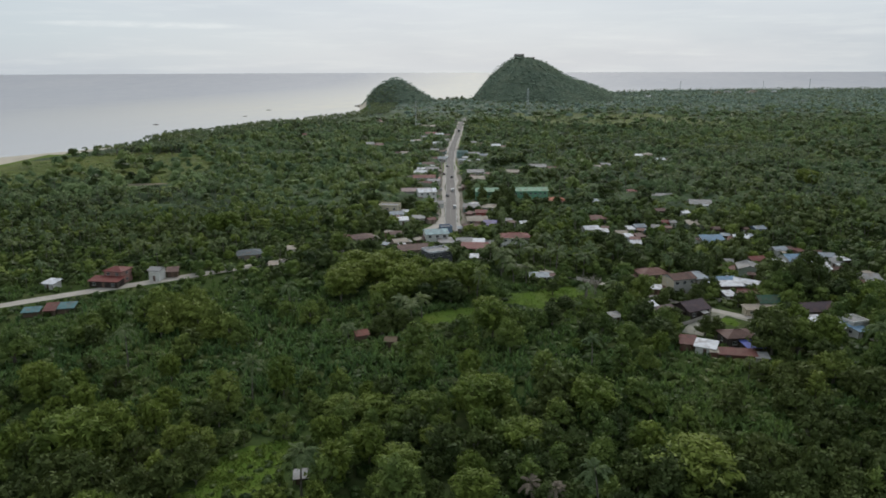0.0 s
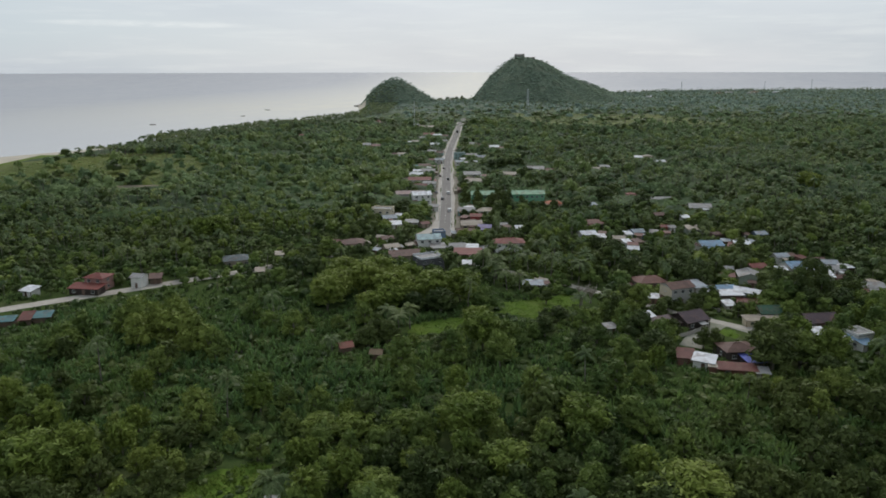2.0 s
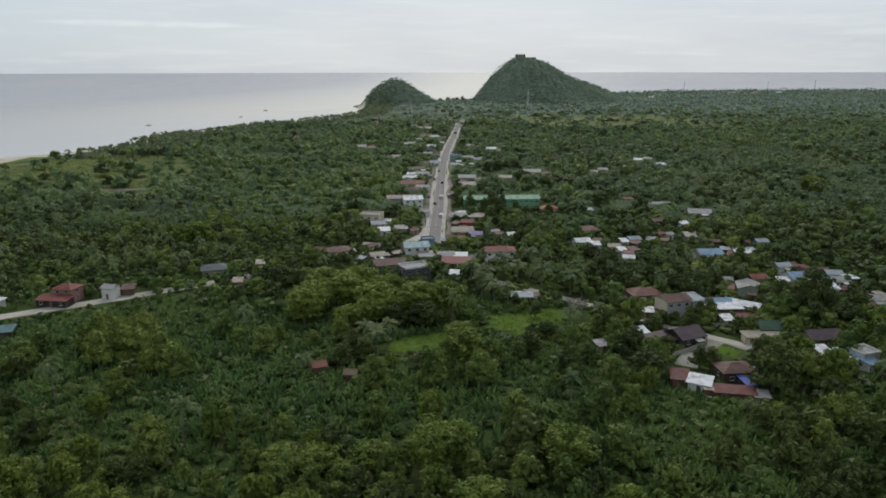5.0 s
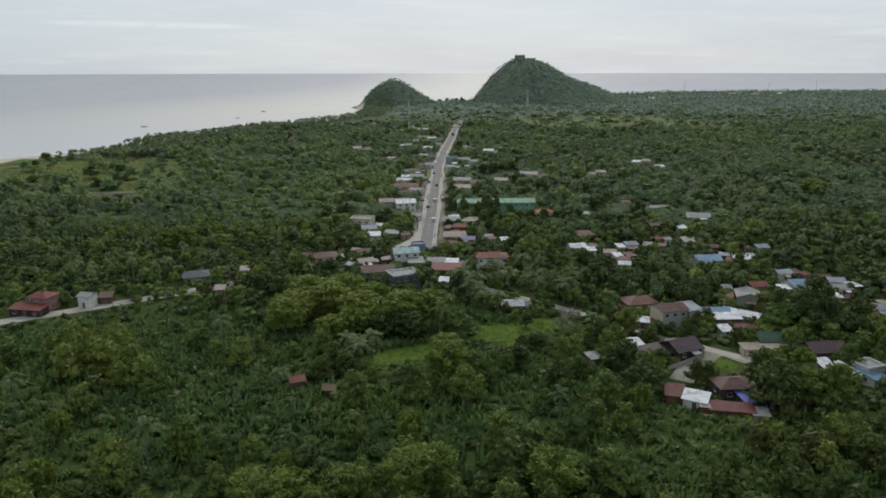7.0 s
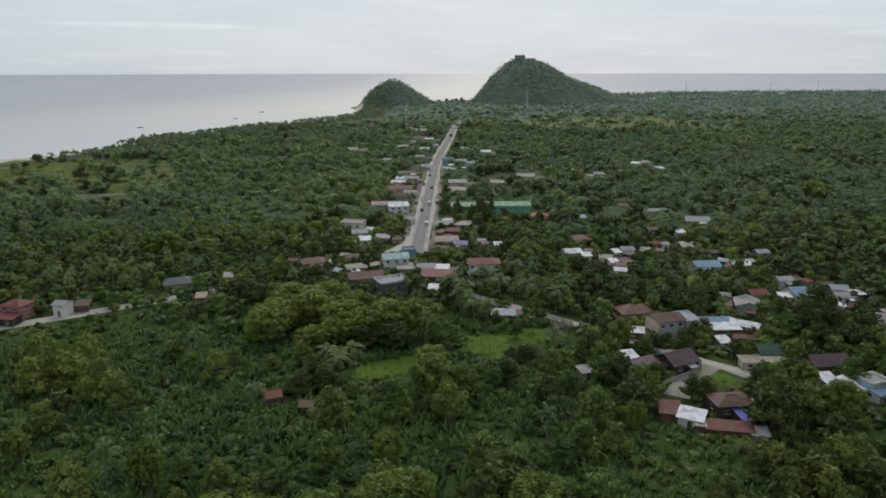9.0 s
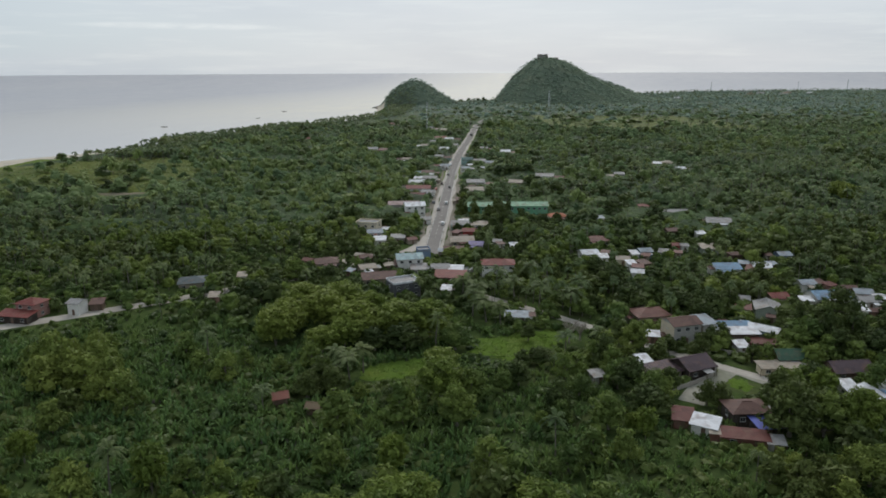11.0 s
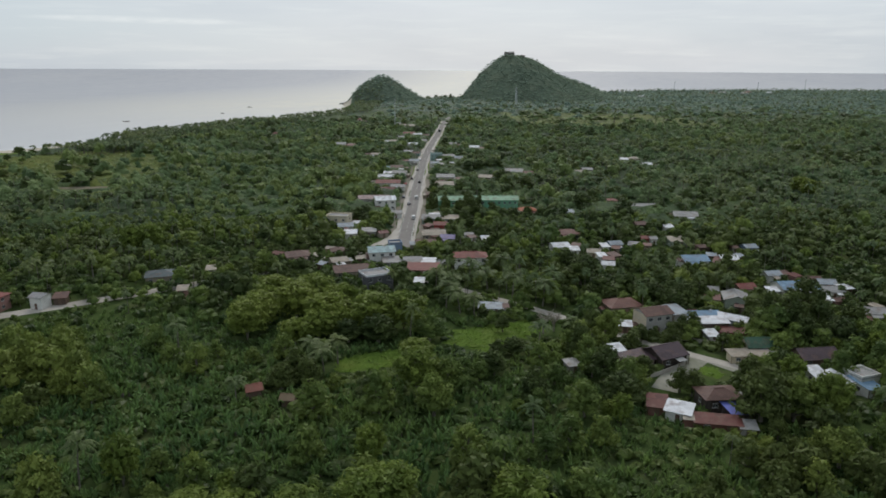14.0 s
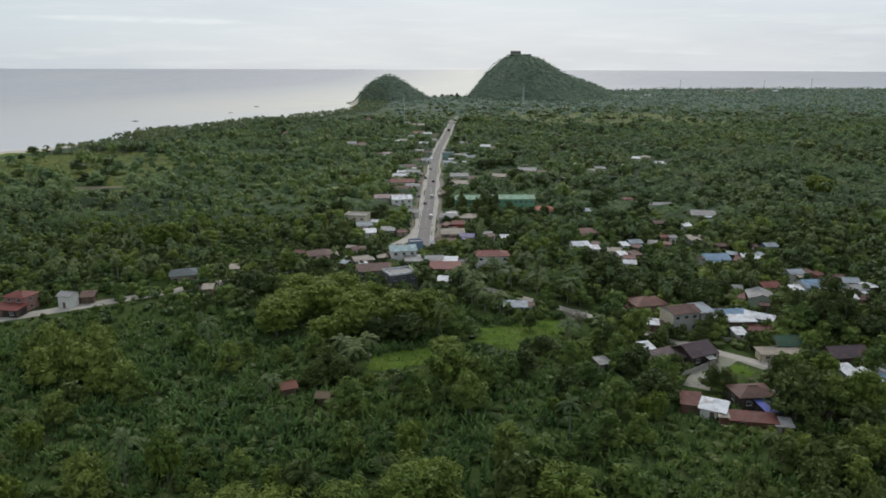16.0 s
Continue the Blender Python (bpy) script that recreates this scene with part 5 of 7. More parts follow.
def leaf_cloud(rng, blobs, n, size, long=1.0, flat=0.25, loose=0.3):
    """n pointed leaf sprays that shingle the skins of lumps (x, y, z, r, rz). Returns triangles (3n, 3)."""
    b = np.array(blobs, float)
    wgt = b[:, 3] ** 2
    pick = rng.choice(len(b), n, p=wgt / wgt.sum())
    d = rng.normal(size=(n, 3))
    d[:, 2] = np.abs(d[:, 2]) * np.where(rng.random(n) < 0.8, 1, -0.5)
    d /= np.linalg.norm(d, axis=1)[:, None]
    c = b[pick]
    depth = rng.uniform(0.86, 1.1, n)[:, None]
    p = c[:, :3] + d * depth * np.stack([c[:, 3], c[:, 3], c[:, 4]], 1)
    nrm = d + rng.normal(size=(n, 3)) * loose + (0, 0, flat)
    nrm /= np.linalg.norm(nrm, axis=1)[:, None]
    u = rng.normal(size=(n, 3)) + d * (0.7, 0.7, 0) + (0, 0, -0.5)
    u -= (nrm * u).sum(1)[:, None] * nrm
    u /= np.linalg.norm(u, axis=1)[:, None]
    v = np.cross(nrm, u)
    s = (size * rng.uniform(0.6, 1.4, n))[:, None]
    q = np.stack([p - u * s * 0.6 * long - v * s * 0.46, p + u * s * 0.95 * long, p - u * s * 0.6 * long + v * s * 0.46], 1)
    return q.reshape(-1, 3)


def puffs(rng, blobs, each, share):
    """Lumps broken up into rounded tufts on their upper sides."""
    out = []
    for x, y, z, r, rz in blobs:
        turn = rng.uniform(0, 6.28)
        for k in range(each):
            a, e = turn + 2.4 * k, math.asin(min(1.0, (k + 0.3) / each))
            q = r * share * rng.uniform(0.75, 1.25)
            out.append((x + r * 0.68 * math.cos(e) * math.cos(a), y + r * 0.68 * math.cos(e) * math.sin(a), z + rz * 0.72 * math.sin(e), q, q * rng.uniform(0.7, 1.0)))
    return out


def domes(rng, blobs, sides=5, els=(-0.35, 0.35, 0.95), fill=0.9):
    """Uneven rounded masses of foliage, as triangles."""
    out = []
    for x, y, z, r, rz in blobs:
        turn = rng.uniform(0, 6.28)
        rings = []
        for e in els:
            a = turn + np.linspace(0, 2 * np.pi, sides, endpoint=False) + rng.uniform(-0.25, 0.25, sides)
            f = fill * rng.uniform(0.86, 1.14, sides)
            rings.append(np.stack([x + r * f * math.cos(e) * np.cos(a), y + r * f * math.cos(e) * np.sin(a), z + rz * f * math.sin(e)], 1))
        top = np.array([x, y, z + rz * fill * 1.05])
        for r0, r1 in zip(rings, rings[1:]):
            for k in range(sides):
                j = (k + 1) % sides
                out += [r0[k], r0[j], r1[j], r0[k], r1[j], r1[k]]
        for k in range(sides):
            out += [rings[-1][k], rings[-1][(k + 1) % sides], top]
    return np.array(out)


def tube(pts, radii, sides=5):
    """Quads of a tapered tube along points."""
    pts, out = np.array(pts, float), []
    a = np.linspace(0, 2 * np.pi, sides, endpoint=False)
    rings = []
    for k, (p, r) in enumerate(zip(pts, radii)):
        t = pts[min(k + 1, len(pts) - 1)] - pts[max(k - 1, 0)]
        t = t / np.linalg.norm(t)
        u = np.cross(t, (0.3, 1, 0.1))
        u /= np.linalg.norm(u)
        v = np.cross(t, u)
        rings.append(p + r * (np.cos(a)[:, None] * u + np.sin(a)[:, None] * v))
    for r0, r1 in zip(rings, rings[1:]):
        for k in range(sides):
            j = (k + 1) % sides
            out += [r0[k], r0[j], r1[j], r1[k]]
    return halves(out)


def core(blobs, rows=2, fill=0.62, sides=4):
    """The dense inner foliage of a crown: faceted lumps under the leaf sprays."""
    out = []
    for x, y, z, r, rz in blobs:
        els = np.linspace(-0.5, 1.0, rows + 1)
        a = np.linspace(0, 2 * np.pi, sides, endpoint=False) + x * 3
        rings = [np.stack([x + r * fill * math.cos(e) * np.cos(a), y + r * fill * math.cos(e) * np.sin(a), np.full(sides, z + rz * fill * math.sin(e))], 1) for e in els]
        for r0, r1 in zip(rings, rings[1:]):
            for k in range(sides):
                j = (k + 1) % sides
                out += [r0[k], r0[j], r1[j], r1[k]]
        out += list(rings[-1])
    return halves(out)


RINGS = (((6, 1.95, 2.5, 1.55), (5, 1.35, 4.6, 1.55), (2, 0.5, 6.0, 1.5)), ((3, 1.75, 2.9, 1.95), (2, 0.9, 5.0, 1.8)), ((2, 1.6, 3.0, 2.1), (1, 0.4, 4.8, 2.1)), ((2, 1.5, 2.9, 2.3), (1, 0.3, 4.4, 2.1)))
DOME_ELS = (None, (-0.35, 0.55), (-0.3, 0.6), (-0.2, 0.6))


def broadleaf(seed, n, size, grade, bushy=1.0):
    """A tree about 8 m high and 7 m wide, leafy almost to the ground: (leaf triangles, wood triangles)."""
    rng = np.random.default_rng(seed)
    blobs, wood = [], []
    for lumps, rad, zz, rr in RINGS[grade]:
        turn = rng.uniform(0, 6)
        for k in range(lumps):
            a, r = turn + 2 * np.pi * k / lumps + rng.uniform(-0.35, 0.35), rad * rng.uniform(0.7, 1.25) * bushy
            q = rr * rng.uniform(0.72, 1.2)
            c = np.array([r * math.cos(a), r * math.sin(a), zz * rng.uniform(0.85, 1.15)])
            blobs.append((*c, q, q * rng.uniform(0.7, 0.95)))
            if grade == 0 and k % 2 == 0:
                wood.append(tube([(0, 0, min(1.6, c[2] * 0.4)), c * (0.5, 0.5, 0.72), c], (0.14, 0.09, 0.04), 4))
    wood.append(tube([(0, 0, -0.3), (0.1, 0.05, 1.2), (0.05, -0.1, 2.6), (0, 0, 5.0)], (0.30, 0.22, 0.17, 0.06), 6) if grade == 0 else tube([(0, 0, -0.3), (0, 0, 3.0)], (0.25, 0.1), 3) if grade == 1 else np.zeros((0, 3)))
    if grade == 0:
        leaves = [leaf_cloud(rng, puffs(rng, blobs, 6, 0.46), n, size, 1.1, 0.15, 0.42), core(blobs, 2, 0.66, 4)]
    else:
        leaves = [leaf_cloud(rng, blobs, n, size, 1.0, (0, 0.2, 0.6, 1.2)[grade], 0.5), domes(rng, blobs, (0, 6, 5, 4)[grade], DOME_ELS[grade])]
    return np.concatenate(leaves), np.concatenate(wood)


def frond(rng, root, yaw, length, lift, droop, width, leaflets, segs=4):
    """One feathered frond as leaflets (or as a keeled strip where leaflets is 0)."""
    s = np.linspace(0, 1, segs + 1)
    hx = length * (s * math.cos(lift) * (1 - 0.15 * s))
    hz = length * (s * math.sin(lift) - droop * s**2.2)
    line = np.stack([hx * math.cos(yaw), hx * math.sin(yaw), hz], 1) + root
    side = np.array([-math.sin(yaw), math.cos(yaw), 0])
    out = []
    if leaflets:
        for k in range(leaflets):
            f = 0.12 + 0.88 * (k + 0.5) / leaflets
            i = min(int(f * segs), segs - 1)
            p = line[i] + (line[i + 1] - line[i]) * (f * segs - i)
            t = line[i + 1] - line[i]
            t = t / np.linalg.norm(t)
            ll = width * (1 - 0.65 * abs(f - 0.4)) * rng.uniform(0.85, 1.15)
            for sg in (-1, 1):
                tip = p + side * sg * ll * 0.75 + t * ll * 0.5 - np.array([0, 0, ll * rng.uniform(0.2, 0.5)])
                hw = t * length / leaflets * 0.46
                out += [p - hw, p + hw, tip + hw * 0.4, tip - hw * 0.4]
    else:
        wd = width * np.array([0.35, 0.9, 1.0, 0.75, 0.15][: segs + 1] if segs == 4 else np.sin(np.pi * (0.15 + 0.8 * s)))
        for k in range(segs):
            for sg in (-1, 1):
                a, b = line[k], line[k + 1]
                out += [a, b, b + side * sg * wd[k + 1] * 0.8 - (0, 0, wd[k + 1] * 0.4), a + side * sg * wd[k] * 0.8 - (0, 0, wd[k] * 0.4)]
    return halves(out)


def coconut(seed, fronds, leaflets, segs=4, sides=5):
    """A coconut palm about 11 m high."""
    rng = np.random.default_rng(seed)
    bend = rng.uniform(-1.0, 1.0, 2)
    top = np.array([bend[0], bend[1], 9.2])
    wood = tube([(0, 0, -0.3), (bend[0] * 0.15, bend[1] * 0.15, 3), (bend[0] * 0.5, bend[1] * 0.5, 6.2), top], (0.24, 0.17, 0.14, 0.11), sides)
    out = []
    for k in range(fronds):
        up = rng.uniform(-0.35, 1.15)
        out.append(frond(rng, top, 2.4 * k + rng.uniform(-0.2, 0.2), rng.uniform(3.2, 4.2), up, rng.uniform(0.35, 0.75), 0.75 if leaflets else 1.2, leaflets, segs))
    return np.concatenate(out), wood


def nipa(seed, fronds, segs=3):
    """A clump of arching lance-shaped fronds about 4 m high that rise from the ground."""
    rng = np.random.default_rng(seed)
    out = []
    for k in range(fronds):
        root = np.array([rng.uniform(-0.8, 0.8), rng.uniform(-0.8, 0.8), 0.0])
        out.append(frond(rng, root, 2.4 * k + rng.uniform(-0.4, 0.4), rng.uniform(3.4, 5.2), rng.uniform(0.95, 1.45), rng.uniform(0.3, 0.75), rng.uniform(0.26, 0.42), 0, segs))
    stub = tube([(0, 0, -0.3), (0, 0, 0.6)], (0.4, 0.2), 4)
    return np.concatenate(out), stub


def bamboo(seed, n, size, grade):
    """A clump of arching culms that end in drooping plumes, about 9 m high."""
    rng = np.random.default_rng(seed)
    blobs, heart, wood = [], [], []
    for k in range((13, 6, 4, 3)[grade]):
        a, r = 2.4 * k + rng.uniform(-0.3, 0.3), 2.9 * math.sqrt((k + 0.5) / (13, 6, 4, 3)[grade])
        z = 8.4 - r * r * rng.uniform(0.22, 0.42)
        c, s = math.cos(a), math.sin(a)
        if grade == 0:
            q = rng.uniform(0.85, 1.2)
            blobs += [(r * c, r * s, z - 0.6, q, q * 1.15), (r * 0.85 * c, r * 0.85 * s, z * 0.68, 1.05, 1.3), (r * 0.7 * c, r * 0.7 * s, z * 0.4, 1.1, 1.4)]
            heart += blobs[-3:-1]
        else:
            blobs.append((r * 0.75 * c, r * 0.75 * s, z * 0.6, 1.5, 2.5))
        if k < 5:
            wood.append(tube([(0, 0, -0.2), (r * 0.4 * c, r * 0.4 * s, z * 0.6), (r * c, r * s, z)], (0.06, 0.05, 0.02), 3))
    if grade == 0:
        leaves = [leaf_cloud(rng, puffs(rng, blobs, 5, 0.55), n, size, 1.7, 0.1, 0.36), core(heart, 2, 0.62, 4)]
    else:
        leaves = [leaf_cloud(rng, blobs, n, size, 1.3, (0, 0.2, 0.6, 1.2)[grade], 0.25), domes(rng, blobs, 5, DOME_ELS[grade], 0.92)]
    return np.concatenate(leaves), np.concatenate(wood)


def shrub(seed, n, size, grade):
    rng = np.random.default_rng(seed)
    blobs = [(rng.uniform(-0.9, 0.9), rng.uniform(-0.9, 0.9), rng.uniform(0.3, 0.9), rng.uniform(0.8, 1.2), rng.uniform(0.6, 1.0)) for _ in range(4)]
    inner = core(blobs[:3], 2, 0.8, 4) if grade == 0 else domes(rng, blobs[:2], 5, (-0.1, 0.7), 1.0)
    return np.concatenate([leaf_cloud(rng, blobs, n, size, 1.0, 0.4), inner]), tube([(0, 0, -0.2), (0, 0, 0.8)], (0.08, 0.03), 3)


def plant_thing(name, leaves, wood, leaf_mat, label, category, group, crown_name="crown"):
    base = tagged(new(name), label, category, group)
    tr = new("trunk", tri_mesh("trunk", wood, [BARK]))
    cr = new(crown_name, tri_mesh(crown_name, leaves, [leaf_mat]))
    tr.parent = cr.parent = base
    return base


def merged(name, shapes, places, leaf_mat, label, category):
    """Many plants in one mesh: shapes by number, rows of x, y, z, scale, height scale, turn, shape."""
    vs, sl = [], []
    for k, (leaves, wood) in enumerate(shapes):
        rows = places[places[:, 6].astype(int) == k]
        if not len(rows):
            continue
        both = np.concatenate([leaves, wood]).astype(np.float32)
        c, s = np.cos(rows[:, 5])[:, None], np.sin(rows[:, 5])[:, None]
        sc, hz = rows[:, 3:4], rows[:, 4:5]
        v = np.stack([(both[:, 0] * c - both[:, 1] * s) * sc + rows[:, 0:1], (both[:, 0] * s + both[:, 1] * c) * sc + rows[:, 1:2], both[:, 2] * hz + rows[:, 2:3]], -1)
        vs.append(v.reshape(-1, 3))
        sl.append(np.tile(np.r_[np.zeros(len(leaves) // 3, np.int32), np.ones(len(wood) // 3, np.int32)], len(rows)))
    v = np.concatenate(vs)
    ob = new(name, tri_mesh(name, v, [leaf_mat, BARK], np.concatenate(sl)))
    return tagged(ob, label, category, kind="stuff")


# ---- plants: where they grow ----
# the camera's place in plan and its height, for sight lines
EYE_XY, EYE_HEIGHT = np.array([8.0, 22.0]), 79.0


def kept_in_view():
    """What plants must not hide from the camera: rows of x, y, half width, lowest height in view, half depth."""
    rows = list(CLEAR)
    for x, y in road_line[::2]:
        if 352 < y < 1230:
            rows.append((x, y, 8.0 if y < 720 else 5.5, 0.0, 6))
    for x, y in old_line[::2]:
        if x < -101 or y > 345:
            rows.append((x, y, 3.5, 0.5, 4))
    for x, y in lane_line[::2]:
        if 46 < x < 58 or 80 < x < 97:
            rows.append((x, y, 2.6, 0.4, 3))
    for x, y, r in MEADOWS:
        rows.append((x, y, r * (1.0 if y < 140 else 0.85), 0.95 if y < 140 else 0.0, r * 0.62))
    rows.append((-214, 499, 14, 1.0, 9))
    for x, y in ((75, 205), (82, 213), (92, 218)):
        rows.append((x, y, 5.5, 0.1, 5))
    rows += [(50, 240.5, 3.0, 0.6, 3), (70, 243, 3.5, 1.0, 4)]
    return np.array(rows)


MEADOWS = [(29, 238, 7.5), (37, 242, 7), (32, 231, 6), (23, 235, 4), (44, 246, 5), (-1, 219.5, 6.5), (-6, 216.5, 4.5), (4, 223.5, 3.5), (88.8, 212.6, 2.8), (-44, 126, 6.6), (-39, 133.5, 4.0), (-46.5, 118, 5.4), (-53, 114, 3)]


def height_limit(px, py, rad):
    """The greatest height of a plant at each place that keeps the camera's view of things open."""
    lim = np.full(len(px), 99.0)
    for x, y, hw, zv, hd in kept_in_view():
        to = np.array([x, y]) - EYE_XY
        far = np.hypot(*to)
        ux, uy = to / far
        along = (x - px) * ux + (y - py) * uy          # metres from the thing towards the camera
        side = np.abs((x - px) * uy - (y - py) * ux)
        slope = EYE_HEIGHT / far
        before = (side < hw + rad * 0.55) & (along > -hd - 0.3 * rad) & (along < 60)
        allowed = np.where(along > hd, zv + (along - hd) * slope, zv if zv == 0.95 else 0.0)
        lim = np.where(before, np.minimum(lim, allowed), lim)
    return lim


def scatter(rng, x0, x1, y0, y1, gap, keep=1.0, shake=0.48):
    """Places on a shaken grid, on the land, in the camera's wedge, which widens to the north."""
    gx, gy = np.meshgrid(np.arange(x0, x1, gap), np.arange(y0, y1, gap))
    px = gx.ravel() + rng.uniform(-shake, shake, gx.size) * gap
    py = gy.ravel() + rng.uniform(-shake, shake, gx.size) * gap
    ok = (rng.random(px.size) < keep) & (px > 8 - 0.70 * (py - 0) - 34) & (px < 8 + 0.70 * (py + 0) + 34)
    px, py = px[ok], py[ok]
    ok = shore_distance(px, py) > 22 + 66 * open_shore(py) * (px < 0)
    return px[ok], py[ok]


FEATURES = []


def feature(kind, x, y, scale, high):
    """A tree that stands out by itself."""
    FEATURES.append((kind, x, y, scale, high))


KINDS = ("broad", "dark", "bamboo", "nipa", "palm", "shrub")
TALL = dict(broad=8.0, dark=8.0, bamboo=9.5, nipa=5.0, palm=12.0, shrub=2.0)
WIDE = dict(broad=3.6, dark=3.6, bamboo=3.4, nipa=2.6, palm=3.2, shrub=1.6)


def choose(rng, px, py):
    """Which kind grows where: nipa in the wet ground before the village, palms along the shore and the road."""
    n1, n2 = value_noise(px, py, 38, 11), value_noise(px, py, 17, 12)
    shore = shore_distance(px, py)
    field = fields(px, py)
    w = np.zeros((6, len(px)))
    n3 = value_noise(px, py, 58, 13)
    grove = np.hypot((px + 150) / 85, (py - 330) / 50) < 1
    grove |= np.hypot((px - 245) / 115, (py - 400) / 95) < 1
    grove |= (np.hypot((px - 95) / 75, (py - 330) / 70) < 1) & (n2 > 0.35)
    grove |= (np.hypot((px - 300) / 260, (py - 600) / 190) < 1) & (value_noise(px, py, 45, 15) > 0.48)
    grove |= (px < -140) & (py > 375) & (py < 455)
    grove &= value_noise(px, py, 22, 14) > 0.25
    pale = (px < -30) & (py > 390) & (py < 780) & ~grove
    w[0] = 0.9 + 0.8 * (n1 > 0.5) + 0.9 * pale
    w[1] = 0.18 + 2.6 * ((py < 165) & (px > 15)) + 9.0 * ((py < 165) & (px > 50)) + 3.0 * ((py < 140) & (px < -45)) + (1.6 * (py < 440) * (n3 > 0.60)) + 3.2 * (py > 440) * (value_noise(px, py, 34, 71) > 0.70) + 1.8 * grove + 0.5 * (n2 > 0.68) + 0.9 * (py > 1050)
    w[2] = 0.05 + 0.8 * (n2 < 0.17) * (py < 420) + 1.1 * (py < 170) * (px < 10) * (n1 > 0.38) + 3.0 * pale * (value_noise(px, py, 30, 72) > 0.56) + 1.8 * (py > 440) * (value_noise(px, py, 40, 73) > 0.66)
    shade = (np.hypot((px - 97) / 42, (py - 470) / 75) < 1) | (np.hypot((px - 36) / 24, (py - 640) / 110) < 1) | (np.hypot((px - 120) / 60, (py - 640) / 45) < 1)
    w[1] += 3.5 * shade * (n2 > 0.3)
    lime = (np.hypot((px + 112) / 72, (py - 450) / 112) < 1) & (value_noise(px, py, 26, 19) > 0.3)
    w[0] += 1.5 * lime
    w[2] += 3.5 * lime * (value_noise(px, py, 20, 20) > 0.4)
    w[1] = np.where(pale | lime, w[1] * 0.4, w[1])
    w[3] = 0.10 * (py < 260)
    w[4] = 0.03 + 0.14 * (py > 250) + 0.5 * ((py > 250) & (py < 420) & (px > 0) & (n2 > 0.3)) + 0.9 * grove + 0.8 * (py > 1000) - 0.13 * pale + 3.2 * np.clip(1 - shore / 85, 0, 1) + 0.25 * ((py > 480) & (n1 < 0.45))
    w[4] += 1.8 * ((px > 25) & (py > 405) & (py < 800) & (value_noise(px, py, 40, 16) > 0.42)) + 0.8 * shade
    w[4] += 1.2 * ((px < -95) & (py > 290) & (py < 560) & (value_noise(px, py, 30, 17) > 0.4) & ~pale & ~lime) + 0.5 * (pale & (value_noise(px, py, 34, 18) > 0.62))
    w[:3] *= 1 - 0.85 * np.clip(1.6 - shore / 55, 0, 1) * ((px < 0) & (py > 420))
    w[5] = 0.25 + 0.8 * (py < 150)
    w[5] += np.where(py > 900, 25.0, 60.0) * field
    w = np.cumsum(w, 0)
    return (rng.random(len(px)) * w[-1] > w).sum(0)


def wetness(px, py):
    """Where nipa palms close ranks: the low ground before the village."""
    right = np.clip((px - 25) / 35, 0, 1)
    mid, half = 205 - 42 * right, 40 - 18 * right
    return np.clip(2.0 - np.abs(py - mid) / half, 0, 1) * (value_noise(px, py, 38, 11) > 0.06) * (value_noise(px, py, 12, 31) > 0.10) * np.where(px > 75, 0.5, 1.0)


def grow(rng, x0, x1, y0, y1, gap, grade, keep=1.0, only=None, small=1.0):
    px, py = scatter(rng, x0, x1, y0, y1, gap, keep, 0.48 if y1 < 430 else 0.9)
    kind = choose(rng, px, py)
    if only is None:
        dry = (rng.random(len(px)) > wetness(px, py) * 0.92) | (kind == 4)
        px, py, kind = px[dry], py[dry], kind[dry]
    elif only == 3:
        soggy = rng.random(len(px)) < wetness(px, py) * 1.1
        px, py = px[soggy], py[soggy]
        kind = np.full(len(px), 3)
    else:
        kind = np.full(len(px), only)
    size = rng.uniform(0.66, 1.2, len(px)) * (0.55 + 0.55 * value_noise(px, py, 36, 21) + 0.45 * value_noise(px, py, 13, 22))
    size = np.where(kind == 4, size, size * small)
    size = np.where((py > 450) & (py < 1500), size * (0.72 + 0.6 * value_noise(px, py, 52, 51)) * np.clip(np.exp(rng.normal(size=len(px)) * 0.3), 0.55, 1.6), size)
    size = np.minimum(size, np.where(kind == 4, 1.1, 1.45))
    size = np.where(fields(px, py), np.clip(size, 0.6, 1.2) * 1.5, size)
    village = (py > 238) & (py < 405) & (px > -70) & (px < 330) & (value_noise(px, py, 9, 41) > 0.6) & (kind < 2)
    size = np.where(village, size * 1.5, size)
    kind = np.where(village & (rng.random(len(px)) < 0.65), 1, kind)
    low = py < 150
    size = np.where(low & (kind < 2), size * 0.85, size)
    tall = np.array([TALL[k] for k in KINDS])[kind] * size
    wide = np.array([WIDE[k] for k in KINDS])[kind] * size
    # plants that would hide things from the camera are lowered or become bushes
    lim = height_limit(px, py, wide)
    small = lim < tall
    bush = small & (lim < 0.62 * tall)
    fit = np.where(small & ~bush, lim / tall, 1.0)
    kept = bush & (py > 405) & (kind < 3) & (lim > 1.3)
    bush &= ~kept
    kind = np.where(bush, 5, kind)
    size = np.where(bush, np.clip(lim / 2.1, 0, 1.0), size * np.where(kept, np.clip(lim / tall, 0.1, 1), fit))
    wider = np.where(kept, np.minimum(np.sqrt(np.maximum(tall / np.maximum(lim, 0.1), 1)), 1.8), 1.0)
    ok = ~(bush & (lim < 0.7)) & ~bare_plot(px, py)
    for k, fx, fy, sc, _ in FEATURES:
        ok &= np.hypot(px - fx, py - fy) > 0.62 * WIDE[k] * sc
    px, py, kind, size, wider = px[ok], py[ok], kind[ok], size[ok], wider[ok]
    z = ground_z(px, py)
    return np.stack([px, py, z, size * wider, size * rng.uniform(0.9, 1.15, len(px)), rng.uniform(0, 6.28, len(px)), rng.integers(0, grade, len(px)).astype(float), kind.astype(float)], 1)


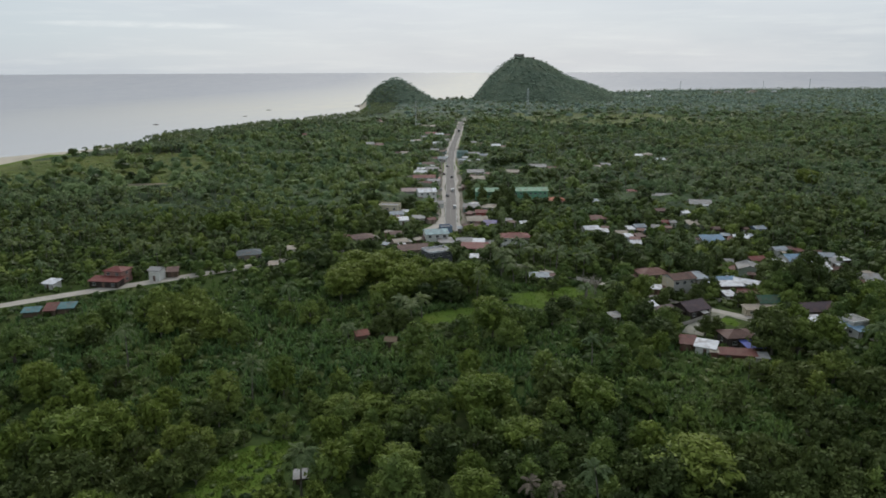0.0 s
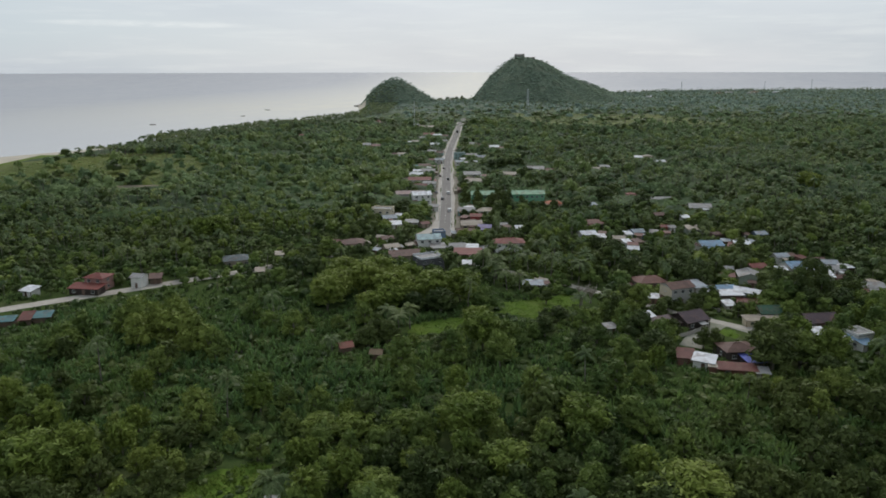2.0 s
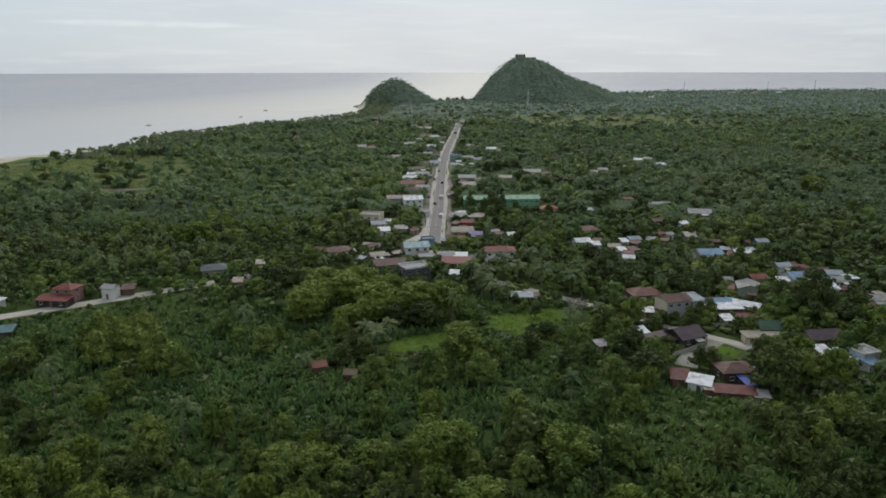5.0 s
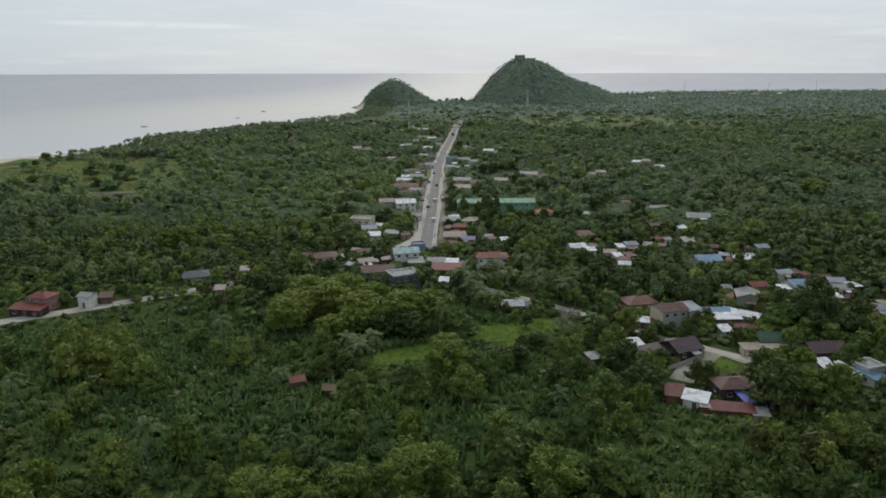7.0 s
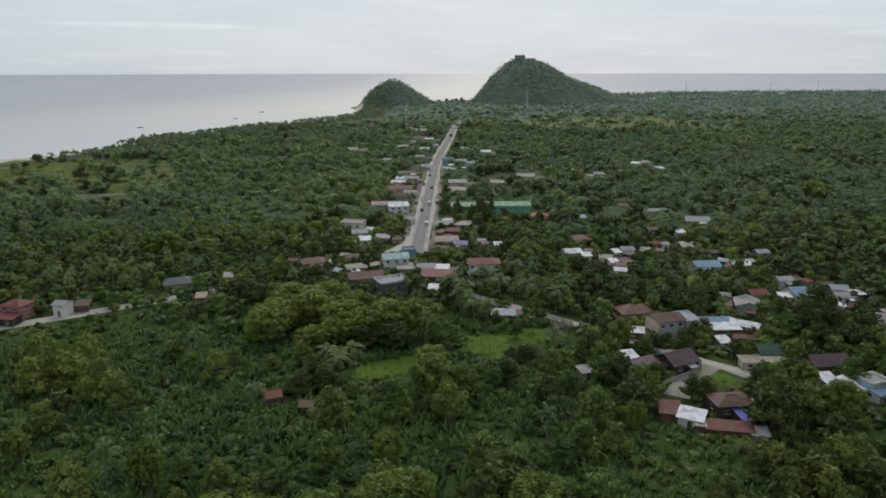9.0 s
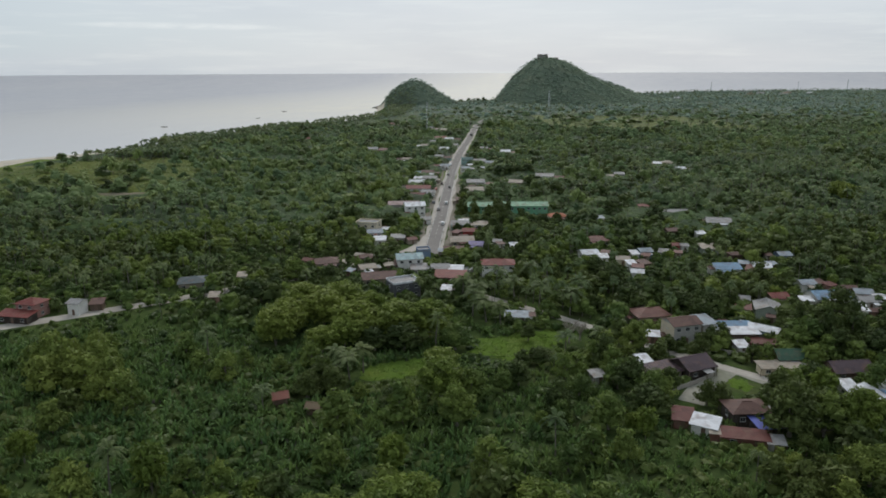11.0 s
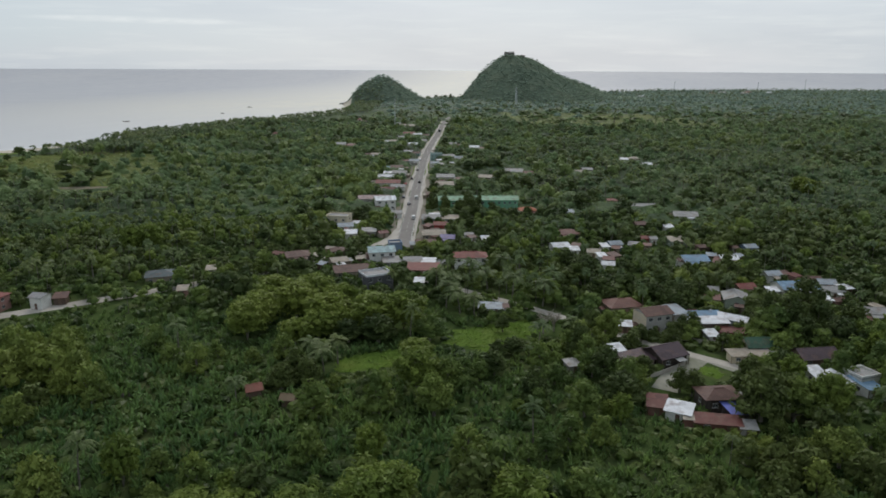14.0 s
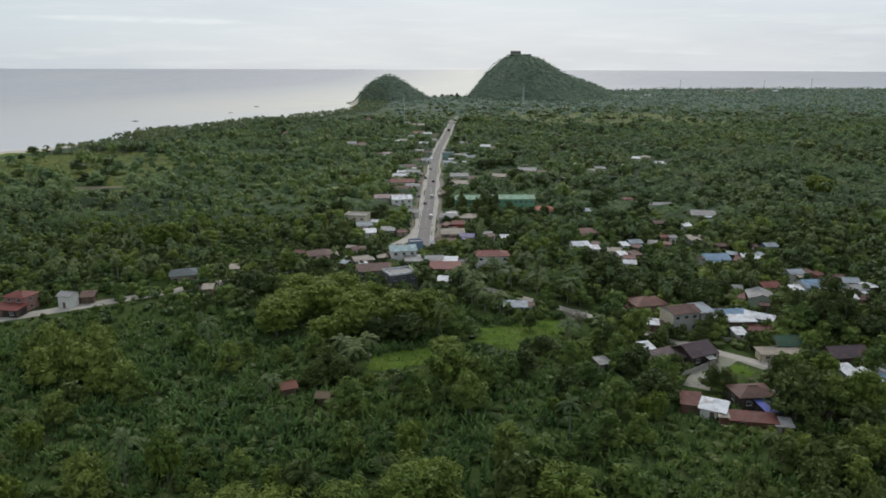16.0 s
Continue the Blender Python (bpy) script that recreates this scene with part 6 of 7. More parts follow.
LABELS = dict(broad=("broadleaf_tree", "leafy green broadleaf tree with a rounded crown", "tree"), dark=("mango_tree", "dense dark green tree with a domed crown", "tree"),
              bamboo=("bamboo_clump", "yellow green bamboo clump with feathery plumes", "bamboo"), nipa=("nipa_palm", "nipa palm with erect dark green fronds", "palm"),
              palm=("coconut_palm", "slender coconut palm with drooping fronds", "palm"), shrub=("shrub", "low leafy green shrub", "shrub"))
STUFF = dict(broad=("woodland", "dense green broadleaf woodland", "woodland"), dark=("dark_woodland", "dark green woodland trees", "woodland"), bamboo=("bamboo_thicket", "yellow green bamboo thickets", "bamboo"),
             nipa=("nipa_thicket", "thicket of erect nipa palm fronds", "palms"), palm=("palm_grove", "coconut palms with feathery crowns", "palms"), shrub=("undergrowth", "low green shrubs and undergrowth", "undergrowth"))


def shapes(kind, grade, seeds):
    """The shapes of a kind at a grade of detail from 0 (near) to 3 (far)."""
    out = []
    for s in range(seeds):
        if kind in ("broad", "dark"):
            out.append(broadleaf(40 + s + (30 if kind == "dark" else 0), (500, 60, 26, 5)[grade], (0.5, 0.95, 1.15, 1.8)[grade], grade, 1.0 if kind == "broad" else 0.9))
        elif kind == "bamboo":
            out.append(bamboo(80 + s, (700, 60, 22, 5)[grade], (0.42, 1.0, 1.2, 1.9)[grade], grade))
        elif kind == "nipa":
            out.append(nipa(120 + s, (18, 12, 6, 4)[grade], (3, 3, 2, 2)[grade]))
        elif kind == "palm":
            out.append(coconut(160 + s, (16, 11, 8, 6)[grade], (9, 0, 0, 0)[grade], (4, 3, 2, 2)[grade], (5, 3, 3, 3)[grade]))
        else:
            out.append(shrub(200 + s, (70, 10, 8, 5)[grade], (0.5, 0.75, 0.7, 1.0)[grade], grade))
    return out


def plant_things(kind, sh, rows, group, models):
    """Plants as things of their own; alike ones share their meshes."""
    name, label, cat = LABELS[kind]
    for row in rows:
        v = int(row[6])
        m = Matrix.LocRotScale(row[:3], Euler((0, 0, row[5])), None)
        if v not in models:
            ob = models[v] = plant_thing(name, *sh[v], LEAF[kind], label, cat, group, "fronds" if kind in ("nipa", "palm") else "crown")
            ob.matrix_basis = m
        else:
            ob = copy_thing(models[v], m)
        ob.scale = (row[3], row[3], row[4])


def canopy(name, xs, ys, low, rough, pick, mats, label):
    """The closed, uneven top of low woodland, kept below the camera's sight lines to houses and roads."""
    rng = np.random.default_rng(len(xs))
    gx, gy = np.meshgrid(xs, ys)
    step = xs[1] - xs[0]
    px, py = gx.ravel() + rng.uniform(-0.4, 0.4, gx.size) * step, gy.ravel() + rng.uniform(-0.4, 0.4, gx.size) * step
    shore = shore_distance(px, py)
    strip = np.clip(1 - shore / 90, 0, 1) * (px < 0)
    high = low * (1 + 0.35 * strip) + rough * (1.5 * value_noise(px, py, 4.5 * step, 91) + 1.1 * value_noise(px, py, 2.1 * step, 92) + 1.7 * rng.random(px.size) - 1.7)
    high = np.where(fields(px, py), 0.7 + 1.3 * rough * rng.random(px.size) ** 2, high)
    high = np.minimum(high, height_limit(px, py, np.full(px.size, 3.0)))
    high = np.minimum(high, np.clip((shore - 20 - 28 * open_shore(py) * (px < 0)) * (0.4 - 0.36 * open_shore(py) * (px < 0)), -2, 99))
    land = ground_z(px, py)
    high = np.where((land > 2.5) | bare_plot(px, py), -1.0, high)
    high = np.where(py < ys[0] + 0.6 * step, -1.0, high)
    pz = land + np.where(high < 0.5, -1.0, high)
    k = np.arange(gx.size).reshape(gx.shape)
    faces = np.stack([k[:-1, :-1], k[:-1, 1:], k[1:, 1:], k[1:, :-1]], -1).reshape(-1, 4)
    cx, cy = px[faces].mean(1), py[faces].mean(1)
    keep = (np.abs(cx - 8) < 0.72 * cy + 40) & (high[faces].max(1) > 0.5)
    ob = new(name, big_mesh(name, np.stack([px, py, pz], 1), faces[keep], mats, pick(cx, cy)[keep]))
    tagged(ob, label, "woodland", kind="stuff")


def plant_all():
    rng = np.random.default_rng(3)
    bands = [grow(rng, -190, 205, 84, 235, 4.4, 5), grow(rng, -440, 420, 235, 405, 4.7, 5, small=0.72), grow(rng, -480, 800, 405, 1050, 6.6, 4, 1.0, small=0.82), grow(rng, -380, 2100, 1050, 2790, 13.5, 3, 1.0)]
    bands[0] = np.concatenate([bands[0], grow(rng, -190, 170, 125, 275, 3.3, 5, 1.0, 3)])
    floor = grow(rng, -180, 200, 84, 240, 4.6, 5, 1.0, 5)
    floor[:, 3:5] = np.clip(floor[:, 3:5], 0.5, 1.3) * (1.35, 0.95)
    floor_mid = grow(rng, -330, 330, 240, 410, 8.0, 5, 1.0, 5)
    floor_mid[:, 3:5] *= 1.8
    hills = grow(rng, -210, 470, 1570, 1900, 6.2, 4)
    # filler sheet under the trees; its dark slots stand in for shaded gaps
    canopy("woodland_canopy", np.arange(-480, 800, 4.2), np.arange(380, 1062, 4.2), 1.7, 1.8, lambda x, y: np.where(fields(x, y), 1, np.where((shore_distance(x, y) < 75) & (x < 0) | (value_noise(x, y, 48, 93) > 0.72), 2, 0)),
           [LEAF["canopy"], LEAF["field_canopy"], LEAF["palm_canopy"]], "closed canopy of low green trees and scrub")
    canopy("woodland_canopy", np.arange(-380, 2000, 10.0), np.arange(1040, 2790, 10.0), 2.0, 2.2, lambda x, y: np.where(fields(x, y), 1, np.where(y < 1100 + 500 * value_noise(x, y, 30, 95), 2, 0)), [LEAF["far_canopy"], LEAF["field_canopy"], LEAF["canopy"]], "far closed woodland canopy tinted grey green for haze")

    on_hill = hills[hills[:, 2] > 2.5]
    on_hill[:, 3:5] *= (1.0, 0.38)
    on_hill[:, 7] = 0
    merged("hill_forest", [broadleaf(240 + s, 6, 1.1, 3) for s in range(4)], on_hill, LEAF["scrub"], "forest clothing the steep hills, tinted grey green for haze", "woodland")
    bands[3] = bands[3][bands[3][:, 2] < 2.5]
    near_sea = (shore_distance(bands[3][:, 0], bands[3][:, 1]) < 110) & (bands[3][:, 0] < 0)
    bands[3][near_sea, 4] *= 0.62
    bands[3][:, 3] *= np.where(bands[3][:, 7] == 4, 1.1, 1.6)
    low = bands[2][:, 7] < 3
    bands[2][low, 3:5] *= (1.15, 1.05)
    low = bands[3][:, 7] < 3
    bands[3][low, 3:5] *= (1.1, 0.95)
    for rows in bands[2:]:
        weeds = (rows[:, 7] == 5) & fields(rows[:, 0], rows[:, 1])
        rows[weeds, 3:5] *= (1.2, 0.9)
    tall = bands[1][:, 7] == 4
    bands[1][tall, 3:5] *= (0.72, 0.85)
    shore_palms = np.concatenate([grow(rng, -460, -60, 480, 1050, 5.4, 4, 1.0, 4), grow(rng, -400, -100, 1050, 1640, 7.0, 4, 1.0, 4)])
    shore_palms = shore_palms[shore_distance(shore_palms[:, 0], shore_palms[:, 1]) < 85 + 60 * open_shore(shore_palms[:, 1]) * (shore_palms[:, 1] > 665) - 85 * (shore_palms[:, 1] < 640)]
    shore_palms[:, 3:5] = np.clip(shore_palms[:, 3:5], 0.75, 1.1) * (0.95, 0.95)
    bands[2] = np.concatenate([bands[2], shore_palms])
    merged("undergrowth", shapes("shrub", 1, 5), np.concatenate([floor, floor_mid]), LEAF["shrub"], "low leafy undergrowth between the trees", "undergrowth")
    for k, kind in enumerate(KINDS):
        sname, slabel, scat = STUFF[kind]
        near = bands[0][bands[0][:, 7] == k]
        near = near[np.argsort(near[:, 1])]
        mine = [f for f in FEATURES if f[0] == kind]
        room = 300 - len(mine)
        plant_things(kind, shapes(kind, 0, 5), near[:room], sname.replace("_", " ") + " before the village", {})
        if mine:
            rows = np.array([(x, y, 0.0, s, h, rng.uniform(0, 6.28), rng.integers(0, 3)) for _, x, y, s, h in mine])
            big = {"broad": lambda v: broadleaf(300 + v, 1700, 0.33, 0), "dark": lambda v: broadleaf(320 + v, 1700, 0.33, 0, 0.9), "bamboo": lambda v: bamboo(340 + v, 2600, 0.27, 0), "palm": lambda v: coconut(360 + v, 26, 12)}[kind]
            plant_things(kind, [big(v) for v in range(3)], rows, sname.replace("_", " ") + " standing out", {})
        far = bands[3][bands[3][:, 7] == k]
        nearer = far[:, 1] < 1120 + 480 * rng.random(len(far))
        for g, (rows, count) in enumerate(((near[room:], 5), (bands[1][bands[1][:, 7] == k], 5), (bands[2][bands[2][:, 7] == k], 4), (far[~nearer], 3), (far[nearer], 3))):
            if len(rows):
                grade = min(g, 3)
                if g == 0 and kind in ("broad", "dark"):
                    merged(sname, [broadleaf(40 + v + (30 if kind == "dark" else 0), 300, 0.62, 0, 0.95) for v in range(count)], rows, LEAF[kind], slabel, scat)
                    continue
                # distant woods take the leaf colours that have haze mixed in
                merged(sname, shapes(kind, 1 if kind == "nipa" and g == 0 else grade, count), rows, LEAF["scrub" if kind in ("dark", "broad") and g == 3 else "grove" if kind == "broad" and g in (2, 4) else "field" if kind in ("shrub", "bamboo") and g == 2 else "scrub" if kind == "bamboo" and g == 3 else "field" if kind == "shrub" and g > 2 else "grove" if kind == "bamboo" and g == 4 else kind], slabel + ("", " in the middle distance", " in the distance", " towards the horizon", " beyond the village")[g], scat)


def meadow(x, y, r, seed):
    """A rough-edged grass patch with standing blades."""
    rng = np.random.default_rng(seed)
    bm = bmesh.new()
    rim = [(x + r * 1.25 * (1 + 0.24 * np.clip(rng.normal(), -1.5, 1.5)) * math.cos(a), y + r * 1.1 * (1 + 0.24 * np.clip(rng.normal(), -1.5, 1.5)) * math.sin(a)) for a in np.linspace(0, 2 * np.pi, 22, endpoint=False)]
    z = 0.03 + 0.008 * seed
    mid = bm.verts.new((x, y, z))
    vs = [bm.verts.new((a, b, z)) for a, b in rim]
    for k in range(len(vs)):
        bm.faces.new((mid, vs[k], vs[(k + 1) % len(vs)]))
    tagged(part("grass", bm, GRASS), "bright green rough grass clearing", "grass", kind="structure")
    rough = 2.0 if y < 140 else 1.0                # taller weeds in the near clearing
    n = int(r * r * 9 * rough)
    q, a = r * np.sqrt(rng.random(n)) * 1.1, rng.uniform(0, 6.28, n)
    px, py, t = x + q * np.cos(a), y + q * np.sin(a), rng.uniform(0, 3.14, n)
    w, h, lean = rng.uniform(0.10, 0.28, n), rng.uniform(0.12, 0.35, n) * rough * (0.4 + 1.2 * value_noise(px, py, 2.2, 91)), rng.normal(size=(n, 2)) * 0.5
    c, s = np.cos(t) * w, np.sin(t) * w
    v = np.stack([np.stack([px - c, py - s, 0 * px], 1), np.stack([px + c, py + s, 0 * px], 1), np.stack([px + c * 0.5 + lean[:, 0], py + s * 0.5 + lean[:, 1], h], 1), np.stack([px - c * 0.5 + lean[:, 0], py - s * 0.5 + lean[:, 1], h], 1)], 1)
    return v.reshape(-1, 3)


blades = np.concatenate([meadow(*m, k) for k, m in enumerate(MEADOWS)])
tagged(new("grass", tri_mesh("grass_blades", halves(blades), [LEAF["grass"]])), "tufts of bright green grass in the clearings", "grass", kind="stuff")

# trees that stand out
feature("dark", 72, 113, 1.3, 1.0)
feature("dark", 81, 121, 1.2, 0.9)
feature("dark", 92, 129, 1.35, 0.95)
feature("dark", 101, 119, 1.3, 0.9)
feature("dark", 88, 108, 1.2, 0.9)
feature("dark", 111, 136, 1.4, 0.95)
feature("dark", 98, 141, 1.2, 0.85)
feature("dark", 79, 134, 1.1, 0.8)
feature("dark", 120, 148, 1.3, 0.9)
feature("dark", 66, 124, 1.0, 0.8)
feature("dark", 55.2, 403, 1.2, 1.0)
feature("dark", 63.4, 408, 1.0, 0.95)
feature("dark", 38.5, 577, 1.7, 1.3)
feature("dark", 45.6, 581, 1.8, 1.35)
feature("dark", 52.7, 584, 1.6, 1.3)
feature("dark", 61, 592, 1.7, 1.3)
feature("dark", 66, 305.6, 1.6, 1.3)
feature("dark", 71.5, 301, 1.5, 1.3)
feature("dark", 88.5, 266.5, 1.5, 1.25)
feature("dark", 93.5, 264, 1.4, 1.25)
feature("dark", 99.5, 267, 1.4, 1.2)
feature("dark", 115.5, 247.5, 1.4, 1.25)
feature("broad", 37.0, 251.5, 0.5, 0.40)
feature("broad", 33.5, 252.0, 0.45, 0.36)
feature("broad", 40.5, 252.5, 0.5, 0.36)
feature("dark", -256.0, 515.0, 1.6, 0.8)
feature("dark", -245.0, 517.0, 1.8, 0.85)
feature("dark", -233.0, 516.0, 1.8, 0.9)
feature("dark", -221.0, 518.0, 1.7, 0.8)
feature("dark", 78.5, 198.5, 1.00, 0.9)
feature("broad", 63.5, 198.5, 1.35, 1.3)
feature("broad", 97.5, 186.0, 1.6, 1.38)
feature("dark", 88.5, 236.5, 1.0, 0.95)
feature("dark", 121.0, 230.5, 1.5, 1.35)
feature("dark", 130.5, 228.0, 1.7, 1.38)
feature("bamboo", -38.3, 243.3, 2.20, 1.38)
feature("bamboo", -28.1, 251.6, 2.20, 1.38)
feature("bamboo", -37.2, 260.2, 2.20, 1.38)
feature("bamboo", -16.9, 242.1, 2.20, 1.38)
feature("bamboo", -39.4, 234.8, 1.93, 1.38)
feature("bamboo", -23.9, 262.3, 2.18, 1.38)
feature("bamboo", -13.2, 251.8, 1.82, 1.38)
feature("bamboo", -3.1, 241.5, 2.30, 1.42)
feature("bamboo", 5.9, 243.9, 2.20, 1.38)
feature("dark", -1.0, 233.0, 1.90, 1.20)
feature("broad", 14.0, 234.3, 1.60, 1.20)
feature("dark", -9.5, 233.0, 1.50, 1.00)
feature("bamboo", 10.5, 216.0, 1.50, 0.90)
feature("bamboo", 11.5, 199.1, 1.81, 1.38)
feature("dark", 0.8, 197.4, 1.30, 0.85)
feature("broad", 18.8, 200.5, 1.44, 1.37)
feature("broad", 15.6, 188.1, 1.43, 1.36)
feature("dark", -15.5, 202.8, 1.17, 1.11)
feature("dark", -21.7, 200.5, 1.06, 1.00)
feature("dark", -19.9, 207.3, 1.19, 1.13)
feature("bamboo", -13.1, 124.6, 1.46, 0.68)
feature("bamboo", -19.4, 147.9, 1.51, 0.68)
feature("bamboo", -9.0, 149.2, 1.43, 0.68)
feature("bamboo", -27.4, 149.3, 1.36, 0.57)
feature("bamboo", -5.5, 135.3, 1.11, 0.53)
feature("dark", 92.7, 190.8, 1.91, 1.38)
feature("dark", 94.0, 203.0, 1.20, 1.15)
feature("dark", 105.4, 207.7, 1.20, 1.14)
feature("bamboo", 104.7, 185.0, 1.49, 1.38)
feature("dark", 61.0, 194.0, 1.80, 1.10)
feature("dark", 58.7, 206.2, 1.49, 1.38)
feature("broad", 50.2, 187.6, 1.43, 1.20)
feature("dark", 69.3, 207.6, 1.00, 0.95)
feature("dark", 82.4, 228.6, 1.07, 1.02)
feature("dark", 123.6, 249.5, 1.84, 1.38)
feature("dark", 132.0, 241.7, 1.66, 1.38)
feature("dark", 140.4, 267.4, 1.59, 1.38)
feature("dark", 142.4, 241.9, 1.66, 1.38)
feature("broad", 138.8, 224.1, 1.53, 1.38)
feature("dark", 36.0, 242.0, 0.80, 0.75)
feature("dark", 37.5, 224.0, 1.10, 0.75)
feature("dark", 33.0, 222.5, 0.90, 0.65)
feature("broad", 65.5, 234.0, 1.37, 1.30)
feature("broad", 46.0, 205.0, 1.10, 0.90)
feature("dark", 39.3, 193.2, 1.29, 1.23)
feature("dark", 31.2, 210.5, 1.22, 0.95)
feature("bamboo", -78.6, 127.9, 2.20, 1.38)
feature("bamboo", -73.3, 132.7, 1.48, 1.38)
feature("dark", -69.8, 114.3, 1.67, 1.38)
feature("dark", -53.0, 124.5, 1.18, 1.12)
feature("dark", -60.0, 114.1, 1.09, 1.04)
feature("bamboo", 45.1, 118.3, 2.40, 1.21)
feature("dark", 39.7, 114.8, 1.46, 1.30)
feature("bamboo", 4.2, 147.5, 1.70, 1.20)
feature("bamboo", 8.6, 152.0, 1.50, 1.05)
feature("bamboo", 31.5, 148.7, 1.80, 1.15)
feature("bamboo", 13.5, 132.5, 1.50, 0.90)
feature("palm", -30.5, 117.0, 1.16, 1.11)
feature("bamboo", 2.2, 109.7, 1.41, 1.10)
feature("broad", -12.1, 112.8, 1.58, 1.38)
feature("broad", -22.3, 127.0, 1.12, 1.06)
feature("bamboo", -99.6, 153.3, 1.48, 1.38)
feature("bamboo", -108.6, 338.4, 2.04, 1.38)
feature("bamboo", -113.9, 333.1, 1.61, 1.38)
feature("bamboo", 246.2, 486.0, 2.20, 1.38)
feature("bamboo", 246.7, 475.2, 2.02, 1.38)
feature("dark", -190.0, 454.0, 1.9, 0.9)
feature("dark", -178.0, 450.0, 2.0, 0.9)
feature("dark", -166.0, 452.0, 1.8, 0.85)
feature("dark", -262.0, 452.0, 2.0, 1.0)
feature("dark", 71.4, 268.4, 1.86, 1.38)
feature("broad", 53.7, 269.4, 1.55, 1.38)
feature("dark", 114.9, 411.5, 2.20, 1.38)
feature("dark", 96.1, 432.4, 2.20, 1.38)
feature("dark", 28.8, 377.2, 1.71, 1.38)
feature("dark", 91.5, 255.6, 1.78, 1.38)
feature("dark", 92.0, 238.2, 1.10, 1.00)
feature("broad", -123.2, 181.8, 1.74, 1.38)
feature("broad", 97.2, 166.4, 1.41, 1.34)
feature("broad", -49.0, 298.9, 1.71, 1.38)
feature("dark", 45.0, 408.0, 1.20, 1.05)
feature("dark", 15.0, 436.0, 1.10, 0.85)
feature("dark", 14.5, 455.0, 1.30, 0.95)
feature("broad", 13.5, 470.0, 1.20, 0.90)
feature("dark", -22.0, 405.0, 1.50, 1.00)
feature("dark", -27.0, 398.0, 1.20, 0.90)
feature("dark", 11.0, 391.0, 0.80, 0.65)
feature("dark", -14.0, 1880.0, 1.90, 1.10)
feature("dark", 6.0, 1884.0, 2.00, 1.45)
feature("dark", 30.0, 1890.0, 2.00, 1.40)
feature("dark", 44.0, 1895.0, 2.10, 1.60)
feature("dark", -40.0, 1850.0, 2.00, 1.30)
feature("broad", -41.0, 489.0, 2.60, 1.80)
feature("dark", -24.7, 396.0, 1.80, 1.07)
feature("dark", -19.4, 330.0, 1.60, 1.10)
feature("dark", 12.2, 421.6, 1.10, 1.40)
feature("dark", 13.0, 478.0, 1.30, 1.30)
feature("broad", 9.6, 338.0, 1.30, 0.80)
feature("dark", 19.8, 414.5, 0.90, 1.50)
feature("dark", 33.6, 402.0, 1.90, 1.65)
feature("dark", 43.3, 399.0, 1.20, 1.35)
feature("broad", 40.0, 1015.0, 2.40, 1.70)
feature("broad", 57.0, 1032.0, 2.60, 1.70)
feature("dark", 58.8, 518.0, 2.50, 1.50)
feature("dark", 71.3, 492.0, 2.10, 1.50)
feature("dark", -20.2, 606.0, 1.35, 1.20)
feature("broad", -27.5, 574.0, 1.70, 1.30)
feature("dark", 69.0, 291.0, 2.10, 1.55)
feature("dark", 125.5, 298.0, 2.00, 1.28)
feature("dark", 114.0, 238.5, 1.40, 1.80)
feature("dark", 120.5, 235.5, 1.40, 1.90)
feature("dark", 129.0, 238.0, 1.65, 1.90)
feature("dark", 89.8, 185.8, 2.00, 1.75)
feature("dark", 98.1, 188.0, 1.50, 1.45)
feature("dark", 76.2, 200.5, 0.90, 0.85)
feature("palm", -31.5, 194.5, 0.95, 0.62)
feature("dark", -22.5, 201.5, 1.30, 0.85)
feature("palm", 33.7, 278.0, 1.47, 0.95)
feature("palm", 41.9, 272.0, 1.45, 0.97)
feature("palm", 27.6, 291.5, 1.40, 0.95)
feature("palm", 51.6, 266.0, 1.42, 0.92)
feature("palm", 20.5, 271.5, 1.44, 0.92)
feature("palm", 41.1, 299.0, 1.44, 0.90)
feature("palm", 15.5, 277.0, 1.38, 1.00)
feature("palm", 58.0, 279.0, 1.38, 0.95)
feature("dark", 30.6, 255.6, 0.60, 0.36)
feature("broad", 33.4, 255.9, 0.55, 0.30)
feature("dark", 36.8, 255.6, 0.60, 0.33)
feature("dark", 27.5, 408.0, 1.40, 1.50)
feature("dark", 37.5, 418.0, 1.00, 1.55)
feature("dark", 32.5, 419.0, 1.45, 1.72)
feature("dark", 19.5, 418.5, 0.90, 1.60)
feature("palm", 23.5, 258.0, 1.35, 0.85)
feature("palm", 28.0, 255.5, 1.25, 0.75)
feature("palm", 19.0, 263.5, 1.40, 0.95)
feature("palm", -13.6, 212.5, 1.20, 0.75)
feature("palm", -10.5, 217.0, 1.15, 0.80)
feature("palm", -17.5, 214.5, 1.20, 0.85)
feature("bamboo", -24.4, 229.8, 1.50, 0.95)
feature("bamboo", -18.5, 234.3, 1.60, 1.05)
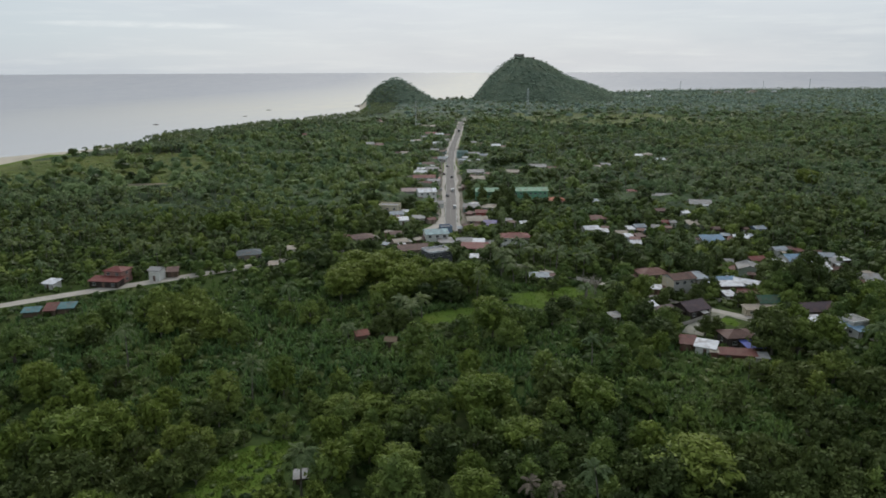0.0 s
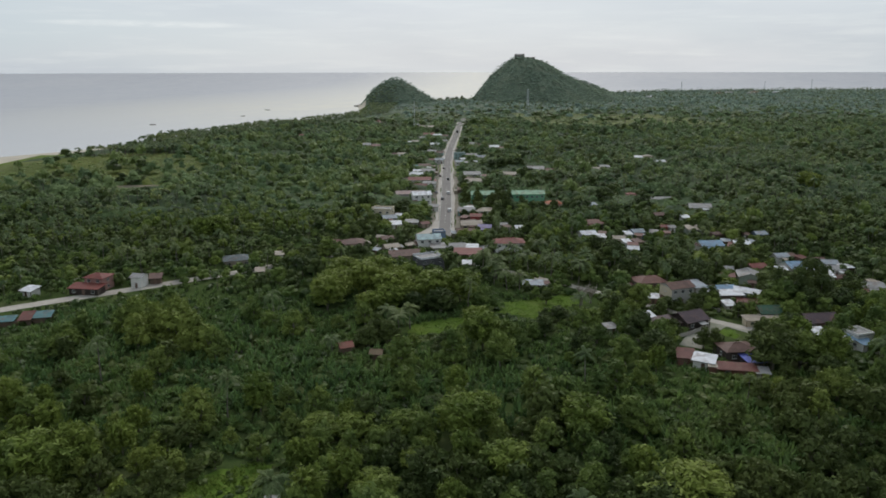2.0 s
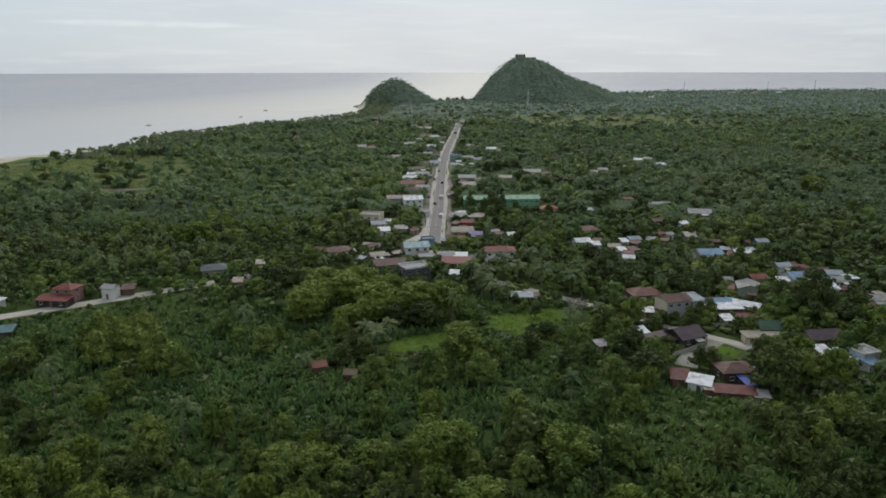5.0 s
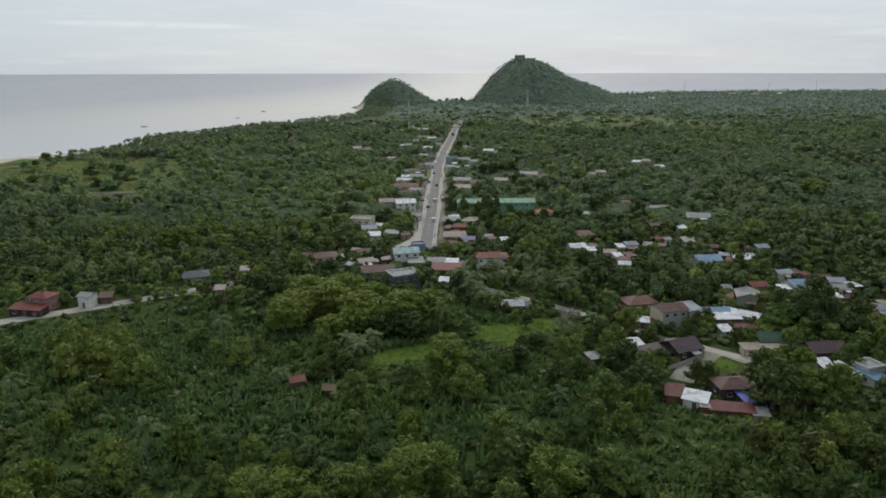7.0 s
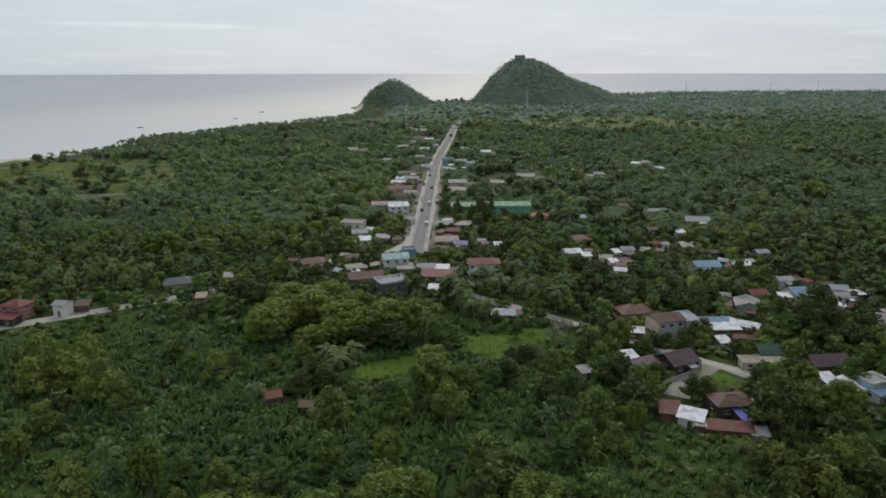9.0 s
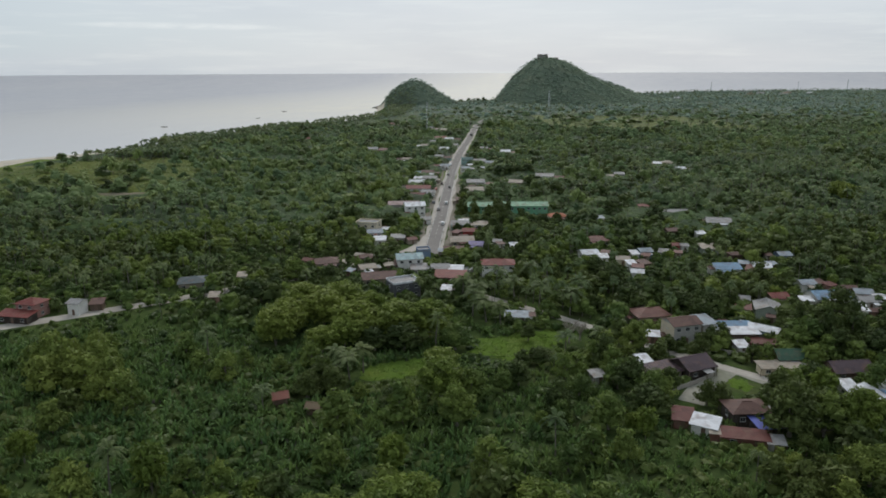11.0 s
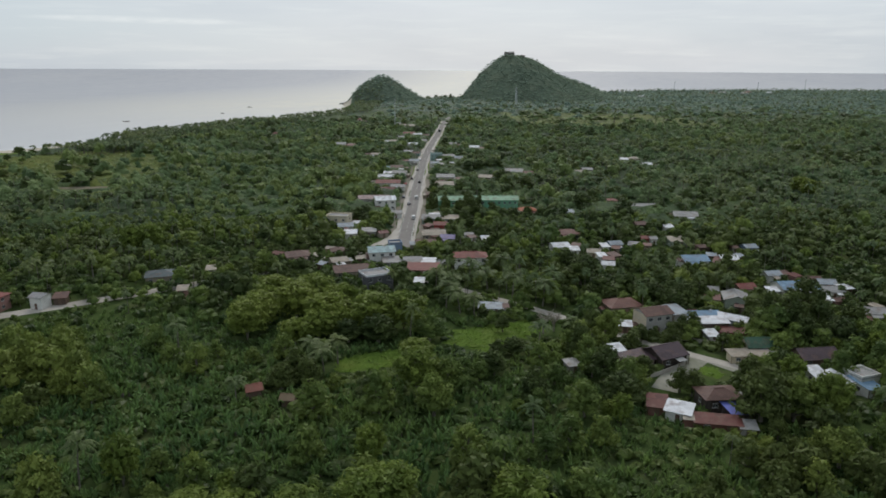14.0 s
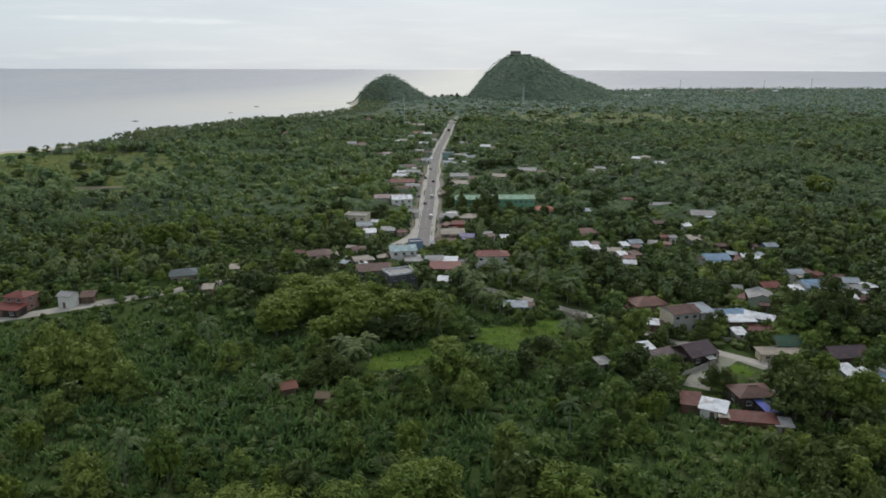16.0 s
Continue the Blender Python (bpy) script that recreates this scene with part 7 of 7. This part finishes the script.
feature("bamboo", -13.1, 238.0, 1.50, 1.10)
feature("bamboo", 34.9, 187.6, 0.55, 0.50)
feature("bamboo", 55.2, 186.4, 0.60, 0.55)
feature("palm", 46.0, 233.5, 1.15, 0.60)
feature("palm", 56.5, 236.0, 1.20, 0.70)
plant_all()


def bare_tree(x, y, high, seed):
    """A leafless tree with pale forking limbs."""
    rng = np.random.default_rng(seed)
    base = tagged(new("bare_tree"), "leafless tree with pale grey branches beside the clearing", "tree")
    base.location = (x, y, 0)
    new_part = lambda name, tris: new(name, tri_mesh(name, tris, [DEAD_WOOD]))
    trunk = new_part("trunk", tube([(0, 0, -0.3), (0.1, 0.1, high * 0.3), (0.0, 0.2, high * 0.55)], (0.34, 0.26, 0.2), 6))
    trunk.parent = base
    for k in range(14):
        a, z0 = 2.4 * k, high * rng.uniform(0.25, 0.55)
        reach, up = high * rng.uniform(0.25, 0.42), high * rng.uniform(0.25, 0.5)
        p1 = np.array([reach * 0.5 * math.cos(a), reach * 0.5 * math.sin(a), z0 + up * 0.55])
        p2 = np.array([reach * math.cos(a + 0.3), reach * math.sin(a + 0.3), z0 + up])
        twigs = [tube([(0.05, 0.1, z0), p1, p2], (0.16, 0.11, 0.04), 4)]
        for _ in range(6):
            tip = p1 + (rng.uniform(-1, 1), rng.uniform(-1, 1), rng.uniform(0.4, 1.4))
            twigs.append(tube([p1 + (p2 - p1) * rng.uniform(0, 0.6), tip], (0.08, 0.03), 3))
        limb = new_part("limb", np.concatenate(twigs))
        limb.parent = base


bare_tree(48.0, 240.5, 8.5, 1)
bare_tree(51.5, 242.5, 7.0, 2)
bare_tree(64.5, 209.0, 6.5, 3)
for x, y, v in ((13.0, 113.0, 0), (16.5, 111.0, 1)):
    dry = plant_thing("coconut_palm", *coconut(520 + v, 14, 8), LEAF["dry"], "palm with withered grey brown fronds", "palm", "", "fronds")
    dry.matrix_basis = pose(x, y, 0, 0, 0, 40 * v) @ Matrix.Diagonal((0.85, 0.85, 0.6, 1))
